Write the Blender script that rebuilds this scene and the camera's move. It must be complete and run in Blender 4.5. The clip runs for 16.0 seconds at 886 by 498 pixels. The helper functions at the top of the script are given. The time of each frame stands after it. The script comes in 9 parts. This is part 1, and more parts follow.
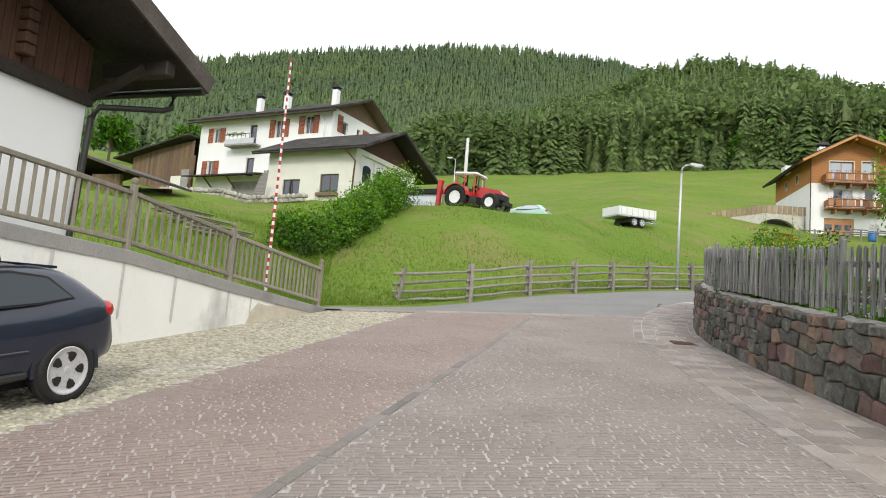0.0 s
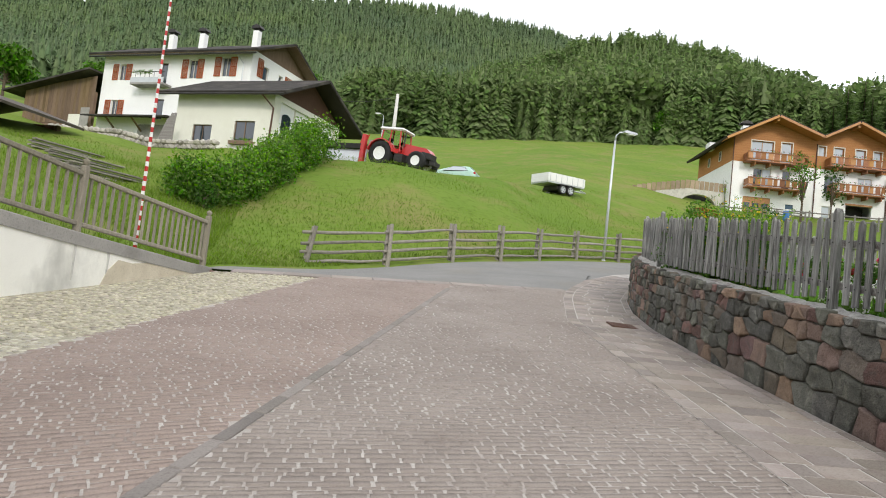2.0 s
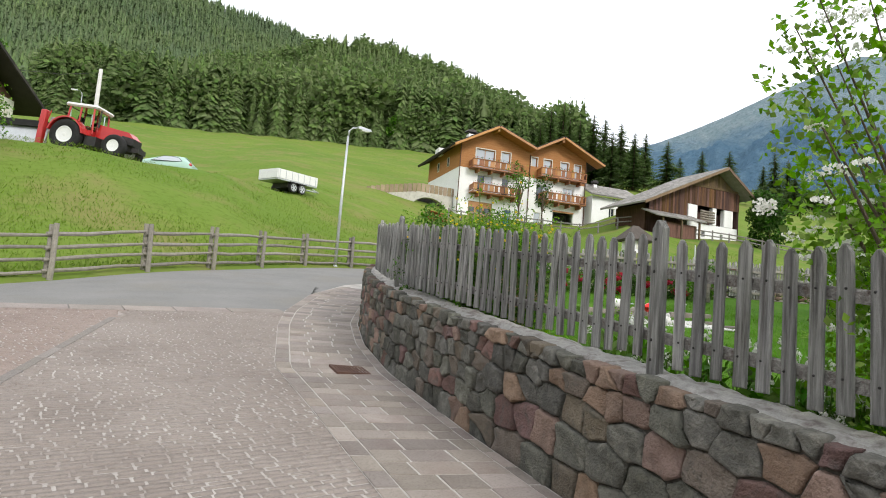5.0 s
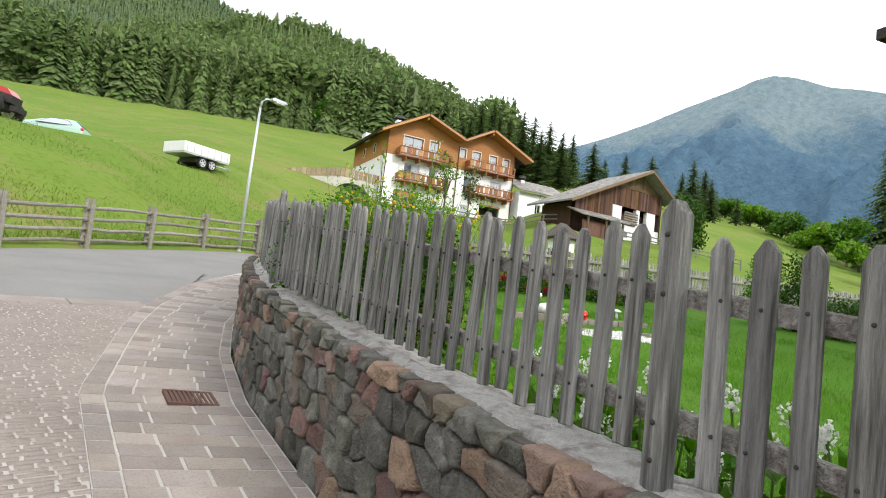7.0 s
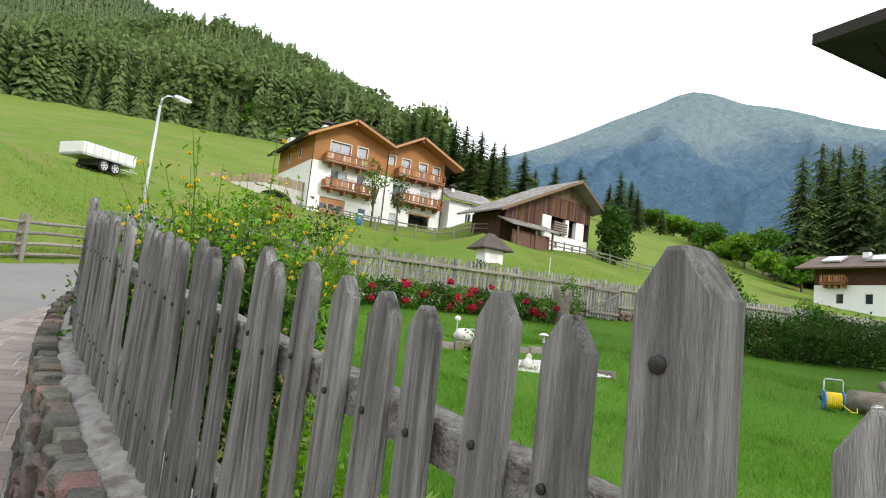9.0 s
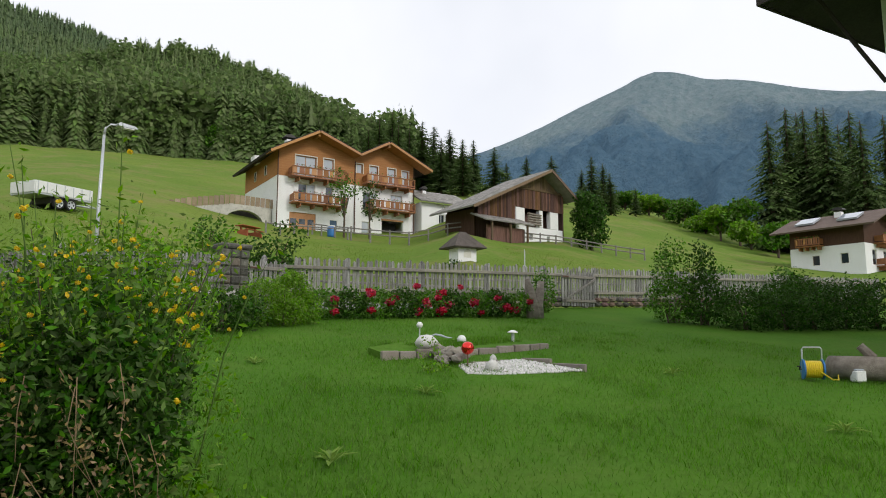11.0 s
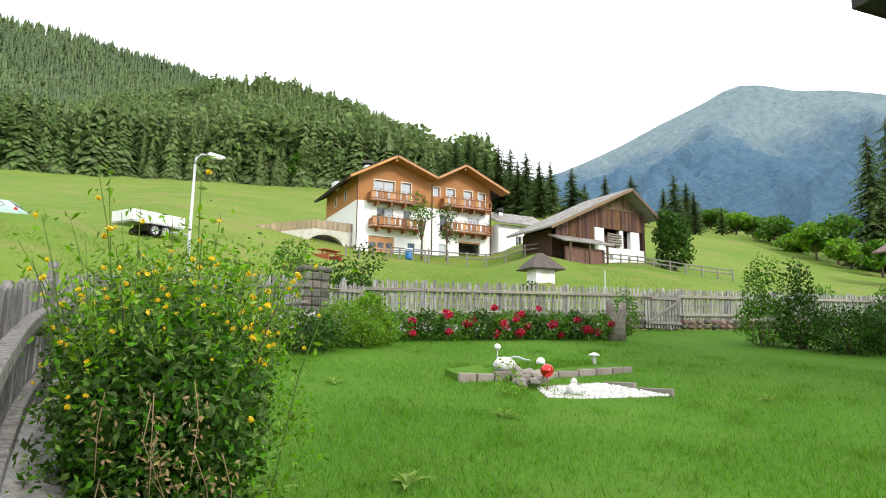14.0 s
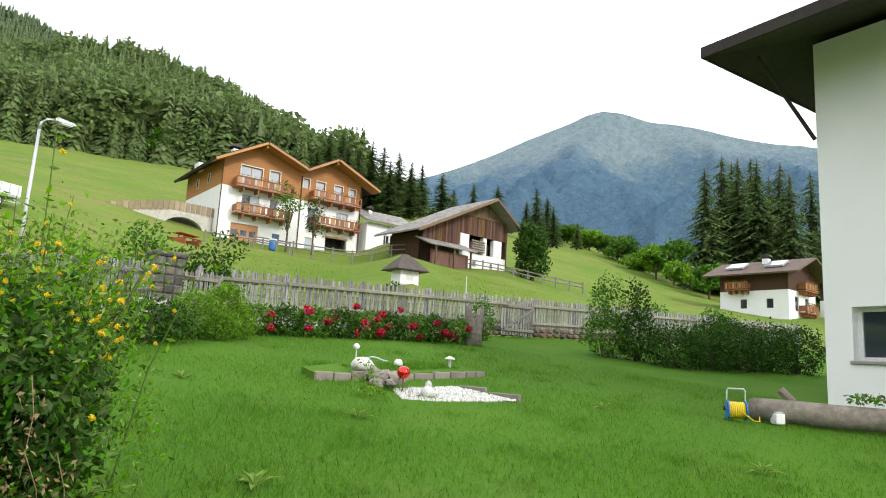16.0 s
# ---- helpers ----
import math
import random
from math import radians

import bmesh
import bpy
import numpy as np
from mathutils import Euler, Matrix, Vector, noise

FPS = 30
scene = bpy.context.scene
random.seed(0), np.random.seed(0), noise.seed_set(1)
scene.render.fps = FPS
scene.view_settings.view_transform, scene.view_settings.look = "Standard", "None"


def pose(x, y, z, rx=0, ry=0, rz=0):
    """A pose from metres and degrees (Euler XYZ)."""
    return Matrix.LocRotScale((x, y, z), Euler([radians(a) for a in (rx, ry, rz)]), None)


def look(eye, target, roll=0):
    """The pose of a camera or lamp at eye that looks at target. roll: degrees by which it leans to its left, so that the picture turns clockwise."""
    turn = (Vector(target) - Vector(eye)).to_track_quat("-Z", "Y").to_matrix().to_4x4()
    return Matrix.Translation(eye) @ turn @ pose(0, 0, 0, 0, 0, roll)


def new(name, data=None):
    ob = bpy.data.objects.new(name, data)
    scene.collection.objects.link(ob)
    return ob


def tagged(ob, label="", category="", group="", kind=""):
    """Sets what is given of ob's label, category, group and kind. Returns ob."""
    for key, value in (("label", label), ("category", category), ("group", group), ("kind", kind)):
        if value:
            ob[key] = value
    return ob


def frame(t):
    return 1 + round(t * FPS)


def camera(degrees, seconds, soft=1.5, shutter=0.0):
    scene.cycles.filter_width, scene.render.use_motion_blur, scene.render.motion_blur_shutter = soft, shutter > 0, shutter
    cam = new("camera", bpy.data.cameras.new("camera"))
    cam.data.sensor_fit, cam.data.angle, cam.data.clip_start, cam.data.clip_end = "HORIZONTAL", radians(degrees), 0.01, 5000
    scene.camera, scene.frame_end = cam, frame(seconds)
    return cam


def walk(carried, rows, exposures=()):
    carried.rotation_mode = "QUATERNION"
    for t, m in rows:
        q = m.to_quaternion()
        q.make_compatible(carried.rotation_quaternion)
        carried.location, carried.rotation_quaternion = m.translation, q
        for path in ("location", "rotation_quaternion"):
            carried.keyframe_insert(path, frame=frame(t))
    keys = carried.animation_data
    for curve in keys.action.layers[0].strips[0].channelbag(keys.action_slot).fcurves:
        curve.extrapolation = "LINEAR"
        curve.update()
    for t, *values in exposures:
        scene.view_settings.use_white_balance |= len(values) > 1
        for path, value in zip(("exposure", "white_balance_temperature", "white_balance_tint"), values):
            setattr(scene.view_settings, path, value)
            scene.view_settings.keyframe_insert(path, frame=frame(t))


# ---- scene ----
cam = camera(67.3, 16.0, 1.0)
METRES, EYE = 10.0, 1.6
ROWS = [
    (0.0, 0.0, 0.0, 0.0, -0.52, 6.56, -4.55),
    (0.5, 0.004, 0.0476, 0.0015, -1.4, 5.32, -6.61),
    (1.0, 0.0053, 0.0997, 0.0104, -4.64, 5.33, -5.15),
    (1.5, 0.0177, 0.1526, 0.0161, -5.82, 4.91, -4.06),
    (2.0, 0.0337, 0.2001, 0.0192, -7.08, 3.92, -6.49),
    (2.5, 0.0515, 0.2522, 0.0315, -10.26, 4.14, -6.06),
    (3.0, 0.0754, 0.3014, 0.037, -15.74, 4.63, -4.91),
    (3.5, 0.0965, 0.344, 0.0461, -19.39, 3.96, -7.11),
    (4.0, 0.1107, 0.3906, 0.0576, -25.43, 7.38, -3.87),
    (6.5, 0.2403, 0.5951, 0.0819, -34.12, 4.1, -7.37),
    (7.0, 0.2746, 0.6343, 0.0921, -36.25, 5.97, -6.69),
    (7.5, 0.3065, 0.6663, 0.0962, -35.88, 6.05, -5.95),
    (8.0, 0.338, 0.6959, 0.1056, -32.47, 6.14, -9.17),
    (8.5, 0.3739, 0.7233, 0.1116, -39.02, 7.09, -8.19),
    (9.2, 0.412, 0.737, 0.138, -42.5, 7.3, -5.6),
    (9.9, 0.442, 0.742, 0.155, -44.5, 7.5, -3.0),
    (10.5, 0.463, 0.744, 0.15, -45.6, 7.5, -1.0),
    (11.0, 0.47, 0.7448, 0.1396, -42.85, 7.51, -0.06),
    (11.5, 0.4778, 0.7523, 0.1368, -36.92, 6.92, 1.3),
    (12.0, 0.4805, 0.7553, 0.1357, -32.69, 6.98, 1.55),
    (12.5, 0.4806, 0.7569, 0.1345, -32.12, 5.67, 0.9),
    (13.0, 0.4798, 0.7571, 0.1359, -32.18, 8.12, 0.68),
    (13.5, 0.4799, 0.7557, 0.1362, -33.14, 9.33, 1.15),
    (14.0, 0.4779, 0.7529, 0.1381, -36.2, 9.41, -0.47),
    (14.5, 0.4754, 0.7493, 0.1404, -40.32, 9.57, -1.68),
    (15.0, 0.4734, 0.7473, 0.1411, -44.15, 9.64, -2.43),
    (15.5, 0.4724, 0.7466, 0.1418, -46.55, 9.52, -2.87),
    (16.0, 0.4716, 0.7463, 0.1417, -48.22, 9.61, -3.01),
]
EXPOSURES = [(0.0, 0.03), (2.0, -0.02), (4.0, -0.05), (6.5, 0.3), (8.5, 0.33), (10.5, -0.55), (11.0, -0.52), (11.3, -0.06), (11.6, 0.1), (12.0, 0.36), (12.5, 0.52), (13.0, 0.54), (16.0, 0.28)]
walk(cam, [(t, pose(0, 0, EYE) @ pose(METRES * x, METRES * y, METRES * z, 90 + pitch, roll, yaw)) for t, x, y, z, yaw, pitch, roll in ROWS], EXPOSURES)

# ---- light: bright thin overcast with a soft sun from behind ----
world = bpy.data.worlds.new("sky")
scene.world = world
world.use_nodes = True
wn, wl = world.node_tree.nodes, world.node_tree.links
wn.clear()
SUN_TO = Vector((0.06, -0.84, 0.52)).normalized()
sky = wn.new("ShaderNodeTexSky")
sky.sky_type, sky.sun_disc = "NISHITA", False
sky.sun_elevation, sky.sun_rotation = math.asin(SUN_TO.z), math.atan2(SUN_TO.x, SUN_TO.y)
dim = wn.new("ShaderNodeVectorMath")
dim.operation, dim.inputs["Scale"].default_value = "SCALE", 0.12
clouds = wn.new("ShaderNodeTexNoise")
clouds.inputs["Scale"].default_value, clouds.inputs["Detail"].default_value = 2.2, 4.0
veil = wn.new("ShaderNodeMapRange")
veil.inputs["From Min"].default_value, veil.inputs["From Max"].default_value = 0.28, 0.5
veil.inputs["To Min"].default_value, veil.inputs["To Max"].default_value = 0.86, 1.0
blend = wn.new("ShaderNodeMix")
blend.data_type = "RGBA"
blend.inputs["B"].default_value = (0.98, 1.0, 1.06, 1)
back, wout = wn.new("ShaderNodeBackground"), wn.new("ShaderNodeOutputWorld")
back.inputs["Strength"].default_value = 1.42
wl.new(sky.outputs["Color"], dim.inputs[0])
wl.new(dim.outputs["Vector"], blend.inputs["A"])
wl.new(clouds.outputs["Fac"], veil.inputs["Value"])
wl.new(veil.outputs["Result"], blend.inputs["Factor"])
wl.new(blend.outputs["Result"], back.inputs["Color"])
wl.new(back.outputs["Background"], wout.inputs["Surface"])
sun = new("sun", bpy.data.lights.new("sun", "SUN"))
sun.data.energy, sun.data.angle, sun.data.color = 1.8, radians(12), (1.0, 0.95, 0.87)
sun.matrix_world = look(SUN_TO * 50, (0, 0, 0))


# ---- small building kit ----
rng = np.random.default_rng(7)


class Geo:
    """Collects vertices and faces for one mesh."""

    def __init__(self):
        self.v, self.f = [], []

    def add(self, verts, faces, m=None):
        n = len(self.v)
        self.v += [tuple(m @ Vector(p)) for p in verts] if m else [tuple(p) for p in verts]
        self.f += [tuple(i + n for i in f) for f in faces]
        return self

    def box(self, x0, y0, z0, x1, y1, z1, m=None):
        v = [(x, y, z) for z in (z0, z1) for y in (y0, y1) for x in (x0, x1)]
        return self.add(v, [(0, 2, 3, 1), (4, 5, 7, 6), (0, 1, 5, 4), (2, 6, 7, 3), (0, 4, 6, 2), (1, 3, 7, 5)], m)

    def cbox(self, x0, y0, z0, x1, y1, z1, c=0.01, m=None):
        """A box with chamfered edges."""
        lo, hi = (x0, y0, z0), (x1, y1, z1)
        v, ids = [], {}
        for sx in (0, 1):
            for sy in (0, 1):
                for sz in (0, 1):
                    s = (sx, sy, sz)
                    for a in range(3):
                        p = [(hi if s[k] else lo)[k] + (0 if k == a else (-c if s[k] else c)) for k in range(3)]
                        ids[s, a] = len(v)
                        v.append(p)
        f = []
        for a in range(3):
            b, d = (a + 1) % 3, (a + 2) % 3
            for e in (0, 1):
                ring = []
                for p, q in ((0, 0), (1, 0), (1, 1), (0, 1)):
                    s = [0, 0, 0]
                    s[a], s[b], s[d] = e, p, q
                    ring.append(ids[tuple(s), a])
                f.append(ring if e else ring[::-1])
            for p in (0, 1):
                for q in (0, 1):
                    s, t = [0, 0, 0], [0, 0, 0]
                    s[b], s[d], t[b], t[d] = p, q, p, q
                    t[a] = 1
                    s, t = tuple(s), tuple(t)
                    quad = [ids[s, b], ids[t, b], ids[t, d], ids[s, d]]
                    f.append(quad if p != q else quad[::-1])
        for s in [(i, j, k) for i in (0, 1) for j in (0, 1) for k in (0, 1)]:
            tri = [ids[s, 0], ids[s, 1], ids[s, 2]]
            f.append(tri if sum(s) % 2 else tri[::-1])
        return self.add(v, f, m)

    def prism(self, poly, y0, y1, m=None):
        """A polygon in x, z pushed along y."""
        n = len(poly)
        v = [(x, y0, z) for x, z in poly] + [(x, y1, z) for x, z in poly]
        f = [tuple(range(n)), tuple(range(2 * n - 1, n - 1, -1))]
        f += [(i, i + n, (i + 1) % n + n, (i + 1) % n) for i in range(n)]
        return self.add(v, f, m)

    def tube(self, pts, radii, n=8, m=None, cap=True):
        pts = [Vector(p) for p in pts]
        radii = [radii] * len(pts) if isinstance(radii, (int, float)) else radii
        v, f = [], []
        for i, p in enumerate(pts):
            d = (pts[min(i + 1, len(pts) - 1)] - pts[max(i - 1, 0)]).normalized()
            a = d.cross(Vector((0.31, 0.17, 0.93)) if abs(d.z) < 0.9 else Vector((1, 0.2, 0))).normalized()
            b = d.cross(a)
            v += [tuple(p + (a * math.cos(k * math.tau / n) + b * math.sin(k * math.tau / n)) * radii[i]) for k in range(n)]
        for i in range(len(pts) - 1):
            f += [(i * n + k, i * n + (k + 1) % n, (i + 1) * n + (k + 1) % n, (i + 1) * n + k) for k in range(n)]
        if cap:
            f += [tuple(range(n))[::-1], tuple(range((len(pts) - 1) * n, len(pts) * n))]
        return self.add(v, f, m)

    def lathe(self, prof, n=20, m=None):
        """A profile of (radius, z) turned about z."""
        v = [(r * math.cos(k * math.tau / n), r * math.sin(k * math.tau / n), z) for r, z in prof for k in range(n)]
        f = [(i * n + k, i * n + (k + 1) % n, (i + 1) * n + (k + 1) % n, (i + 1) * n + k) for i in range(len(prof) - 1) for k in range(n)]
        f += [tuple(range(n))[::-1], tuple(range((len(prof) - 1) * n, len(prof) * n))]
        return self.add(v, f, m)

    def rock(self, c, r, seed=0, rough=0.18, n=2):
        """An uneven rounded lump."""
        bm = bmesh.new()
        bmesh.ops.create_icosphere(bm, subdivisions=n, radius=1)
        for q in bm.verts:
            k = 1 + rough * noise.noise(q.co * 1.7 + Vector((seed * 3.1, seed, 0)))
            q.co = Vector((q.co.x * r[0], q.co.y * r[1], q.co.z * r[2])) * k + Vector(c)
        self.add([tuple(q.co) for q in bm.verts], [tuple(q.index for q in f.verts) for f in bm.faces])
        bm.free()
        return self

    def mesh(self, name, material=None, smooth=False):
        me = bpy.data.meshes.new(name)
        me.from_pydata(self.v, [], self.f)
        if smooth:
            me.shade_smooth()
        if material:
            me.materials.append(material)
        return me


def arrays(name, v, f, material, smooth=False):
    """A mesh from numpy vertices (n, 3) and faces (m, 3 or 4)."""
    me = bpy.data.meshes.new(name)
    v, f = np.asarray(v, np.float32), np.asarray(f, np.int32)
    me.vertices.add(len(v))
    me.vertices.foreach_set("co", v.ravel())
    me.loops.add(f.size)
    me.loops.foreach_set("vertex_index", f.ravel())
    me.polygons.add(len(f))
    me.polygons.foreach_set("loop_start", np.arange(len(f), dtype=np.int32) * f.shape[1])
    me.update(calc_edges=True)
    me.validate()
    if smooth:
        me.shade_smooth()
    me.materials.append(material)
    return me


def thing(name, label, category, at=None, group="", kind=""):
    ob = new(name)
    ob.empty_display_size = 0.2
    if at is not None:
        ob.matrix_basis = at
    return tagged(ob, label, category, group, kind)


def part(name, geo, material, parent=None, label="", smooth=False, at=None):
    me = geo.mesh(name, material, smooth) if isinstance(geo, Geo) else geo
    ob = new(name, me)
    if parent is not None:
        ob.parent = parent
    if at is not None:
        ob.matrix_basis = at
    if label:
        tagged(ob, label)
    return ob


def lone(name, geo, material, label, category, at=None, group="", kind="", smooth=False):
    return tagged(part(name, geo, material, None, "", smooth, at), label, category, group, kind)


def mix_node(nt, a, b, fac, kind="MIX"):
    m = nt.nodes.new("ShaderNodeMix")
    m.data_type, m.blend_type = "RGBA", kind
    for sock, val in (("A", a), ("B", b)):
        if isinstance(val, tuple):
            m.inputs[sock].default_value = (*val, 1)
        else:
            nt.links.new(val, m.inputs[sock])
    if isinstance(fac, (int, float)):
        m.inputs["Factor"].default_value = fac
    else:
        nt.links.new(fac, m.inputs["Factor"])
    return m.outputs["Result"]


def surface(name, c1, c2, scale=3.0, fine=40.0, rough=0.8, bump=0.3, metal=0.0, stretch=(1, 1, 1), vary=0.0, islands=False,
            stain=None, stain_scale=0.6, stain_amount=0.5, contrast=0.25, coat=0.0, through_light=0.0, gloss=0.35):
    """A material with broad and fine variation, relief, piece-to-piece variation and stains."""
    mat = bpy.data.materials.new(name)
    mat.use_nodes = True
    nt = mat.node_tree
    bsdf = nt.nodes["Principled BSDF"]
    tc, mp = nt.nodes.new("ShaderNodeTexCoord"), nt.nodes.new("ShaderNodeMapping")
    mp.inputs["Scale"].default_value = stretch
    nt.links.new(tc.outputs["Object"], mp.inputs["Vector"])
    seed = None
    if vary or islands:
        seed = nt.nodes.new("ShaderNodeNewGeometry").outputs["Random Per Island"] if islands else nt.nodes.new("ShaderNodeObjectInfo").outputs["Random"]
        sh = nt.nodes.new("ShaderNodeVectorMath")
        sh.operation = "MULTIPLY_ADD"
        sh.inputs[1].default_value, = ((37.0, 19.0, 53.0),)
        nt.links.new(seed, sh.inputs[0])
        nt.links.new(mp.outputs["Vector"], sh.inputs[2])
        vec = sh.outputs["Vector"]
    else:
        vec = mp.outputs["Vector"]

    def tex(s, detail=4.0):
        n = nt.nodes.new("ShaderNodeTexNoise")
        n.inputs["Scale"].default_value, n.inputs["Detail"].default_value, n.inputs["Roughness"].default_value = s, detail, 0.6
        nt.links.new(vec, n.inputs["Vector"])
        return n.outputs["Fac"]

    def spread(sock, a, b, lo=0.0, hi=1.0):
        r = nt.nodes.new("ShaderNodeMapRange")
        for k, x in (("From Min", a), ("From Max", b), ("To Min", lo), ("To Max", hi)):
            r.inputs[k].default_value = x
        nt.links.new(sock, r.inputs["Value"])
        return r.outputs["Result"]

    broad, grain = tex(scale), tex(fine, 3.0)
    col = mix_node(nt, c1, c2, spread(broad, 0.5 - contrast, 0.5 + contrast))
    dark = tuple(0.55 * (p + q) / 2 for p, q in zip(c1, c2))
    col = mix_node(nt, col, dark, spread(grain, 0.52, 0.78, 0.0, 0.75))
    if stain:
        col = mix_node(nt, col, stain, spread(tex(stain_scale, 6.0), 0.5, 0.68, 0.0, stain_amount))
    if vary:
        hsv = nt.nodes.new("ShaderNodeHueSaturation")
        nt.links.new(col, hsv.inputs["Color"])
        nt.links.new(spread(seed, 0, 1, 1 - vary, 1 + vary), hsv.inputs["Value"])
        wn2 = nt.nodes.new("ShaderNodeTexWhiteNoise")
        wn2.noise_dimensions = "1D"
        nt.links.new(seed, wn2.inputs["W"])
        nt.links.new(spread(wn2.outputs["Value"], 0, 1, 0.5 - 0.05 * vary, 0.5 + 0.05 * vary), hsv.inputs["Hue"])
        nt.links.new(spread(wn2.outputs["Value"], 0, 1, 1 - 0.5 * vary, 1 + 0.5 * vary), hsv.inputs["Saturation"])
        col = hsv.outputs["Color"]
    nt.links.new(col, bsdf.inputs["Base Color"])
    nt.links.new(spread(grain, 0.3, 0.7, max(0.03, rough - 0.1), min(1, rough + 0.1)), bsdf.inputs["Roughness"])
    bsdf.inputs["Metallic"].default_value = metal
    bsdf.inputs["Coat Weight"].default_value = coat
    bsdf.inputs["Specular IOR Level"].default_value = gloss
    if bump:
        bp = nt.nodes.new("ShaderNodeBump")
        bp.inputs["Strength"].default_value, bp.inputs["Distance"].default_value = bump, 0.02
        nt.links.new(grain, bp.inputs["Height"])
        nt.links.new(bp.outputs["Normal"], bsdf.inputs["Normal"])
    if through_light:
        tr, ms = nt.nodes.new("ShaderNodeBsdfTranslucent"), nt.nodes.new("ShaderNodeMixShader")
        nt.links.new(col, tr.inputs["Color"])
        ms.inputs["Fac"].default_value = through_light
        nt.links.new(bsdf.outputs["BSDF"], ms.inputs[1])
        nt.links.new(tr.outputs["BSDF"], ms.inputs[2])
        nt.links.new(ms.outputs["Shader"], nt.nodes["Material Output"].inputs["Surface"])
    return mat


def plain(name, c, rough=0.5, metal=0.0, coat=0.0, alpha_glass=False):
    mat = bpy.data.materials.new(name)
    mat.use_nodes = True
    b = mat.node_tree.nodes["Principled BSDF"]
    b.inputs["Base Color"].default_value, b.inputs["Roughness"].default_value = (*c, 1), rough
    b.inputs["Metallic"].default_value, b.inputs["Coat Weight"].default_value = metal, coat
    if alpha_glass:
        b.inputs["Transmission Weight"].default_value = 0.0
        b.inputs["Specular IOR Level"].default_value = 0.9
    return mat


def clear_glass(name, tint):
    """Thin see-through tinted glass."""
    mat = plain(name, tint, 0.02)
    b = mat.node_tree.nodes["Principled BSDF"]
    b.inputs["Transmission Weight"].default_value, b.inputs["IOR"].default_value = 1.0, 1.03
    b.inputs["Specular IOR Level"].default_value = 0.8
    return mat


# ---- materials ----
M_GRASS = surface("meadow_grass", (0.092, 0.172, 0.023), (0.17, 0.224, 0.042), 0.05, 3.0, 0.95, 0.6, gloss=0.05, stain=(0.21, 0.19, 0.075), stain_scale=0.3, stain_amount=0.7)
M_LAWN = surface("lawn_turf", (0.052, 0.14, 0.013), (0.086, 0.182, 0.019), 0.5, 14.0, 0.95, 0.6, gloss=0.05, stain=(0.1, 0.155, 0.03), stain_scale=0.9, stain_amount=0.4)
M_BLADE = surface("grass_blade", (0.085, 0.215, 0.02), (0.145, 0.285, 0.032), 2.0, 20.0, 0.7, 0.0, gloss=0.1, islands=True, vary=0.22, through_light=0.5)
M_BLADE_DEEP = surface("deep_grass_blade", (0.075, 0.2, 0.018), (0.14, 0.285, 0.03), 2.0, 20.0, 0.7, 0.0, gloss=0.1, islands=True, vary=0.32, through_light=0.45)
M_TUFT = surface("meadow_blade", (0.125, 0.225, 0.024), (0.195, 0.27, 0.042), 0.4, 20.0, 0.7, 0.0, gloss=0.1, islands=True, vary=0.22, through_light=0.5)
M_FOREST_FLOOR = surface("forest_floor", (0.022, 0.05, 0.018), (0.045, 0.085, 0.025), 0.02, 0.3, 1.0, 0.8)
M_SETT = surface("porphyry_sett", (0.236, 0.2, 0.174), (0.3, 0.26, 0.228), 0.7, 60.0, 0.75, 0.4, islands=False, stain=(0.2, 0.168, 0.145), stain_scale=0.8, stain_amount=0.5)
M_JOINT = surface("sett_joint", (0.31, 0.275, 0.245), (0.52, 0.49, 0.45), 2.5, 80.0, 0.9, 0.5, stain=(0.23, 0.192, 0.165), stain_scale=1.3, stain_amount=1.0)
M_SETT_RED = surface("reddish_sett", (0.248, 0.194, 0.164), (0.315, 0.252, 0.216), 0.7, 60.0, 0.75, 0.4, stain=(0.21, 0.16, 0.138), stain_scale=0.8, stain_amount=0.5)
M_COBBLE = surface("river_cobble", (0.37, 0.34, 0.255), (0.48, 0.45, 0.35), 6.0, 50.0, 0.75, 0.4, islands=True, vary=0.35)
M_COBBLE_BED = surface("cobble_bed", (0.33, 0.31, 0.235), (0.46, 0.435, 0.335), 5.0, 60.0, 0.95, 0.5)
M_SLAB = surface("porphyry_slab", (0.225, 0.192, 0.166), (0.3, 0.262, 0.23), 2.5, 60.0, 0.7, 0.35, vary=0.24, stain=(0.19, 0.14, 0.122), stain_scale=2.0)
M_MORTAR = surface("pale_mortar", (0.4, 0.375, 0.34), (0.52, 0.495, 0.455), 6.0, 90.0, 0.95, 0.5, stain=(0.208, 0.176, 0.152), stain_scale=1.5, stain_amount=0.6)
M_ASPHALT = surface("asphalt", (0.18, 0.178, 0.17), (0.235, 0.23, 0.218), 0.8, 90.0, 0.9, 0.4, stain=(0.202, 0.187, 0.158), stain_scale=0.5, stain_amount=0.5)
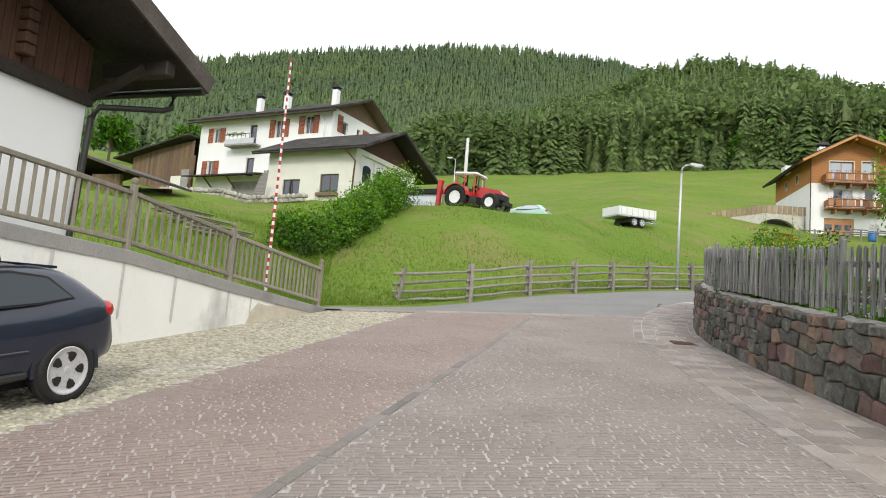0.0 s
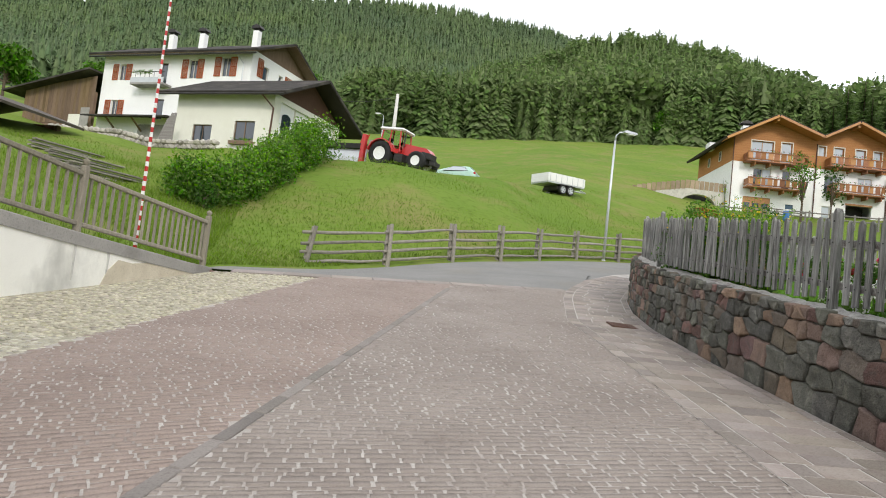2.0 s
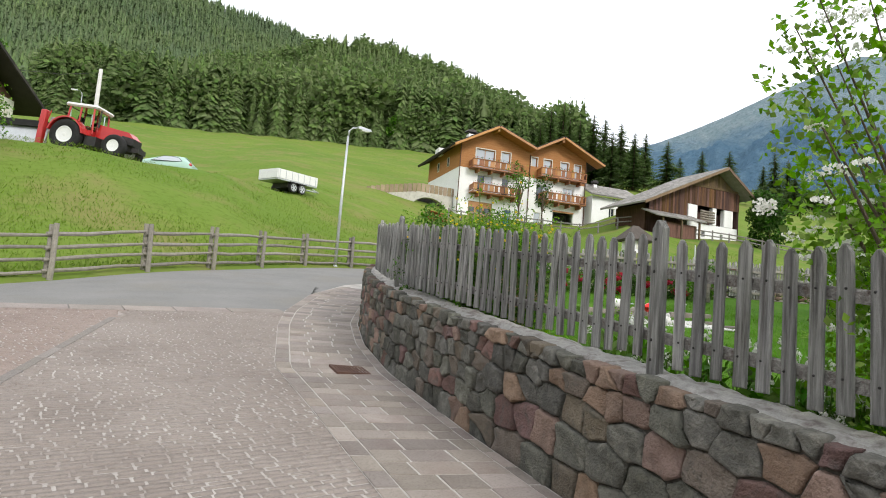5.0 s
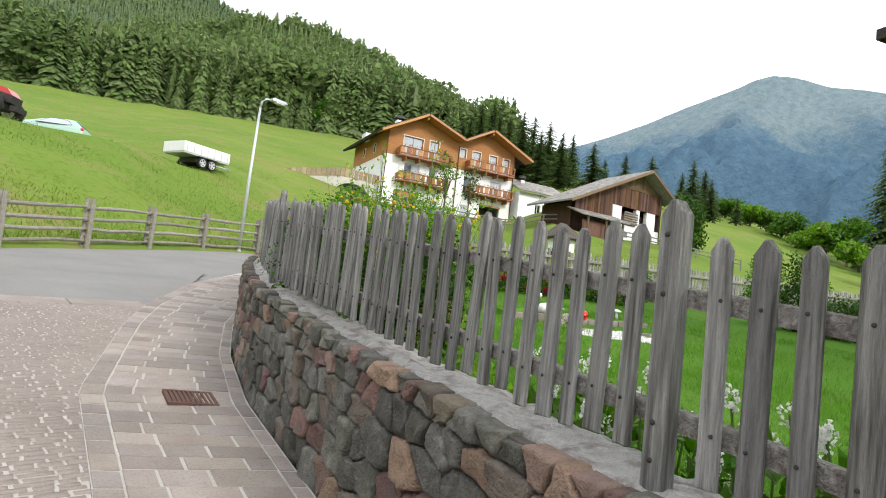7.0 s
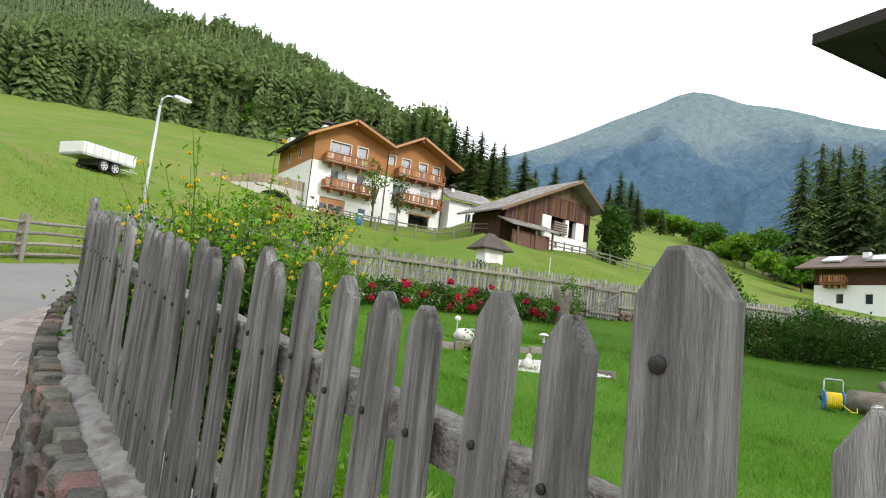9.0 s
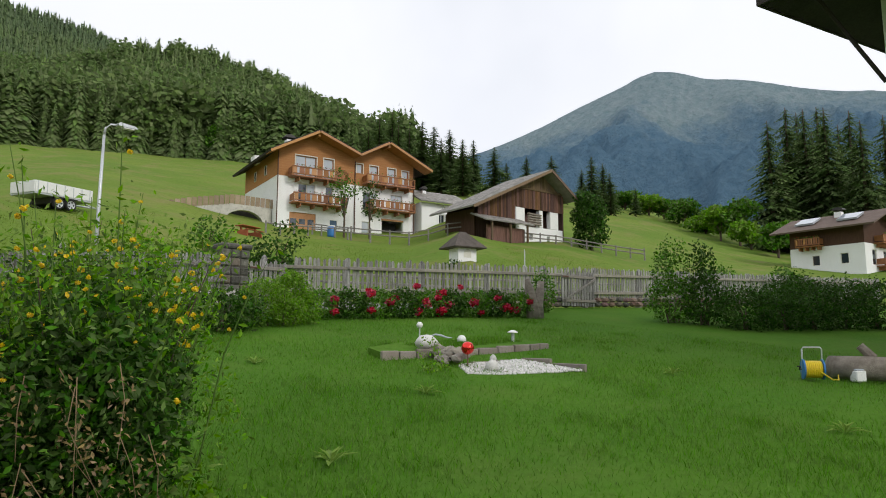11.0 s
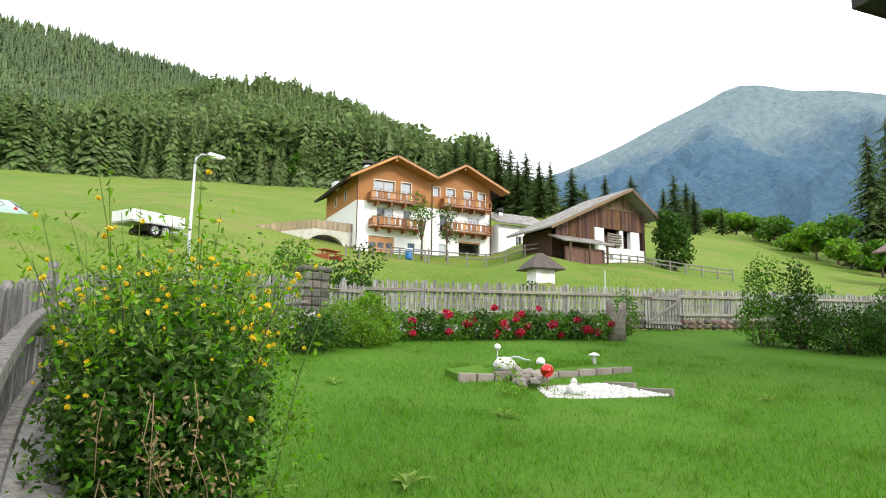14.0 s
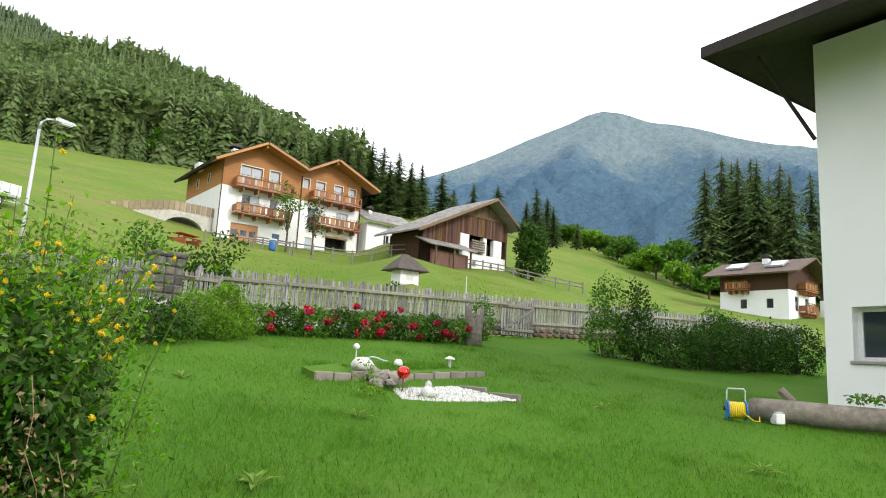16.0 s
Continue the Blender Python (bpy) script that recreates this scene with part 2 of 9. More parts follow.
M_STONES = [
    surface("grey_stone", (0.078, 0.079, 0.066), (0.158, 0.153, 0.13), 7.0, 60.0, 0.9, 1.0, vary=0.38, stain=(0.25, 0.24, 0.2), stain_scale=11.0, stain_amount=0.6),
    surface("red_stone", (0.14, 0.08, 0.07), (0.215, 0.135, 0.115), 7.0, 60.0, 0.9, 1.0, vary=0.3, stain=(0.1, 0.092, 0.082), stain_scale=9.0, stain_amount=0.7),
    surface("salmon_stone", (0.2, 0.132, 0.098), (0.3, 0.215, 0.167), 7.0, 60.0, 0.9, 1.0, vary=0.25, stain=(0.17, 0.125, 0.1), stain_scale=9.0, stain_amount=0.7),
    surface("brown_stone", (0.115, 0.094, 0.074), (0.19, 0.16, 0.125), 7.0, 60.0, 0.9, 1.0, vary=0.3, stain=(0.075, 0.073, 0.065), stain_scale=9.0, stain_amount=0.7),
]
M_WALL_CORE = surface("dark_wall_joint", (0.07, 0.065, 0.055), (0.11, 0.1, 0.085), 6.0, 40.0, 1.0, 0.8)
M_COPING = surface("lichen_mortar", (0.3, 0.288, 0.265), (0.54, 0.525, 0.49), 14.0, 110.0, 0.95, 1.0, stain=(0.15, 0.12, 0.105), stain_scale=9.0, stain_amount=0.8)
M_PICKET = surface("weathered_picket", (0.185, 0.183, 0.172), (0.47, 0.462, 0.435), 4.0, 30.0, 0.9, 1.0, stretch=(12, 12, 0.6), vary=0.3, stain=(0.075, 0.068, 0.058), stain_scale=2.6, stain_amount=0.85, contrast=0.17)
M_LICHEN_WOOD = surface("lichen_rail", (0.125, 0.116, 0.104), (0.35, 0.338, 0.312), 30.0, 70.0, 0.95, 1.0, stain=(0.111, 0.085, 0.0723), stain_scale=24.0, stain_amount=0.95)
M_FENCE_WOOD = surface("grey_fence_wood", (0.2, 0.182, 0.155), (0.33, 0.305, 0.262), 3.0, 24.0, 0.9, 0.6, stretch=(3, 3, 3), vary=0.2)
M_RAIL_WOOD = surface("old_railing_wood", (0.22, 0.195, 0.15), (0.34, 0.31, 0.25), 3.0, 30.0, 0.9, 0.5, stretch=(6, 6, 1), vary=0.15)
M_PLASTER_OLD = surface("stained_plaster", (0.8, 0.79, 0.72), (0.88, 0.875, 0.81), 1.2, 140.0, 0.9, 0.3, stain=(0.42, 0.415, 0.38), stain_scale=1.0, stain_amount=0.75, stretch=(1, 1, 0.6))
M_WHITE = surface("white_render", (0.83, 0.83, 0.82), (0.89, 0.89, 0.88), 0.7, 260.0, 0.9, 0.12)
M_CREAM = surface("cream_render", (0.7, 0.69, 0.6), (0.76, 0.75, 0.67), 0.6, 40.0, 0.9, 0.25, stain=(0.6, 0.58, 0.5), stain_scale=0.5)
M_CONCRETE = surface("concrete_cap", (0.27, 0.26, 0.24), (0.36, 0.345, 0.32), 2.0, 40.0, 0.9, 0.4, stain=(0.15, 0.14, 0.13), stain_scale=1.5)
M_LARCH = surface("honey_larch", (0.36, 0.15, 0.045), (0.46, 0.21, 0.07), 1.0, 14.0, 0.65, 0.3, stretch=(1, 1, 9))
M_LARCH_TRIM = surface("larch_trim", (0.4, 0.19, 0.07), (0.5, 0.26, 0.1), 2.0, 20.0, 0.6, 0.2, vary=0.12)
M_BARN = surface("dark_barn_boards", (0.07, 0.035, 0.024), (0.17, 0.088, 0.054), 1.5, 14.0, 0.9, 0.6, stretch=(7, 7, 0.6), vary=0.5)
M_OLD_WOOD = surface("brown_old_boards", (0.13, 0.085, 0.05), (0.21, 0.145, 0.09), 1.5, 14.0, 0.9, 0.6, stretch=(6, 6, 0.6), vary=0.25)
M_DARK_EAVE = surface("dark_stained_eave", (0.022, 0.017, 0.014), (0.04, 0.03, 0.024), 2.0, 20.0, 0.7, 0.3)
M_TIMBER_RED = surface("reddish_timber", (0.06, 0.028, 0.018), (0.1, 0.05, 0.03), 2.0, 18.0, 0.8, 0.4, stretch=(5, 5, 0.7))
M_SHINGLE = surface("grey_shingles", (0.2, 0.19, 0.175), (0.32, 0.305, 0.28), 2.0, 18.0, 0.9, 0.7, vary=0.25, islands=True)
M_ROOF_DARK = surface("dark_roof_tiles", (0.034, 0.031, 0.029), (0.06, 0.055, 0.05), 1.5, 14.0, 0.9, 0.5, gloss=0.12, stain=(0.13, 0.12, 0.1), stain_scale=0.8)
M_ROOF_BROWN = surface("brown_roof_tiles", (0.12, 0.085, 0.07), (0.17, 0.125, 0.1), 1.5, 14.0, 0.8, 0.5)
M_SHUTTER = surface("red_brown_shutter", (0.3, 0.075, 0.03), (0.38, 0.11, 0.045), 2.0, 20.0, 0.7, 0.2)
M_GLASS = plain("window_glass", (0.03, 0.04, 0.05), 0.05, 0.0, 0.5, True)
# Pale base colour paints the sky's glare into window panes.
M_PALE_GLASS = plain("sky_lit_glass", (0.42, 0.46, 0.5), 0.06, 0.0, 0.6, True)
M_FRAME = plain("pale_window_frame", (0.62, 0.58, 0.5), 0.6)
M_STEEL = surface("galvanised_steel", (0.5, 0.52, 0.53), (0.6, 0.62, 0.63), 2.0, 40.0, 0.45, 0.05, metal=0.6)
M_DARKMETAL = surface("dark_metal", (0.03, 0.03, 0.03), (0.06, 0.055, 0.05), 3.0, 40.0, 0.5, 0.1, metal=0.4)
M_RUST = surface("rusty_grate", (0.1, 0.055, 0.045), (0.15, 0.085, 0.06), 8.0, 60.0, 0.8, 0.4, metal=0.3)
M_BLACK = surface("black_rubber", (0.012, 0.012, 0.012), (0.025, 0.024, 0.023), 6.0, 50.0, 0.8, 0.2)
M_NAVY = surface("navy_car_paint", (0.012, 0.017, 0.03), (0.016, 0.022, 0.038), 1.0, 300.0, 0.3, 0.0, coat=0.8)
M_ALLOY = surface("alloy_wheel", (0.58, 0.58, 0.58), (0.66, 0.66, 0.66), 4.0, 40.0, 0.35, 0.0, metal=0.35)
M_REDLAMP = plain("red_tail_lamp", (0.45, 0.01, 0.012), 0.12, 0.0, 0.8)
M_RED = surface("tractor_red", (0.42, 0.02, 0.02), (0.5, 0.03, 0.025), 2.0, 30.0, 0.35, 0.0, coat=0.4)
M_WHITEPAINT = surface("white_paint", (0.74, 0.74, 0.72), (0.8, 0.8, 0.78), 2.0, 30.0, 0.5, 0.05)
M_GREENCAR = surface("pale_green_paint", (0.36, 0.55, 0.46), (0.42, 0.6, 0.51), 1.0, 80.0, 0.35, 0.0, coat=0.5)
M_BARK = surface("bark", (0.07, 0.05, 0.035), (0.13, 0.1, 0.07), 4.0, 25.0, 0.95, 0.9, stretch=(3, 3, 0.6))
M_LOG = surface("bleached_log", (0.15, 0.125, 0.1), (0.34, 0.3, 0.25), 2.0, 20.0, 0.9, 0.8, stretch=(1, 5, 5), stain=(0.14, 0.11, 0.09), stain_scale=1.5)
M_SPRUCE = surface("spruce_needles", (0.112, 0.178, 0.066), (0.2, 0.265, 0.092), 0.05, 1.2, 0.9, 0.0, gloss=0.08, islands=True, vary=0.28, through_light=0.35)
# Far copy of the needle colour, shifted to blue as painted distance haze.
M_SPRUCE_FAR = surface("haze_tinted_spruce", (0.105, 0.155, 0.095), (0.165, 0.225, 0.085), 0.009, 0.5, 1.0, 0.0, gloss=0.05, islands=True, vary=0.18, through_light=0.25)
M_CONIFER = surface("dark_conifer_needles", (0.07, 0.12, 0.04), (0.14, 0.2, 0.065), 0.3, 3.0, 0.9, 0.0, gloss=0.08, islands=True, vary=0.3, through_light=0.3)
M_LEAF = surface("hedge_leaf", (0.06, 0.16, 0.013), (0.11, 0.23, 0.02), 1.0, 20.0, 0.6, 0.0, gloss=0.2, islands=True, vary=0.45, through_light=0.3)
M_LEAF_LIGHT = surface("fresh_leaf", (0.115, 0.26, 0.015), (0.19, 0.34, 0.022), 1.0, 20.0, 0.6, 0.0, gloss=0.2, islands=True, vary=0.4, through_light=0.4)
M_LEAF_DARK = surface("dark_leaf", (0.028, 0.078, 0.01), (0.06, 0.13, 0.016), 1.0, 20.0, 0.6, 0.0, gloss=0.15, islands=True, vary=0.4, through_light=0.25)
M_DRY = surface("dry_leaf", (0.19, 0.13, 0.055), (0.34, 0.25, 0.12), 2.0, 20.0, 0.8, 0.0, islands=True, vary=0.3, through_light=0.2)
M_YELLOW = surface("yellow_petals", (0.82, 0.58, 0.014), (0.88, 0.7, 0.04), 3.0, 20.0, 0.7, 0.0, islands=True, vary=0.2, through_light=0.3)
M_CRIMSON = surface("crimson_petals", (0.45, 0.008, 0.03), (0.6, 0.02, 0.08), 8.0, 30.0, 0.6, 0.0, islands=True, vary=0.25, through_light=0.2)
M_PETAL_WHITE = surface("white_petals", (0.75, 0.75, 0.7), (0.82, 0.82, 0.76), 3.0, 20.0, 0.7, 0.0, islands=True, vary=0.1, through_light=0.3)
M_PALE_STONE = surface("white_pebble", (0.47, 0.46, 0.44), (0.66, 0.65, 0.62), 5.0, 40.0, 0.8, 0.4, islands=True, vary=0.2)
M_EARTH = surface("bare_earth", (0.15, 0.11, 0.07), (0.22, 0.165, 0.11), 2.0, 20.0, 1.0, 0.8)
M_BLUE = plain("blue_plastic", (0.03, 0.16, 0.42), 0.4)
M_HOSE = surface("yellow_hose", (0.7, 0.5, 0.02), (0.78, 0.58, 0.03), 3.0, 30.0, 0.4, 0.0)
M_VERGE = surface("weathered_verge", (0.06, 0.05, 0.042), (0.12, 0.1, 0.085), 2.0, 20.0, 0.85, 0.5)
M_BALCONY = surface("red_brown_larch", (0.25, 0.1, 0.04), (0.34, 0.15, 0.065), 2.0, 20.0, 0.65, 0.2, vary=0.15)
M_PALE_POLE = surface("pale_concrete", (0.55, 0.54, 0.5), (0.65, 0.64, 0.6), 2.0, 40.0, 0.9, 0.2)


# ---- the lie of the land ----
CX, CY, CZ = 4.0, 8.0, 2.7
FENCE_LINE = [(-1.45, 22.5), (0.95, 23.5), (3.4, 25.1), (5.8, 27.2), (8.1, 29.4), (10.3, 31.0), (13, 32.0), (16, 32.0), (19, 30.6), (22, 28.4), (25.5, 25.9), (30, 23.6), (40, 20.5)]
WALL_LINE = [(4.0, 1.0), (4.25, 4.5), (4.42, 7.2), (4.6, 9.6), (4.88, 11.9), (5.3, 13.7), (5.95, 15.6), (6.9, 17.6), (8.2, 19.6), (9.8, 21.4), (11.6, 22.8)]
BACK_LINE = [(11.9, 22.9), (14.2, 22.6), (18.0, 21.7), (24.0, 20.6), (32.0, 19.4), (46.0, 17.0)]
RETAIN = [(-8.2, 0.0), (-4.79, 10.15), (-2.74, 16.25)]
PAVE_EDGE = [(2.75, -4), (2.95, 3), (3.2, 7), (3.5, 10.3), (3.66, 12.4), (4.5, 15.4), (5.1, 17.1), (6.5, 20), (8.4, 22.8), (10.6, 24.6), (13.2, 25.4), (17, 24.2), (22, 22.6), (30, 20.7), (40, 18.9)]
GRAVEL_EDGE = [(-6.3, -5.6), (-3.4, 5.46), (-0.6, 16.2)]
AZ_F = [-100, -75, -60, -39, -25, -12, -2, 5.7, 12, 17.3, 20.6, 26.6, 33.6, 41.4, 50.2, 59, 70.9, 100]
R_F = [9, 9.2, 9.6, 11, 14, 15.6, 17.0, 19.3, 21.9, 24, 25.6, 26.8, 27.1, 27.2, 28.0, 30.3, 38.1, 70]
AZ_1 = [-100, -45, -26, -16, -5, 2, 14, 22, 29, 41, 45, 54, 73, 100]
R_1 = [40, 38, 44, 38.8, 34.6, 35.4, 39, 50, 60, 66, 55, 61, 86, 95]
Z_1 = [6, 8.2, 8.9, 9.3, 8.95, 8.8, 9.5, 11.4, 12.5, 12.9, 11.5, 11.2, 10.6, 8.0]
AZ_M = [-100, -40, 0, 9, 14, 25, 43, 56, 62, 69, 80, 100]
E_M = [6, 10.5, 13.2, 13.9, 14.2, 14.5, 13.4, 11.8, 10.2, 7.6, 5.0, 3.0]
AZ_S = [-100, -40, -10, 0, 2.5, 7.4, 13.2, 17.9, 21, 26.8, 30.7, 34, 40, 46, 52, 60, 75, 100]
E_S = [5, 9, 12.0, 14.0, 15.3, 17.6, 19.4, 20.9, 21.3, 20.3, 18.9, 17.3, 14.4, 12.0, 10.4, 9.0, 4.0, 2.5]
AZ_E = [-100, -45, -28, -22.4, -15.7, -8.4, -0.9, 5.2, 9.3, 14, 18, 24, 34, 60, 100]
E_E = [7, 12.5, 17.2, 19.0, 20.9, 22.3, 23.3, 23.4, 23.0, 22.4, 20.8, 17.5, 13, 6, 2]
R_EDGE, R_SPUR, R_RIDGE = 190.0, 420.0, 1000.0


def line_x(line, y):
    """x on a polyline given by rising y."""
    return np.interp(y, [p[1] for p in line], [p[0] for p in line])


def line_y(line, x):
    return np.interp(x, [p[0] for p in line], [p[1] for p in line])


def ease(t):
    t = np.clip(t, 0, 1)
    return t * t * (3 - 2 * t)


def road_z(x, y):
    x, y = np.asarray(x, float), np.asarray(y, float)
    return 0.05 * x + 0.115 * y - 0.36 * ease((y - 16.5) / 6) * ease((4.5 - x) / 6)


def in_garden(x, y):
    return (x > line_x(WALL_LINE, y) + 0.3) & (y < line_y(BACK_LINE, x) + 0.1) & (y < 22.9)


def land_z(x, y):
    x, y = np.asarray(x, float), np.asarray(y, float)
    dx, dy = x - CX, y - CY
    r, az = np.hypot(dx, dy), np.degrees(np.arctan2(dx, dy))
    k = np.minimum(1, 70 / np.maximum(r, 1e-6))
    low = road_z(CX + dx * k, CY + dy * k) - 0.08
    a = np.clip(az, -100, 100)
    rf, r1, z1 = np.interp(a, AZ_F, R_F), np.interp(a, AZ_1, R_1), np.interp(a, AZ_1, Z_1)
    zf = road_z(CX + rf * np.sin(np.radians(a)), CY + rf * np.cos(np.radians(a))) - 0.05
    em, es, ee = np.interp(a, AZ_M, E_M), np.interp(a, AZ_S, E_S), np.interp(a, AZ_E, E_E)
    zm = CZ + R_EDGE * np.tan(np.radians(em))
    ledge = ease((az + 40) / 12) * ease((14 - az) / 8)
    ra, rb = r1 - 3.2 * ledge, r1 + 6.0 * ledge
    z = np.where(r < ra, zf + (z1 - zf) * (r - rf) / (ra - rf), np.where(r < rb, z1, z1 + (zm - z1) * (r - rb) / (R_EDGE - rb)))
    spur = em + (es - em) * np.clip((r - R_EDGE) / (R_SPUR - R_EDGE), 0, 1) ** 0.8 - np.maximum(r - R_SPUR, 0) * 0.03
    behind = em - 0.5 + (ee - em + 0.5) * np.clip((r - R_EDGE - 60) / (R_RIDGE - R_EDGE - 60), 0, 1) ** 0.85
    el = np.maximum(spur, behind)
    z = np.where(r > R_EDGE, CZ + np.minimum(r, R_RIDGE) * np.tan(np.radians(el)) - np.maximum(r - R_RIDGE, 0) * 0.35, z)
    w = 1 - ease((np.abs(az) - 80) / 30)
    z = np.where(r > rf, low + (z - low) * w, low)
    z = np.where((r < rf) & in_garden(x, y), low + 0.44, z)
    yard = (x < line_x(RETAIN, y) - 0.16) & (y < 16.2) & (y > -30)
    return np.where(yard, np.maximum(z, np.minimum(2.22, 1.62 + 0.1 * (16.3 - y)) - 0.06), z)


def gz(x, y):
    return float(land_z(x, y))


def sheet():
    radii = [0.0]
    while radii[-1] < 4600:
        radii.append(radii[-1] + max(0.16, radii[-1] * 0.022))
    az = np.radians(np.arange(0, 360, 1.0))
    rr, aa = np.meshgrid(np.array(radii[1:]), az, indexing="ij")
    x, y = CX + rr * np.sin(aa), CY + rr * np.cos(aa)
    z = land_z(x, y)
    bumps = np.array([noise.fractal(Vector((p * 0.11, q * 0.11, 0)), 1.0, 2.0, 3) for p, q in zip(x.ravel(), y.ravel())]).reshape(x.shape)
    d = np.degrees(aa)
    d = np.where(d > 180, d - 360, d)
    hill = (rr > np.interp(np.clip(d, -100, 100), AZ_F, R_F) + 1.0)
    z = z + np.where(hill, bumps * np.clip((rr - 12) / 25, 0, 1) * (0.22 + rr * 0.0025), 0)
    n, k = len(radii) - 1, len(az)
    v = np.stack([x, y, z], -1).reshape(-1, 3)
    i, j = np.meshgrid(np.arange(n - 1), np.arange(k), indexing="ij")
    j2 = (j + 1) % k
    f = np.stack([i * k + j, i * k + j2, (i + 1) * k + j2, (i + 1) * k + j], -1).reshape(-1, 4)
    mid = rr[:-1].reshape(-1)
    return v, f, mid


gv, gf, gmid = sheet()
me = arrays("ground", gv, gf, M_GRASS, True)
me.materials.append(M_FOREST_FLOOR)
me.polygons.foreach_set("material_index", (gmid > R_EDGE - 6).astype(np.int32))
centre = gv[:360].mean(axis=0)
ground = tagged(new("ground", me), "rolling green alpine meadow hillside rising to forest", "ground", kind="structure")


def resample(line, n):
    p = np.array(line, float)
    s = np.concatenate([[0], np.cumsum(np.hypot(*np.diff(p, axis=0).T))])
    t = np.linspace(0, s[-1], n)
    return np.stack([np.interp(t, s, p[:, 0]), np.interp(t, s, p[:, 1])], -1)


def smooth_line(line, n, rounds=30):
    q = resample(line, n)
    for _ in range(rounds):
        q[1:-1] = (q[:-2] + 2 * q[1:-1] + q[2:]) / 4
    return q


def band(a, b, n, k, z):
    """A surface between two lines; z gives its height."""
    a, b = resample(a, n), resample(b, n)
    t = np.linspace(0, 1, k)[None, :, None]
    p = a[:, None] * (1 - t) + b[:, None] * t
    v = np.concatenate([p, z(p[..., 0], p[..., 1])[..., None]], -1).reshape(-1, 3)
    i, j = np.meshgrid(np.arange(n - 1), np.arange(k - 1), indexing="ij")
    f = np.stack([i * k + j, i * k + j + 1, (i + 1) * k + j + 1, (i + 1) * k + j], -1).reshape(-1, 4)
    return v, f


# asphalt lane round the bend, the sett road, the cobbled parking and the slab pavement
far_edge = [(-9.0, 21.5), (-4.5, 20.9)] + [(x + 0.25, y - 0.75) for x, y in FENCE_LINE]
near_edge = [(-9.0, 18.6), (-2.6, 16.75), (0, 16.75), (5.3, 16.9), (5.75, 17.8), (6.4, 19.2)] + [q for q in PAVE_EDGE[7:] if q[1] > 19.6]
asphalt = lone("asphalt_road", arrays("asphalt_road", *band(far_edge, near_edge, 90, 14, lambda x, y: road_z(x, y) - 0.004), M_ASPHALT, True), None, "grey worn asphalt lane curving uphill round a bend", "road", kind="structure")
sett_bed = lone("sett_road", arrays("sett_road", *band([(GRAVEL_EDGE[0][0], -5.6)] + GRAVEL_EDGE[1:], PAVE_EDGE[:6] + [(5.0, 16.75)], 60, 20, lambda x, y: road_z(x, y) + 0.0025), M_JOINT, True), None, "sloping road of small reddish porphyry setts with pale joints", "road", kind="structure")
parking = lone("parking_strip", arrays("parking_strip", *band(RETAIN, [(-5.0, 0), (-3.4, 5.46), (-0.6, 16.2)], 60, 16, lambda x, y: road_z(x, y) - 0.002), M_COBBLE_BED, True), None, "parking strip paved with rounded beige river cobbles", "pavement", kind="structure")
wall_in = smooth_line(WALL_LINE, 80)
pavement = lone("pavement", arrays("pavement", *band(resample(PAVE_EDGE[:10] + [(10.4, 24.4)], 90), resample(WALL_LINE[:1] + [(3.9, -4)][:0] + WALL_LINE, 90), 90, 10, lambda x, y: road_z(x, y) + 0.0105), M_MORTAR, True), None, "pavement of reddish stone slabs with pale mortar joints", "pavement", kind="structure")
gx, gy = np.meshgrid(np.arange(4.4, 60, 0.3), np.arange(-12, 23.2, 0.3), indexing="ij")
lx = np.maximum(gx, line_x(WALL_LINE, gy) + 0.22)
ly = np.minimum(gy, line_y(BACK_LINE, lx) + 0.05)
lz = road_z(lx, ly) + 0.40 + 0.02 * np.sin(lx * 1.3) * np.sin(ly * 1.1)
n0, n1 = gx.shape
ii, jj = np.meshgrid(np.arange(n0 - 1), np.arange(n1 - 1), indexing="ij")
keep = ((gx[1:, 1:] > line_x(WALL_LINE, gy[1:, 1:]) + 0.1) & (gy[:-1, :-1] < line_y(BACK_LINE, gx[:-1, :-1]))).ravel()
lf = np.stack([ii * n1 + jj, (ii + 1) * n1 + jj, (ii + 1) * n1 + jj + 1, ii * n1 + jj + 1], -1).reshape(-1, 4)[keep]
lawn = lone("lawn", arrays("lawn", np.stack([lx, ly, lz], -1).reshape(-1, 3), lf, M_LAWN, True), None, "sloping mown green garden lawn", "lawn", kind="structure")


def lawn_z(x, y):
    return float(road_z(x, y)) + 0.40


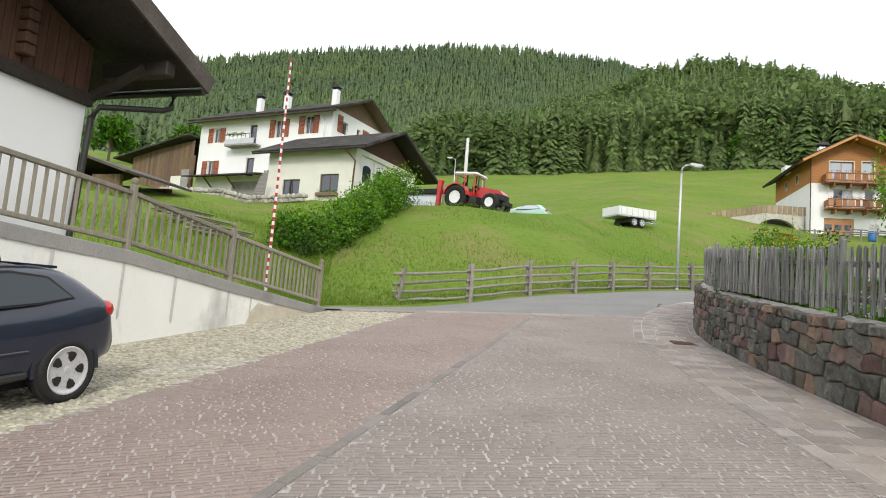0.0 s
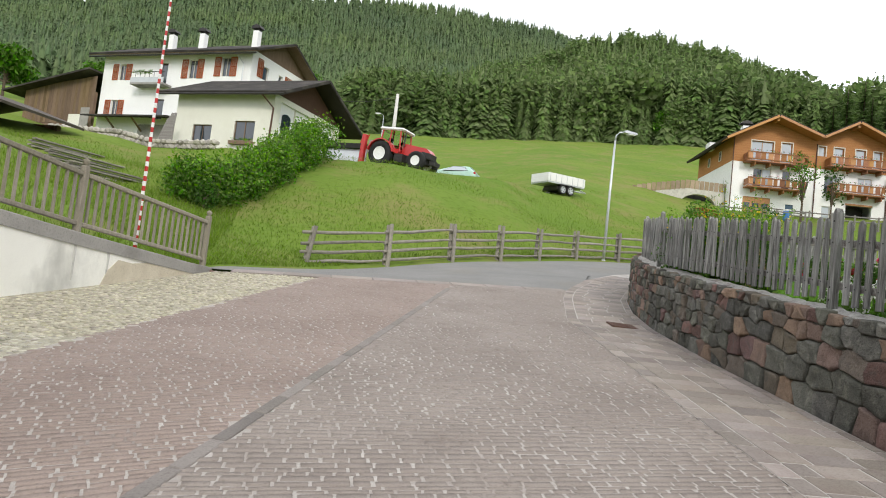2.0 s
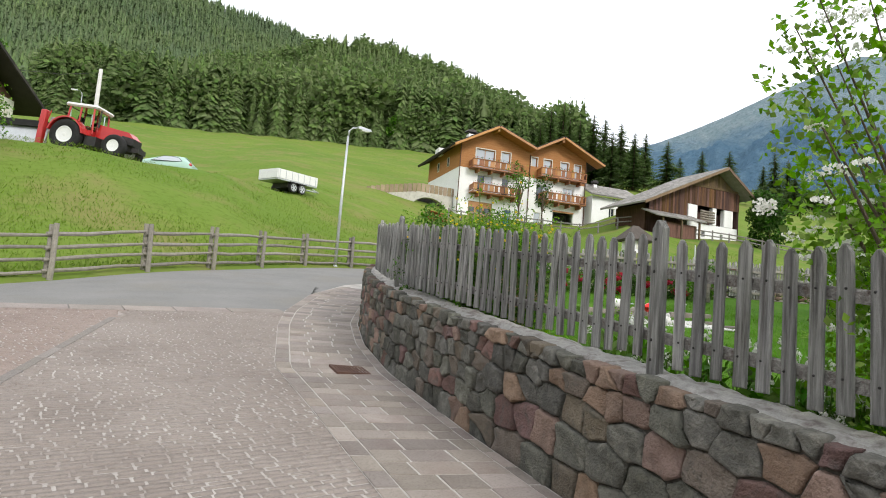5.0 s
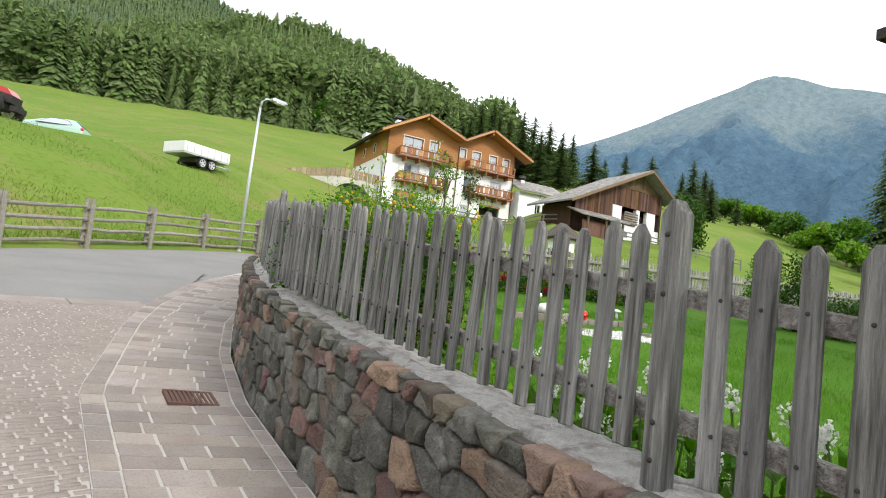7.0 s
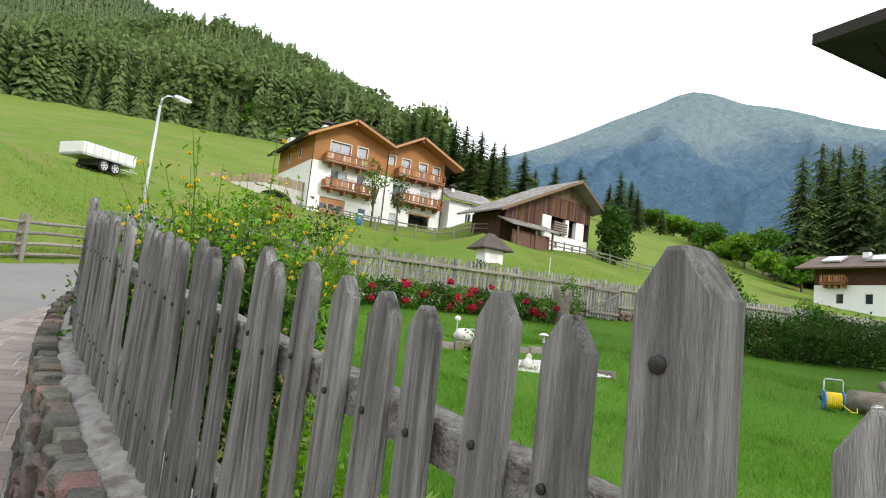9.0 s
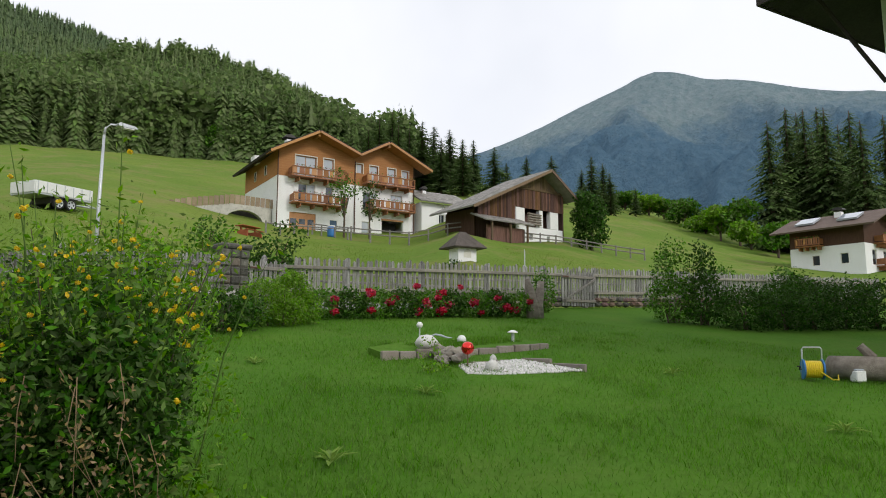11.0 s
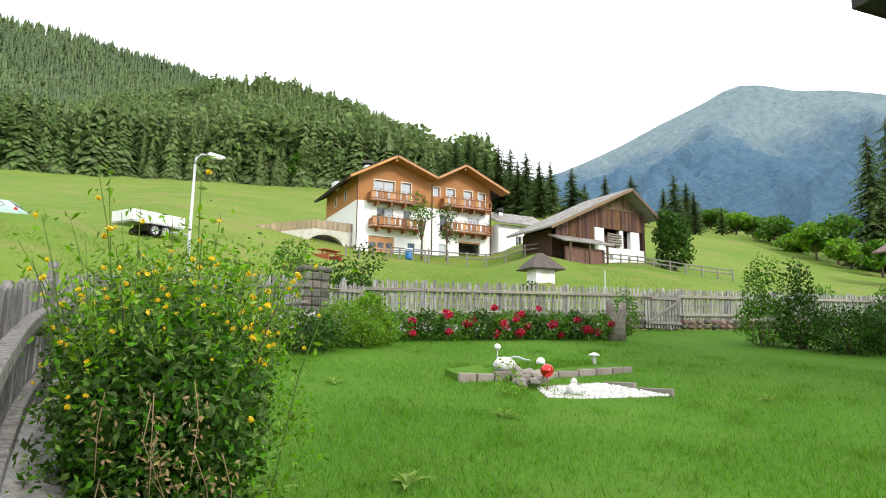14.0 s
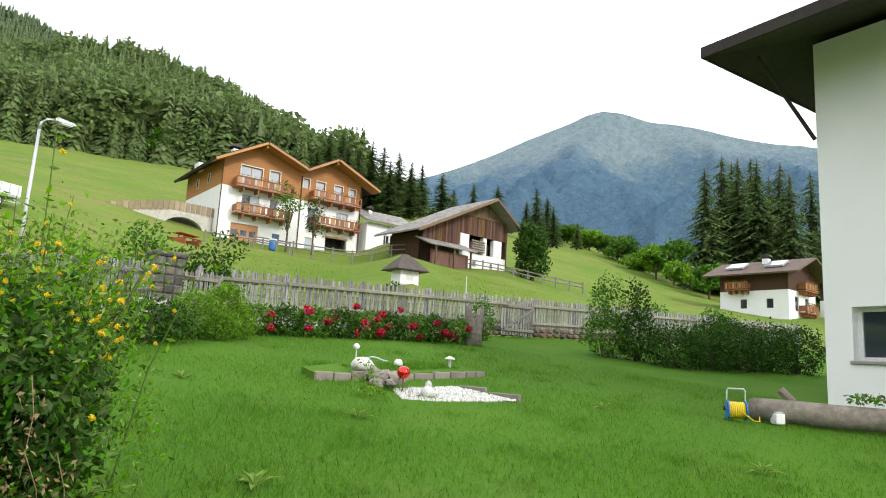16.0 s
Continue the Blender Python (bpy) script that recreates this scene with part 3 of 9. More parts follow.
# ---- far mountain, distance haze painted in as blue ----
def far_mountain():
    az_p = [36, 40, 46.7, 52, 56, 58.5, 60, 61.2, 63, 65, 67.5, 70, 77.5, 90, 112]
    el_p = [9, 13.4, 15.9, 17.8, 19.5, 20.5, 21.1, 21.35, 21.1, 20.4, 19.9, 19.4, 17.4, 15.5, 9]
    az = np.linspace(36, 112, 260)
    t = np.linspace(0, 1, 90)
    aa, tt = np.meshgrid(az, t, indexing="ij")
    r = 1400 + 2100 * tt
    top = np.interp(aa, az_p, el_p)
    base = -2.0
    el = base + (top - base) * tt ** 0.75
    x, y = CX + r * np.sin(np.radians(aa)), CY + r * np.cos(np.radians(aa))
    rid = np.array([noise.ridged_multi_fractal(Vector((p * 0.0016, q * 0.0016, 0.3)), 0.9, 2.1, 6, 1.0, 2.0) for p, q in zip(x.ravel(), y.ravel())]).reshape(x.shape)
    z = CZ + r * np.tan(np.radians(el)) + (rid - 1.1) * 190 * np.sin(np.pi * np.clip(tt, 0, 1)) * 1.25 + (rid - 1.1) * 16
    k = len(t)
    i, j = np.meshgrid(np.arange(len(az) - 1), np.arange(k - 1), indexing="ij")
    f = np.stack([i * k + j, i * k + j + 1, (i + 1) * k + j + 1, (i + 1) * k + j], -1).reshape(-1, 4)
    return np.stack([x, y, z], -1).reshape(-1, 3), f


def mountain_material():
    mat = bpy.data.materials.new("haze_painted_mountain")
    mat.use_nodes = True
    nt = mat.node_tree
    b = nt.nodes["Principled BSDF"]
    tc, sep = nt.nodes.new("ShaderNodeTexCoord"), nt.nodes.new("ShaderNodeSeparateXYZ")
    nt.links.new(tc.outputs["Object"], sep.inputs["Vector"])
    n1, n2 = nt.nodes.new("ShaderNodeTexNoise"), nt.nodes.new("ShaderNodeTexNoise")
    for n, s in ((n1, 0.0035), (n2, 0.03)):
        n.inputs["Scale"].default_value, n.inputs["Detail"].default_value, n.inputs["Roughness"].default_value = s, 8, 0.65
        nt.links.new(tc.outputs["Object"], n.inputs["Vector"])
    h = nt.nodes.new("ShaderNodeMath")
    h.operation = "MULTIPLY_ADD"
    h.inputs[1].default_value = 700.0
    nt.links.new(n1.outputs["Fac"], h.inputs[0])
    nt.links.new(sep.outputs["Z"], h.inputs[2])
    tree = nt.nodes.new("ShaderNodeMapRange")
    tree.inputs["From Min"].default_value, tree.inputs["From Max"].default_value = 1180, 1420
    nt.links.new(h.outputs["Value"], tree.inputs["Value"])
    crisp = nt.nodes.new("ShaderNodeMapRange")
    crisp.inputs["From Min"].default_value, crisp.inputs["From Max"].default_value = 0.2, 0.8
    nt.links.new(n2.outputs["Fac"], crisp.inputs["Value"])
    # Forest and meadow colours are blued to carry the distance haze.
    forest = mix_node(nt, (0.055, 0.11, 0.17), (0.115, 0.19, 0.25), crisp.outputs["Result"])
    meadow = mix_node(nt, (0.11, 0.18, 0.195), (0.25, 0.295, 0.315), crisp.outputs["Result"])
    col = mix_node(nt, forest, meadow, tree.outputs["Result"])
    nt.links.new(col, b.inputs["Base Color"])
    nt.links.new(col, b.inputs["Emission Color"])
    # Weak glow of the slope itself, added as haze brightness.
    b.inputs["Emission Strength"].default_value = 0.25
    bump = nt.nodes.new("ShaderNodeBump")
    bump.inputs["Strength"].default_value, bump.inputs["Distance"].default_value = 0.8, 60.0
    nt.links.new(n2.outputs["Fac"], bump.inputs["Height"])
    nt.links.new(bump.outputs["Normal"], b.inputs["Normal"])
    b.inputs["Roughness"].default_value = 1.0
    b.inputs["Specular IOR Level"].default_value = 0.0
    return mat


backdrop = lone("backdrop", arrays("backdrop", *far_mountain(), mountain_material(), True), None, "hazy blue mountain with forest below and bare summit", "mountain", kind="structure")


# ---- garden wall of rubble stone, with its picket fence ----
WALL = smooth_line(WALL_LINE, 240, 60)
WALL_S = np.concatenate([[0], np.cumsum(np.hypot(*np.diff(WALL, axis=0).T))])
WALL_H = 0.95


def wall_at(s, off=0.0):
    """Place and heading on the garden wall's face at length s, moved inwards by off."""
    x, y = np.interp(s, WALL_S, WALL[:, 0]), np.interp(s, WALL_S, WALL[:, 1])
    x2, y2 = np.interp(s + 0.05, WALL_S, WALL[:, 0]), np.interp(s + 0.05, WALL_S, WALL[:, 1])
    x1, y1 = np.interp(s - 0.05, WALL_S, WALL[:, 0]), np.interp(s - 0.05, WALL_S, WALL[:, 1])
    a = math.atan2(y2 - y1, x2 - x1)
    return x + off * math.sin(a), y - off * math.cos(a), a


garden_wall = thing("wall_garden", "low retaining wall of grey, red and ochre rubble stones", "stone wall", kind="structure")
core = Geo()
ring = []
for s in np.linspace(0, WALL_S[-1], 160):
    x0, y0, a = wall_at(s, 0.05)
    x1, y1, a = wall_at(s, 0.42)
    z = float(road_z(x0, y0))
    ring.append([(x0, y0, z - 0.3), (x0, y0, z + WALL_H - 0.03), (x1, y1, z + WALL_H - 0.03), (x1, y1, z - 0.3)])
vv = [p for q in ring for p in q]
ff = [(i * 4 + k, i * 4 + (k + 1) % 4, (i + 1) * 4 + (k + 1) % 4, (i + 1) * 4 + k) for i in range(len(ring) - 1) for k in range(4)]
core.add(vv, ff + [(0, 1, 2, 3), tuple(len(vv) - 4 + k for k in (3, 2, 1, 0))])
part("wall_core", core, M_WALL_CORE, garden_wall)
cop = Geo()
N = 520
OFFS = (0.085, 0.1, 0.14, 0.2, 0.3, 0.4, 0.49, 0.5)
cv = []
for i, s in enumerate(np.linspace(0, WALL_S[-1], N)):
    for k, off in enumerate(OFFS):
        j = (0.035 if 0 < k < 3 or k > 5 else 0.01) * noise.noise(Vector((s * 5.5, off * 5, 1)))
        x, y, a = wall_at(s, off + j)
        up = (-0.09, -0.02, 0.015, 0.03, 0.03, 0.02, 0.0, -0.3)[k] + 0.03 * noise.noise(Vector((s * 7, off * 12, 5))) + 0.016 * noise.noise(Vector((s * 23, off * 30, 2)))
        cv.append((x, y, float(road_z(x, y)) + WALL_H - 0.03 + up))
M8 = len(OFFS)
cop.add(cv, [(i * M8 + k, i * M8 + k + 1, (i + 1) * M8 + k + 1, (i + 1) * M8 + k) for i in range(N - 1) for k in range(M8 - 1)])
part("coping", cop, M_COPING, garden_wall, "rough lichen-covered mortar coping", True)


def clip_half(poly, n, c):
    """The part of a convex polygon where n . p <= c."""
    out = []
    for (ax, ay), (bx, by) in zip(poly, poly[1:] + poly[:1]):
        da, db = n[0] * ax + n[1] * ay - c, n[0] * bx + n[1] * by - c
        if da <= 0:
            out.append((ax, ay))
        if (da < 0) != (db < 0) and da != db:
            t = da / (da - db)
            out.append((ax + (bx - ax) * t, ay + (by - ay) * t))
    return out


def stone_mesh(poly, r):
    """One rubble block whose outline is given along the wall and upwards; returns its centre, vertices and faces."""
    cs, cz = sum(p[0] for p in poly) / len(poly), sum(p[1] for p in poly) / len(poly)
    gap = r.uniform(0.004, 0.011)
    q = []
    for (ax, az), (bx, bz) in zip(poly, poly[1:] + poly[:1]):
        ln = math.hypot(bx - ax, bz - az)
        if ln < 0.012:
            continue
        for t in ((0.07, 0.5, 0.93) if ln > 0.08 else (0.12, 0.88)):
            s_, z_ = ax + (bx - ax) * t, az + (bz - az) * t
            k = 1 - gap / max(0.04, math.hypot(s_ - cs, z_ - cz))
            q.append((cs + (s_ - cs) * k + r.uniform(-0.005, 0.005), cz + (z_ - cz) * k + r.uniform(-0.005, 0.005)))
    n, d = len(q), r.uniform(0.028, 0.065)
    tilt = (r.uniform(-0.12, 0.12), r.uniform(-0.12, 0.12))

    def relief(s_, z_):
        return d + tilt[0] * (s_ - cs) + tilt[1] * (z_ - cz) + 0.03 * noise.noise(Vector((s_ * 15, z_ * 15, d * 90)))

    rings = []
    for k, dep in ((1.0, -0.06), (1.0, 0.55), (-0.005, 0.86), (-0.014, 1.0), (0.72, 1.0), (0.38, 1.0)):
        ring = []
        for s_, z_ in q:
            f = 1 + k / max(0.05, math.hypot(s_ - cs, z_ - cz)) if k < 0 else k
            s2, z2 = cs + (s_ - cs) * f, cz + (z_ - cz) * f
            ring.append((s2, z2, -0.06 if dep < 0 else relief(s2, z2) * dep))
        rings.append(ring)
    pts = [p for ring in rings for p in ring] + [(cs, cz, relief(cs, cz))]
    x0, y0, _ = wall_at(cs, 0.06)
    z0 = float(road_z(x0, y0)) + cz
    v = []
    for s_, z_, dep in pts:
        x, y, _ = wall_at(s_, 0.06 - dep)
        v.append((x - x0, y - y0, float(road_z(x, y)) + z_ - z0))
    f = [(b * n + (i + 1) % n, b * n + i, (b + 1) * n + i, (b + 1) * n + (i + 1) % n) for b in range(5) for i in range(n)]
    f += [(5 * n + (i + 1) % n, 5 * n + i, 6 * n) for i in range(n)]
    return pose(x0, y0, z0), v, f


def lay_stones():
    """Irregular rubble: uneven courses of blocks that meet along slanting joints."""
    r = random.Random(5)
    seeds = []
    for s0, s1, courses in ((0.1, 8.6, (0.25, 0.24, 0.2, 0.17, 0.12)), (8.6, WALL_S[-1] - 0.1, (0.2, 0.19, 0.18, 0.16, 0.14, 0.11))):
        z = -0.02
        for h in courses:
            s = s0 + r.random() * h
            while s < s1:
                seeds.append((s, z + h / 2 + r.uniform(-0.2, 0.2) * h + 0.05 * noise.noise(Vector((s * 0.9, z * 4, 3)))))
                s += h * r.choice((0.75, 0.95, 1.15, 1.4, 1.75)) * r.uniform(0.9, 1.1)
            z += h
    rest, laid = {}, 0
    for i, (s, z) in enumerate(seeds):
        top = WALL_H - 0.005 + 0.045 * noise.noise(Vector((s * 3.1, 0, 8)))
        poly = [(s - 0.5, -0.1), (s + 0.5, -0.1), (s + 0.5, top), (s - 0.5, top)]
        for j, (s2, z2) in enumerate(seeds):
            if j != i and abs(s2 - s) < 0.9:
                nx, nz = s2 - s, (z2 - z) * 2.6
                poly = clip_half(poly, (nx, nz), nx * (s + s2) / 2 + nz * (z + z2) / 2)
                if len(poly) < 3:
                    break
        if len(poly) < 3 or max(p[0] for p in poly) - min(p[0] for p in poly) < 0.03 or max(p[1] for p in poly) - min(p[1] for p in poly) < 0.03:
            continue
        pick = r.random()
        kind = 0 if pick < 0.58 else 1 if pick < 0.7 else 2 if pick < 0.82 else 3
        m, v, f = stone_mesh(poly, r)
        if laid < 330 and 4.2 < s < 14.0:
            part("stone", Geo().add(v, f), M_STONES[kind], garden_wall, at=m, smooth=True)
            laid += 1
        else:
            rest.setdefault(kind, Geo()).add(v, f, m)
    for kind, g in rest.items():
        tagged(part("stone_facing", g, M_STONES[kind], garden_wall, smooth=True), kind="stuff")


def picket_mesh(w, t, h):
    g = Geo()
    c = 0.006
    prof = [(-w / 2, 0), (w / 2, 0), (w / 2, h - w * 0.55), (w * 0.12, h), (-w * 0.12, h), (-w / 2, h - w * 0.55)]
    inner = [(x * (1 - 2 * c / w), min(z, h - c) + (c if z == 0 else 0)) for x, z in prof]
    n = len(prof)
    v = [(x, -t / 2, z) for x, z in inner] + [(x, -t / 2 + c, z) for x, z in prof] + [(x, t / 2 - c, z) for x, z in prof] + [(x, t / 2, z) for x, z in inner]
    f = [tuple(range(n)), tuple(range(4 * n - 1, 3 * n - 1, -1))]
    for b in range(3):
        f += [(b * n + i, (b + 1) * n + i, (b + 1) * n + (i + 1) % n, b * n + (i + 1) % n) for i in range(n)]
    return g.add(v, f)


PICKETS = [picket_mesh(w, 0.026, h).mesh("picket", M_PICKET) for w, h in ((0.074, 0.77), (0.08, 0.78), (0.069, 0.76), (0.083, 0.775), (0.077, 0.785), (0.072, 0.765))]
post_me = picket_mesh(0.095, 0.06, 0.98).mesh("post", M_PICKET)
fence = thing("picket_fence", "weathered grey wooden picket fence on the garden wall", "fence")
r = random.Random(3)
n = 0
POSTS = (6.72, 11.9, 16.6, 21.0, 2.2)
PICK_OFF = 0.2


def on_coping(s, off):
    x, y, a = wall_at(s, off)
    return x, y, float(road_z(x, y)) + WALL_H, a


nail = Geo().lathe([(0.007, 0), (0.006, 0.004), (0.002, 0.005)], 8).mesh("nail", M_DARKMETAL, True)
for s in [6.54 - 0.145 * k for k in range(30)] + [6.88 + 0.142 * k for k in range(int((WALL_S[-1] - 7.1) / 0.142))]:
    s += r.uniform(-0.006, 0.006)
    near = min(abs(s - p) for p in POSTS)
    if near > 0.1:
        x, y, z, a = on_coping(s, PICK_OFF + r.uniform(-0.006, 0.006))
        p = part("picket", PICKETS[n % 6], None, fence, at=pose(x, y, z + 0.06 + r.uniform(-0.015, 0.02), r.uniform(-1.5, 1.5), r.uniform(-1.6, 1.6), math.degrees(a)))
        if 4.5 < s < 11:
            for hz in (0.16, 0.57):
                part("nail", nail, None, p, at=pose(r.uniform(-0.015, 0.015), 0.013, hz, -90))
    n += 1
for p in POSTS:
    x, y, z, a = on_coping(p, PICK_OFF)
    q = part("post", post_me, None, fence, "thicker pointed fence post", at=pose(x, y, z - 0.04, 0, 0, math.degrees(a)))
    for hz in (0.12, 0.24, 0.66, 0.86):
        part("bolt", nail, None, q, at=pose(0.01, 0.027, hz, -90) @ Matrix.Scale(1.6, 4))
for hz in (0.185, 0.585):
    s = 2.0
    while s < WALL_S[-1] - 0.5:
        e = min(s + 2.35, WALL_S[-1] - 0.1)
        g = Geo()
        m = max(2, int((e - s) / 0.15))
        rows = []
        for t in np.linspace(s, e - 0.004, m):
            for off, up in ((PICK_OFF + 0.02, 0), (PICK_OFF + 0.02, 0.06), (PICK_OFF + 0.026, 0.066), (PICK_OFF + 0.076, 0.066), (PICK_OFF + 0.082, 0.06), (PICK_OFF + 0.082, 0)):
                x, y, z, a = on_coping(t, off)
                rows.append((x, y, z + hz + up + 0.004 * noise.noise(Vector((t * 4, off * 30, hz)))))
        g.add(rows, [(i * 6 + k, i * 6 + (k + 1) % 6, (i + 1) * 6 + (k + 1) % 6, (i + 1) * 6 + k) for i in range(m - 1) for k in range(6)] + [tuple(range(6))[::-1], tuple(range((m - 1) * 6, m * 6))])
        part("rail", g, M_LICHEN_WOOD, fence, "lichen-speckled wooden rail")
        s = e

# ---- rustic roadside fence of posts and round rails ----
rustic = thing("rail_fence", "rustic grey wooden post and rail fence along the road", "fence")
FL = resample(FENCE_LINE, 400)
FLS = np.concatenate([[0], np.cumsum(np.hypot(*np.diff(FL, axis=0).T))])
rp = random.Random(9)


def fence_at(s):
    return float(np.interp(s, FLS, FL[:, 0])), float(np.interp(s, FLS, FL[:, 1]))


SPACING = 2.72
spots = [fence_at(k * SPACING) for k in range(int(FLS[-1] / SPACING))]
for k, (x, y) in enumerate(spots):
    z = float(road_z(x, y)) - 0.1
    a = math.degrees(math.atan2(*(np.array(fence_at(k * SPACING + 0.3)) - np.array(fence_at(k * SPACING - 0.3)))[::-1]))
    lean = 9 if k == 0 else rp.uniform(-2.5, 2.5)
    for sy in (-0.1, 0.1):
        p = part("post", Geo().tube([(0, sy, -0.2), (0.01, sy, 0.5), (0, sy * 0.95, 1.38 + rp.uniform(-0.03, 0.05))], [0.075, 0.07, 0.062], 8), M_FENCE_WOOD, rustic, "split round post, pegged to its twin", at=pose(x, y, z, 0, lean, a))
    for hz in (0.36, 0.7, 1.05):
        part("peg", Geo().tube([(0, -0.16, hz), (0, 0.16, hz)], 0.03, 6), M_FENCE_WOOD, p)
    if k + 1 < len(spots):
        x2, y2 = spots[k + 1]
        z2 = float(road_z(x2, y2)) - 0.1
        for hz in (0.24, 0.54, 0.84, 1.15):
            j = [rp.uniform(-0.03, 0.03) for _ in range(4)]
            pts = [(x + (x2 - x) * t, y + (y2 - y) * t, z + (z2 - z) * t + hz + q) for t, q in zip((-0.06, 0.33, 0.67, 1.05), j)]
            part("rail", Geo().tube(pts, [0.05, 0.055, 0.045, 0.035], 7), M_FENCE_WOOD, rustic)
lay_stones()


# ---- houses ----
def pierced(g, x0, x1, z0, z1, holes, y0, y1, m=None):
    """A straight wall with rectangular openings through it. holes: (xa, xb, za, zb)."""
    xs = sorted({x0, x1, *[min(max(v, x0), x1) for h in holes for v in h[:2]]})
    zs = sorted({z0, z1, *[min(max(v, z0), z1) for h in holes for v in h[2:]]})
    nx, nz = len(xs) - 1, len(zs) - 1

    def solid(i, k):
        if not (0 <= i < nx and 0 <= k < nz):
            return False
        x, z = (xs[i] + xs[i + 1]) / 2, (zs[k] + zs[k + 1]) / 2
        return not any(h[0] < x < h[1] and h[2] < z < h[3] for h in holes)

    ids, v, f = {}, [], []

    def vert(i, k, b):
        if (i, k, b) not in ids:
            ids[i, k, b] = len(v)
            v.append((xs[i], (y0, y1)[b], zs[k]))
        return ids[i, k, b]

    for i in range(nx):
        for k in range(nz):
            if solid(i, k):
                ring = [(i, k), (i + 1, k), (i + 1, k + 1), (i, k + 1)]
                f += [[vert(*q, 0) for q in ring], [vert(*q, 1) for q in ring[::-1]]]
                for (a, b), gone in zip(zip(ring, ring[1:] + ring[:1]), ((i, k - 1), (i + 1, k), (i, k + 1), (i - 1, k))):
                    if not solid(*gone):
                        f.append([vert(*a, 0), vert(*a, 1), vert(*b, 1), vert(*b, 0)])
    return g.add(v, f, m)


def panels(parent, material, boxes, name="wall", at=None):
    """Several wall panels, each a part of its own: (x0, y0, z0, x1, y1, z1)."""
    for b in boxes:
        part(name, Geo().box(*b), material, parent, at=at)


def window(parent, x0, x1, z0, z1, y=0.09, m=None, mullions=1, glass=None, frame=None, bar=0.06):
    """A window frame with its panes, set into an opening."""
    m = m or Matrix()
    g = Geo()
    w, h = x1 - x0, z1 - z0
    xs = [bar + (w - 2 * bar) * k / (mullions + 1) for k in range(mullions + 2)]
    pierced(g, 0, w, 0, h, [(a + (0 if i == 0 else bar / 2), b - (0 if i == mullions else bar / 2), bar, h - bar) for i, (a, b) in enumerate(zip(xs, xs[1:]))], 0, 0.07)
    fr = part("window", g, frame or M_FRAME, parent, at=m @ pose(x0, y, z0))
    for a, b in zip(xs, xs[1:]):
        part("pane", Geo().box(a + 0.01, 0.03, bar, b - 0.01, 0.04, h - bar), glass or M_GLASS, fr)
    return fr


def shutter(parent, x0, z0, w, h, m=None):
    fr = pierced(Geo(), 0, w, 0, h, [(0.06, w - 0.06, 0.06, h / 2 - 0.03), (0.06, w - 0.06, h / 2 + 0.03, h - 0.06)], -0.05, -0.012)
    s = part("shutter", fr, M_SHUTTER, parent, "red-brown wooden louvred shutter", at=(m or Matrix()) @ pose(x0, 0, z0))
    k = 0.06
    while k < h - 0.1:
        part("slat", Geo().box(0.06, -0.042, k, w - 0.06, -0.022, k + 0.045), M_SHUTTER, s)
        k += 0.075
    return s


def slab(parent, name, a, b, y0, y1, t, material, label="", m=None):
    """A roof slab between two points (x, z) of its section, from y0 to y1."""
    (xa, za), (xb, zb) = a, b
    n = Vector((-(zb - za), xb - xa)).normalized() * t
    if n.y < 0:
        n = -n
    return part(name, Geo().prism([(xa, za), (xb, zb), (xb + n.x, zb + n.y), (xa + n.x, za + n.y)], y0, y1), material, parent, label, at=m)


def tile_rows(parent, a, b, y0, y1, lift, material, pitch=0.4, m=None, name="tile_course"):
    """Overlapping courses on a roof slope, joined into one part."""
    (xa, za), (xb, zb) = a, b
    length = math.hypot(xb - xa, zb - za)
    d = Vector((xb - xa, 0, zb - za)) / length
    up = Vector((-d.z, 0, d.x))
    up = up if up.z > 0 else -up
    g, rr = Geo(), random.Random(1)
    n = int(length / pitch)
    for k in range(n):
        y = y0
        while y < y1 - 0.02:
            w = min(rr.uniform(0.35, 0.6), y1 - y)
            p0 = Vector((xa, 0, za)) + d * (k * pitch) + up * (lift + rr.uniform(0.0, 0.012))
            p1 = Vector((xa, 0, za)) + d * min((k + 1.15) * pitch, length) + up * (lift + 0.035 + rr.uniform(0, 0.015))
            q = [(p0.x, y + 0.006, p0.z), (p0.x, y + w - 0.006, p0.z), (p1.x, y + w - 0.006, p1.z), (p1.x, y + 0.006, p1.z)]
            q2 = [(x - up.x * 0.03, yy, z - up.z * 0.03) for x, yy, z in q]
            g.add(q + q2, [(0, 1, 2, 3), (7, 6, 5, 4), (0, 4, 5, 1), (1, 5, 6, 2), (2, 6, 7, 3), (3, 7, 4, 0)])
            y += w
    return tagged(part(name, g, material, parent, at=m), kind="stuff")


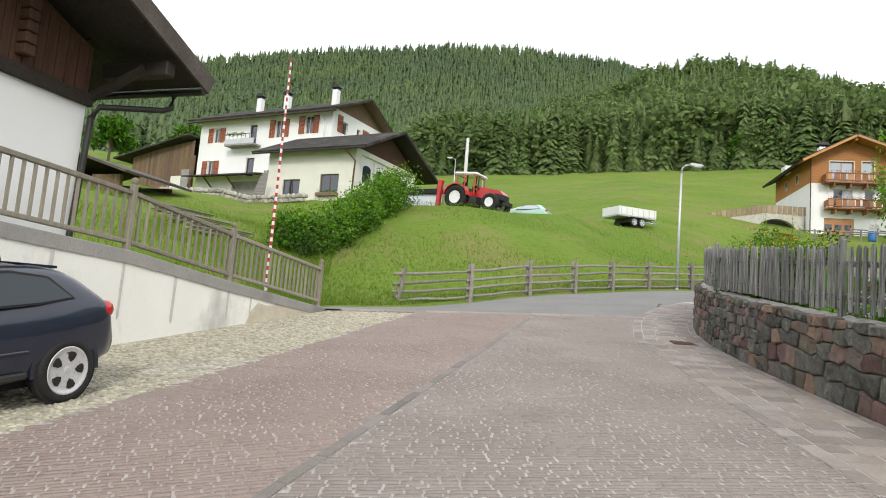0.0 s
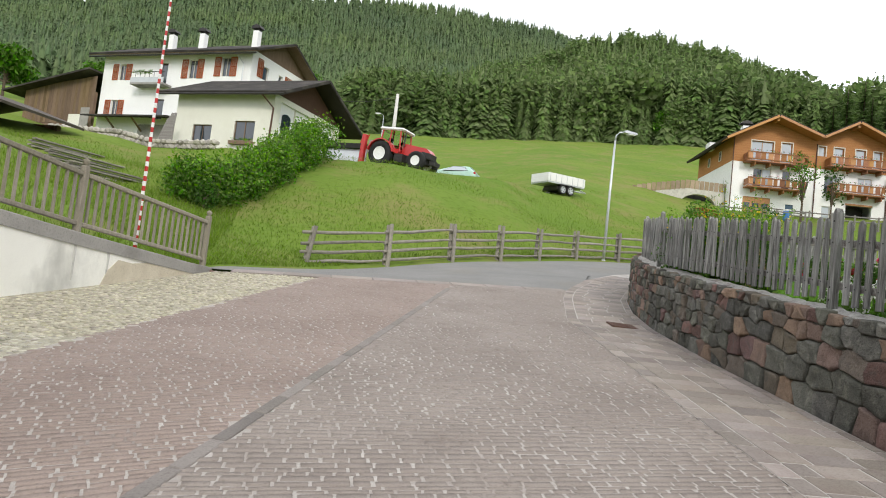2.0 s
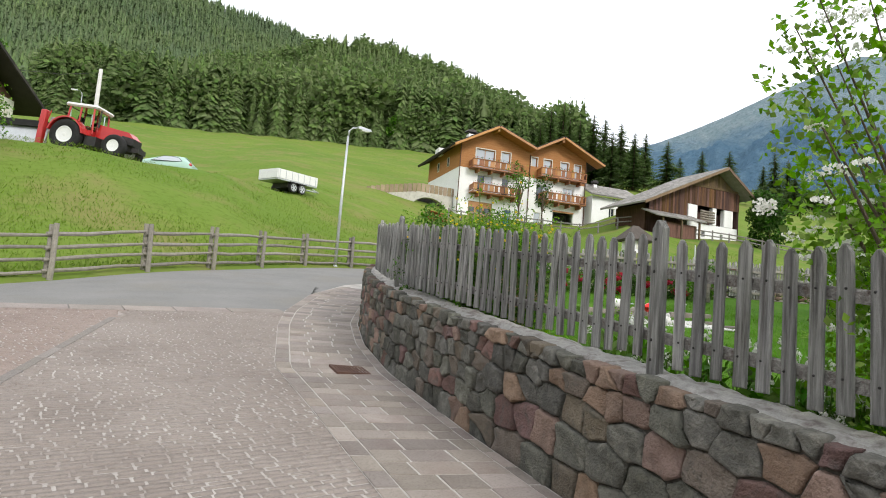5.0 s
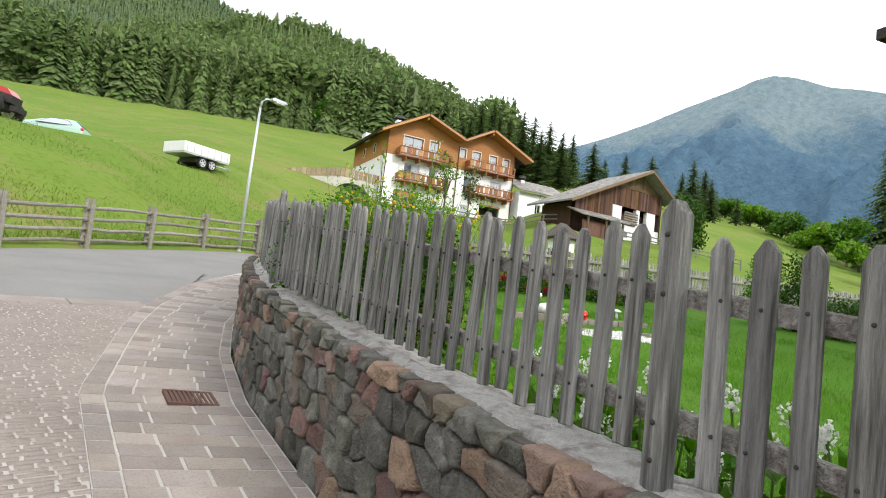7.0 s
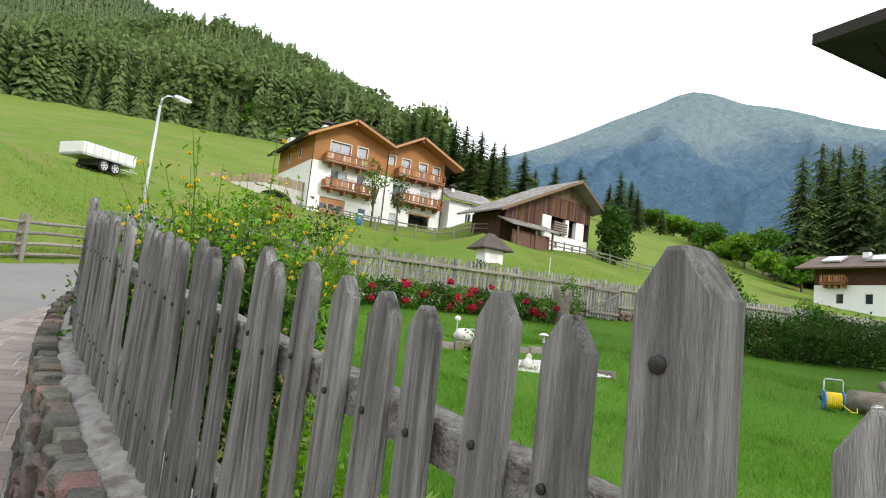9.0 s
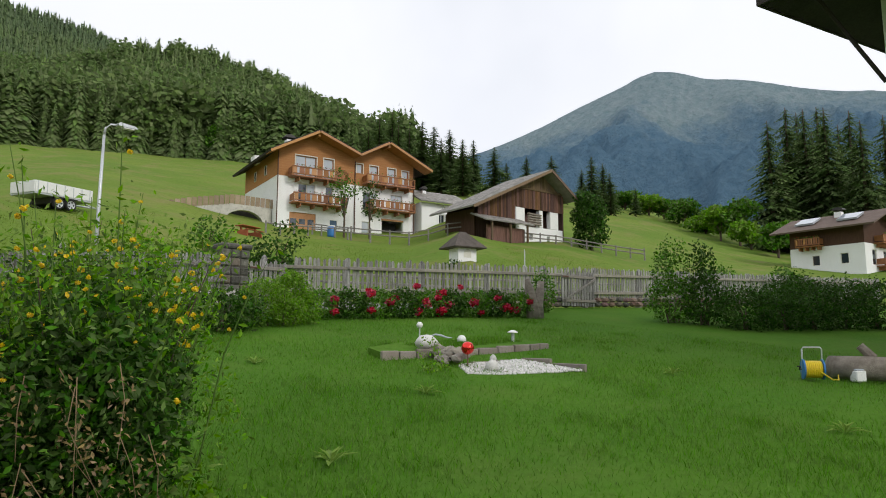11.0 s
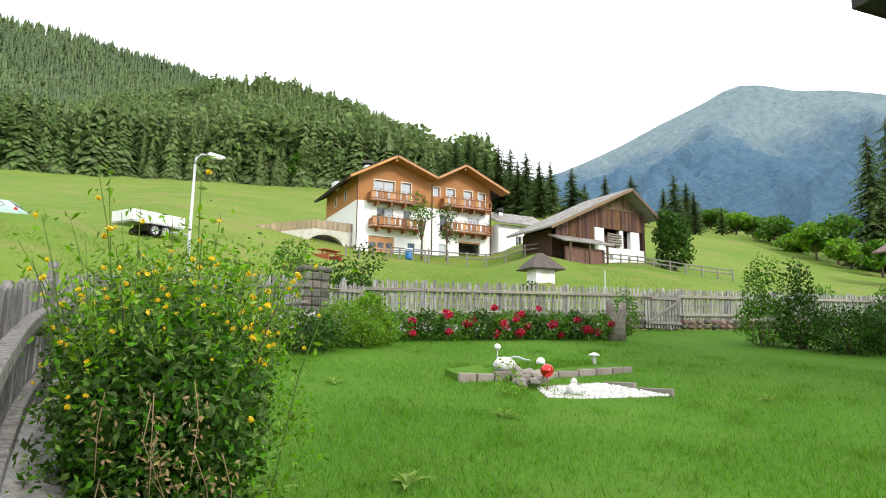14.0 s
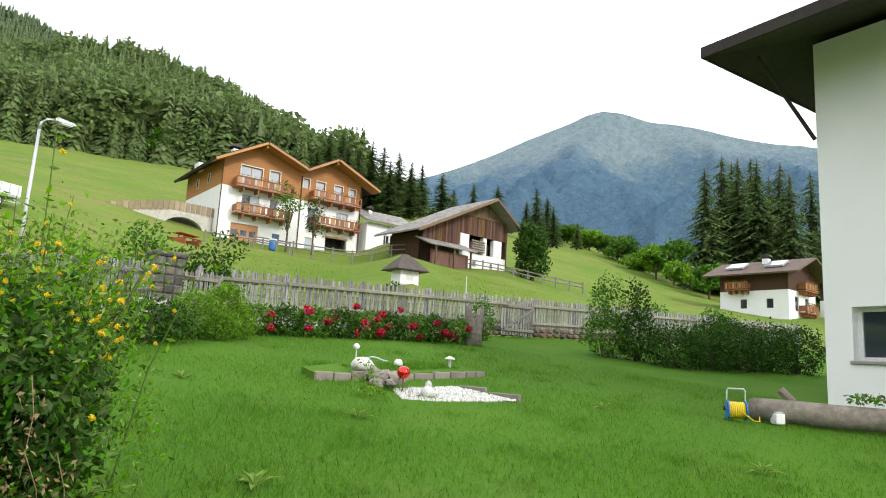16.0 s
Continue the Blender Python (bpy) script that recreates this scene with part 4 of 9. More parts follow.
def balcony(parent, x0, x1, z, depth=1.1, h=0.95, m=None, flowers=True, boards=9):
    m = m or Matrix()
    b = part("balcony", Geo().box(0, -depth, 0, x1 - x0, 0, 0.12), M_BALCONY, parent, "larch balcony with flower boxes", at=m @ pose(x0, 0, z))
    w = x1 - x0
    for xx in (0.0, w - 0.09):
        part("corner_post", Geo().box(xx, -depth, 0.12, xx + 0.09, -depth + 0.09, h), M_BALCONY, b)
        part("side_panel", Geo().box(xx + 0.02, -depth + 0.1, 0.25, xx + 0.06, -0.02, h - 0.1), M_BALCONY, b)
    for zz in (0.2, h - 0.08):
        part("handrail", Geo().box(0, -depth - 0.02, zz, w, -depth + 0.1, zz + 0.09), M_BALCONY, b)
    for k in range(boards):
        a = 0.12 + (w - 0.24) * k / boards
        part("board", Geo().box(a, -depth + 0.02, 0.3, a + (w - 0.24) / boards * (0.8 if k % 2 else 0.62), -depth + 0.05, h - 0.09), M_BALCONY if k % 3 else M_LARCH_TRIM, b)
    for k in range(4):
        a = w * (k + 0.5) / 4
        part("bracket", Geo().prism([(0, 0), (0.0, -0.35), (0.12, -0.35), (0.12, 0)], -depth + 0.1, -0.02), M_BALCONY, b, at=pose(a, 0, 0))
    if flowers:
        v, f = leaves(160, lambda q: np.stack([q[:, 0] * w, -depth - 0.12 + 0.22 * q[:, 1], h - 0.02 + 0.22 * q[:, 2]], -1), 0.11, 3)
        part("flower_box", arrays("flower_box", v, f, M_LEAF), None, b)
        v, f = leaves(60, lambda q: np.stack([q[:, 0] * w, -depth - 0.16 + 0.22 * q[:, 1], h + 0.02 + 0.22 * q[:, 2]], -1), 0.09, 4)
        part("flowers", arrays("flowers", v, f, M_CRIMSON), None, b)
    return b


def leaves(n, place, size, seed=1, aspect=0.5, up=0.0, fold=0.25):
    """n small folded leaves (two triangles pairs each) at place(unit randoms)."""
    r = np.random.default_rng(seed)
    c = place(r.random((n, 3)))
    d = r.normal(size=(n, 3))
    d[:, 2] += up
    d /= np.linalg.norm(d, axis=1)[:, None]
    e = np.cross(d, r.normal(size=(n, 3)))
    e /= np.linalg.norm(e, axis=1)[:, None]
    nn = np.cross(d, e)
    s = (size * r.uniform(0.6, 1.3, n))[:, None]
    p0, p1, p2 = c - d * s * 0.5, c + d * s * 0.5, c
    l, q = p2 + e * s * aspect * 0.5 + nn * s * fold * 0.4, p2 - e * s * aspect * 0.5 + nn * s * fold * 0.4
    v = np.stack([p0, l, p1, q], 1).reshape(-1, 3)
    k = np.arange(n)[:, None] * 4
    return v, np.concatenate([k + [0, 1, 2], k + [0, 2, 3]])


def chimney(parent, x, y, z, h=1.0, w=0.45, m=None):
    c = part("chimney", Geo().cbox(-w / 2, -w / 2, 0, w / 2, w / 2, h, 0.02), M_WHITE, parent, "white chimney with dark cowl", at=(m or Matrix()) @ pose(x, y, z))
    part("cowl", Geo().prism([(-w * 0.85, h + 0.2), (w * 0.85, h + 0.2), (w * 0.6, h + 0.42), (0, h + 0.52), (-w * 0.6, h + 0.42)], -w * 0.6, w * 0.6), M_DARKMETAL, c)
    for sx in (-1, 1):
        part("cowl_leg", Geo().box(sx * w * 0.4 - 0.03, -0.2, h, sx * w * 0.4 + 0.03, 0.2, h + 0.21), M_DARKMETAL, c)
    return c


def boards(parent, x0, x1, top, z0, y, material, w=0.2, m=None, name="board", t=0.03, each=True, label=""):
    """Upright boards from z0 up to top(x)."""
    x, rr, joined = x0, random.Random(int(x0 * 10) + 3), Geo()
    while x < x1 - 0.01:
        e = min(x + w * rr.uniform(0.8, 1.2), x1)
        poly = [(x + 0.006, z0 + rr.uniform(-0.03, 0.03)), (e - 0.006, z0), (e - 0.006, top(e)), (x + 0.006, top(x))]
        if each:
            part(name, Geo().prism(poly, y - t + rr.uniform(-0.008, 0.0), y), material, parent, label, at=m)
        else:
            joined.prism(poly, y - t + rr.uniform(-0.008, 0), y)
        x = e
    if not each:
        tagged(part(name, joined, material, parent, at=m), kind="stuff")


def make_chalet():
    W, D, MID = 14.4, 10.0, 5.13
    c = thing("chalet", "two-gabled alpine chalet, white below and honey larch above", "house", pose(34.1, 61.5, 12.6, 0, 0, -10))
    g1 = (3.5, 9.4, 0.0, 7.5, 7.75, 7.8)
    g2 = (10.9, 9.5, 7.75, 7.8, W, 7.9)
    low = [(2.05, 3.7, 2.75, 4.6), (4.75, 5.5, 2.75, 4.6), (8.7, 10.2, 2.85, 4.55), (11.8, 13.1, 2.85, 4.6), (1.25, 3.85, -0.2, 1.82), (5.25, 6.0, -0.3, 1.4), (8.6, 9.4, -0.3, 1.6), (10.8, 13.2, -0.2, 1.95)]
    part("wall", pierced(Geo(), 0, W, -1.6, MID, low, 0, 0.35), M_WHITE, c, "white rendered lower wall")
    panels(c, M_WHITE, [(0, 0.35, -1.6, 0.35, D, MID), (W - 0.35, 0.35, -1.6, W, D, MID), (0.35, D - 0.35, -1.6, W - 0.35, D, MID)], "wall")
    up = [(1.7, 3.75, 5.3, 7.25), (4.5, 5.5, 5.3, 7.3), (7.95, 8.6, 6.35, 7.3), (9.4, 10.3, 5.5, 7.3), (11.4, 12.3, 5.5, 7.3), (13.05, 13.8, 5.5, 7.25)]
    part("upper_wall", pierced(Geo(), 0, W, MID, 7.5, up, -0.03, 0.3), M_LARCH, c, "honey-coloured larch cladding")
    panels(c, M_LARCH, [(-0.03, 0.3, MID, 0.3, D, 7.5), (W - 0.3, 0.3, MID, W + 0.03, D, 7.5), (0.3, D - 0.3, MID, W - 0.3, D, 7.5)], "upper_wall")
    part("gable", Geo().prism([(0, 7.5), (7.75, 7.5), (7.75, 7.75), (3.5, 9.3), (0, 7.51)], -0.03, 0.3), M_LARCH, c)
    part("gable", Geo().prism([(7.75, 7.5), (W, 7.5), (W, 7.85), (10.9, 9.4), (7.75, 7.75)], -0.03, 0.3), M_LARCH, c)
    k = MID + 0.22
    strips = Geo()
    while k < 9.6:
        for (xr, zr, xl, zl, xe, ze) in (g1, g2):
            a = xl if k < zl else xl + (k - zl) / (zr - zl) * (xr - xl)
            b = xe if k < ze else xe - (k - ze) / (zr - ze) * (xe - xr)
            if b - a > 0.3:
                pierced(strips, a, b, k, k + 0.02, [(h[0], h[1], k, k + 0.02) for h in up if h[2] - 0.02 < k < h[3] + 0.02], -0.045, -0.03)
        k += 0.24
    tagged(part("cladding_joints", strips, M_LARCH_TRIM, c), kind="stuff")
    for i, h in enumerate(low + up):
        if i in (4,):
            d = part("garage_door", Geo().cbox(h[0], 0.12, h[2], h[1], 0.18, h[3], 0.01), M_LARCH_TRIM, c, "timber garage door with glazed band")
            for q in range(3):
                part("pane", Geo().box(h[0] + 0.12 + q * 0.85, 0.105, 0.75, h[0] + 0.72 + q * 0.85, 0.118, 1.25), M_GLASS, d)
        elif i == 5:
            part("door", Geo().cbox(h[0], 0.12, h[2], h[1], 0.18, h[3], 0.01), plain("blue_grey_door", (0.05, 0.1, 0.17), 0.5), c, "blue-grey door")
        elif i == 7:
            # Dark sheet set back in the doorway in place of interior shade.
            part("garage_opening", Geo().box(h[0], 1.5, h[2], h[1], 1.55, h[3]), M_DARKMETAL, c, "dark sheet for the unlit inside of the open garage")
            part("lintel", Geo().box(h[0] - 0.05, -0.02, h[3] - 0.03, h[1] + 0.05, 0.1, h[3] + 0.14), M_LARCH_TRIM, c)
        else:
            window(c, *h, y=0.1, mullions=1 if h[1] - h[0] > 1.0 else 0, glass=M_PALE_GLASS if i not in (1,) else M_GLASS, frame=M_LARCH_TRIM if i > 7 else M_FRAME)
            if i > 7:
                panels(c, M_FRAME, [(h[0] - 0.1, -0.06, h[3], h[1] + 0.1, -0.031, h[3] + 0.1), (h[0] - 0.1, -0.06, h[2], h[0], -0.031, h[3]), (h[1], -0.06, h[2], h[1] + 0.1, -0.031, h[3])], "casing")
    for x in (2.05, 8.7):
        part("open_casement", Geo().box(x, 0.07, 2.85, x + 0.75, 0.09, 4.5), M_GLASS, c)
    balcony(c, 1.0, 6.6, 5.0)
    balcony(c, 8.6, 14.0, 5.25)
    balcony(c, 1.2, 6.5, 2.55)
    balcony(c, 8.95, 14.05, 2.75)
    for (xr, zr, xl, zl, xe, ze), oa, ob in ((g1, 1.1, 0.0), (g2, 0.0, 1.4)):
        sl, sr = (zr - zl) / (xr - xl), (zr - ze) / (xe - xr)
        a, b = (xl - oa, zl - oa * sl), (xe + ob, ze - ob * sr)
        slab(c, "roof", (xr, zr), a, -1.5, D + 0.8, 0.22, M_ROOF_DARK, "dark tiled roof slope")
        slab(c, "roof", (xr, zr), b, -1.5, D + 0.8, 0.22, M_ROOF_DARK)
        for e in (a, b):
            slab(c, "verge_board", (xr, zr - 0.1), (e[0], e[1] - 0.1), -1.56, -1.5, 0.22, M_LARCH_TRIM, "light larch verge board")
            slab(c, "soffit", (xr, zr - 0.06), (e[0], e[1] - 0.06), -1.48, 0.0, 0.05, M_LARCH)
        part("ridge_beam", Geo().box(xr - 0.12, -1.3, zr - 0.4, xr + 0.12, 0, zr - 0.1), M_LARCH_TRIM, c)
    chimney(c, 1.9, 2.5, 8.3, 1.0, 0.7)
    for x in (0.0, 7.75, W):
        part("downpipe", Geo().tube([(x + 0.02, -0.1, 7.5), (x + 0.02, -0.1, -1)], 0.05, 8), M_RUST, c, "copper-brown downpipe")
    dish = part("roof_dormer", Geo().box(-0.6, 5.2, 7.35, 0.2, 6.4, 8.1), M_WHITEPAINT, c, "small white rooftop box")
    for y0, y1 in ((3.0, 3.6), (6.2, 6.8)):
        window(c, 0, y1 - y0, 5.7, 6.7, y=0, m=pose(-0.1, y1, 0, 0, 0, -90), mullions=0)
    return c


make_chalet()

M_FENCE_TAN = surface("tan_old_boards", (0.27, 0.2, 0.13), (0.36, 0.28, 0.19), 2.0, 20.0, 0.85, 0.3, vary=0.2)
# stone terrace with an arch beside the chalet
ter = thing("stone_terrace", "rubble stone terrace wall with dark arched opening and wooden railing", "terrace", pose(34.1, 61.5, 12.6, 0, 0, -10))
prof = [(-11.0, -2.5), (-4.4, -2.5), (-4.4, 0.4)] + [(-2.6 - 1.8 * math.cos(math.radians(q)), 0.4 + 1.3 * math.sin(math.radians(q))) for q in range(15, 180, 15)] + [(-0.8, 0.4), (-0.8, -2.5), (-0.1, -2.5), (-0.1, 2.1), (-3.8, 2.2), (-7.5, 1.5), (-11.0, 0.6)]
part("wall", Geo().prism(prof, 1.0, 1.6), surface("terrace_rubble", (0.42, 0.4, 0.35), (0.58, 0.56, 0.5), 1.2, 4.0, 0.9, 0.9, stain=(0.25, 0.24, 0.2), stain_scale=1.0), ter)
# Flat dark sheet behind the arch, standing for the shade within.
part("vault", Geo().box(-4.6, 2.6, -2.5, -0.6, 2.7, 2.0), M_DARKMETAL, ter)
part("fill", Geo().prism([(-11, -2.5), (-0.1, -2.5), (-0.1, 2.0), (-3.8, 2.1), (-11.0, 0.5)], 2.8, 9.0), M_GRASS, ter)
for k in range(24):
    x = -10.8 + k * 0.46
    z = float(np.interp(x, [-11, -7.5, -3.8, -0.1], [0.6, 1.5, 2.2, 2.1]))
    part("railing_board", Geo().box(x, 1.0, z, x + 0.4, 1.05, z + 0.85), M_FENCE_TAN, ter)


def make_annexe():
    c = thing("annexe", "small white rendered annexe with grey shingle roof", "house", pose(48.6, 58.0, 13.0, 0, 0, -10))
    part("wall", pierced(Geo(), 0, 5.5, -2, 3.7, [(2.1, 2.8, 1.6, 2.6), (3.0, 4.2, -0.6, -0.1)], 0, 0.3), M_WHITE, c)
    panels(c, M_WHITE, [(0, 0.3, -2, 0.3, 5, 3.7), (5.2, 0.3, -2, 5.5, 5, 3.7)], "wall")
    window(c, 2.1, 2.8, 1.6, 2.6, mullions=0)
    window(c, 3.0, 4.2, -0.6, -0.1, mullions=0)
    m = pose(0, 0, 0, 0, 0, 90)
    slab(c, "roof", (-0.6, 3.65), (3.2, 5.5), -6.2, 0.5, 0.12, M_SHINGLE, m=m)
    tile_rows(c, (-0.6, 3.65), (3.2, 5.5), -6.2, 0.5, 0.13, M_SHINGLE, 0.4, m)
    chimney(c, 1.5, 2.2, 4.7, 0.7)
    part("downpipe", Geo().tube([(2.7, -0.05, 3.7), (2.3, -0.05, 2.6), (2.3, -0.05, -1.5)], 0.045, 6), M_STEEL, c)
    return c


make_annexe()


def make_barn():
    c = thing("barn", "old dark timber barn on white masonry pillars with shingle roof", "barn", pose(45.05, 46.58, 11.65, 0, 0, -6) @ Matrix.Diagonal((0.87, 1, 1, 1)))
    apex, le, re = (9.0, 6.5), (-1.7, 2.1), (13.0, 4.1)

    def top(x):
        return (apex[1] + (apex[0] - x) * (le[1] - apex[1]) / (apex[0] - le[0]) if x < apex[0] else apex[1] + (x - apex[0]) * (re[1] - apex[1]) / (re[0] - apex[0])) - 0.05

    part("wall", pierced(Geo(), 5.0, 12.0, -1.2, 1.3, [(7.0, 7.5, 0.1, 0.7), (9.6, 10.0, 0.1, 0.6)], 0, 0.5), M_WHITE, c, "white plastered base wall")
    for x0, x1, h in ((5.1, 6.4, 3.0), (8.5, 9.05, 2.95), (10.1, 11.4, 2.95)):
        part("pillar", Geo().cbox(x0, -0.02, 1.3, x1, 0.5, h, 0.06), M_WHITE, c, "white plastered masonry pillar")
    part("inner_wall", Geo().box(0.2, 0.9, -1.2, 12.1, 1.0, 2.6), M_BARN, c)
    boards(c, 0.0, 5.0, lambda x: min(top(x), 5.0) if False else top(x), 1.35, 0.02, M_BARN, 0.24)
    boards(c, 5.0, 9.2, lambda x: 4.75, 2.95, 0.0, M_BARN, 0.24)
    boards(c, 9.2, 12.2, lambda x: min(top(x), 4.75), 2.95, 0.0, M_BARN, 0.24)
    boards(c, 5.0, 12.2, lambda x: max(top(x), 4.8), 4.85, 0.14, M_OLD_WOOD, 0.3)
    part("beam", Geo().box(4.8, -0.1, 4.7, 12.3, 0.1, 4.88), M_OLD_WOOD, c)
    part("side_wall", Geo().box(12.1, 0.1, -1.2, 12.3, 4.6, 4.3), M_BARN, c)
    part("side_wall", Geo().box(0.0, 0.5, -1.2, 0.2, 4.6, 2.4), M_BARN, c)
    part("back_wall", Geo().prism([(0.2, -1.2), (12.1, -1.2), (12.1, 4.3), (9.0, 6.2), (0.2, 2.6)], 4.4, 4.6), M_BARN, c)
    part("shed_front", Geo().box(0.0, -1.2, -1.0, 4.9, -1.1, 0.7), M_BARN, c)
    m = pose(0, 0, 0, 0, 0, 90)
    slab(c, "lean_to_roof", (-1.9, 0.95), (0.2, 1.75), -5.6, 0.8, 0.08, M_SHINGLE, "grey shingle lean-to roof", m)
    tile_rows(c, (-1.9, 0.95), (0.2, 1.75), -5.6, 0.8, 0.09, M_SHINGLE, 0.35, m)
    for x in (0.1, 2.5, 4.8):
        part("post", Geo().box(x, -1.75, -1.2, x + 0.15, -1.6, 1.0), M_OLD_WOOD, c)
    for e in (le, re):
        slab(c, "roof", apex, e, -1.3, 5.0, 0.14, M_SHINGLE, "silver-grey shingle roof slope")
        tile_rows(c, e, apex, -1.3, 5.0, 0.15, M_SHINGLE, 0.42)
        slab(c, "verge_board", (apex[0], apex[1] - 0.12), (e[0], e[1] - 0.12), -1.36, -1.28, 0.24, M_OLD_WOOD)
    for k in range(5):
        part("firewood_rack", Geo().tube([(6.5, -0.3, 1.55 + k * 0.22), (8.4, -0.3, 1.5 + k * 0.22)], 0.09, 6), M_LOG, c)
    return c


make_barn()


def make_farmhouse():
    W, D = 15.4, 8.2
    c = thing("farmhouse", "white three-storey farmhouse with red-brown shutters and dark roof", "house", pose(-24.0, 62.3, 11.6, 0, 0, -27))
    wins = [(1.75, 2.55, 5.35, 6.75), (9.2, 10.1, 5.45, 7.05), (12.5, 13.35, 5.6, 7.2), (1.35, 2.15, 2.15, 3.6)]
    doors = [(6.2, 7.05, 4.95, 6.8), (6.15, 7.1, 2.0, 3.7)]
    part("wall", pierced(Geo(), 0, W, -2, 7.8, wins + doors, 0, 0.4), M_WHITE, c, "bright white rendered wall")
    panels(c, M_WHITE, [(0, 0.4, -2, 0.4, D, 7.8), (0.4, D - 0.4, -2, W, D, 7.8)], "wall")
    m = pose(W, 0, 0, 0, 0, 90)
    gw = [(1.5, 2.3, 5.9, 7.0), (3.7, 4.3, 6.1, 7.0)]
    part("wall", pierced(Geo(), 0.4, D - 0.4, -2, 7.8, gw, 0, 0.4), M_WHITE, c, at=m)
    for w in wins:
        window(c, *w, y=0.15)
        sw = 0.62
        shutter(c, w[0] - sw - 0.04, w[2], sw, w[3] - w[2])
        shutter(c, w[1] + 0.04, w[2], sw, w[3] - w[2])
    for d in doors:
        window(c, *d, y=0.15, mullions=0, frame=M_TIMBER_RED)
    for q in gw:
        window(c, *q, y=0.15, m=m, mullions=0)
    shutter(c, 0.75, 5.9, 0.7, 1.5, m)
    shutter(c, 4.6, 6.3, 0.9, 0.9, m)
    bal = part("balcony", Geo().box(4.2, -1.0, 4.65, 7.7, 0, 4.8), M_CONCRETE, c, "small concrete balcony with metal railing")
    part("railing", Geo().box(4.2, -1.0, 4.8, 7.7, -0.96, 5.25), M_STEEL, bal)
    part("handrail", Geo().tube([(4.2, -0.98, 5.7), (7.7, -0.98, 5.7)], 0.03, 6), M_DARKMETAL, bal)
    for k in range(8):
        part("baluster", Geo().tube([(4.22 + k * 0.49, -0.98, 5.2), (4.22 + k * 0.49, -0.98, 5.7)], 0.018, 6), M_DARKMETAL, bal)
    v, f = leaves(220, lambda q: np.stack([4.4 + q[:, 0] * 2.2, -1.15 + q[:, 1] * 0.3, 5.5 + q[:, 2] * 0.4], -1), 0.13, 8)
    part("flower_box", arrays("flower_box", v, f, M_LEAF), None, bal)
    aw = part("canopy_roof", Geo().prism([(-1.7, 1.75), (0, 2.1), (0, 2.22), (-1.7, 1.87)], -9.0, -0.0), M_ROOF_DARK, c, "dark lean-to canopy on braces", at=pose(0, 0, 0, 0, 0, 90))
    for x in (2.4, 5.2):
        part("brace", Geo().tube([(x, -0.05, 0.9), (x, -1.3, 1.8)], 0.08, 6), M_OLD_WOOD, c)
    part("garage_front", Geo().box(4.8, -0.06, -1.5, 8.6, -0.003, 1.5), M_CONCRETE, c, "grey garage door")
    ridge, ez = (D / 2, 9.65), 7.75
    s = (ridge[1] - ez) / ridge[0]
    for e in ((-0.9, ez - 0.9 * s), (D + 0.9, ez - 0.9 * s)):
        slab(c, "roof", ridge, e, -W - 1.1, 0.9, 0.16, M_ROOF_DARK, "dark tiled roof", pose(0, 0, 0, 0, 0, 90))
        slab(c, "soffit", (ridge[0], ridge[1] - 0.05), (e[0], e[1] - 0.05), -W - 1.05, 0.85, 0.045, M_OLD_WOOD, m=pose(0, 0, 0, 0, 0, 90))
    part("gable", Geo().prism([(0, 7.8), (D, 7.8), (D / 2, 9.55)], -0.3, -0.02), M_OLD_WOOD, c, "brown boarded gable", at=m @ pose(0, 0.3, 0))
    for x, y in ((5.4, 1.8), (8.7, 1.8), (14.3, 1.6)):
        chimney(c, x, y, 8.2, 1.75, 0.52)
    part("gutter", Geo().tube([(-0.8, -0.95, 7.15), (W + 1.0, -0.95, 7.15)], 0.07, 6), M_DARKMETAL, c)
    part("downpipe", Geo().tube([(14.6, -0.95, 7.1), (14.7, -0.1, 6.6), (14.7, -0.08, 0)], 0.05, 6), M_STEEL, c)
    return c


make_farmhouse()


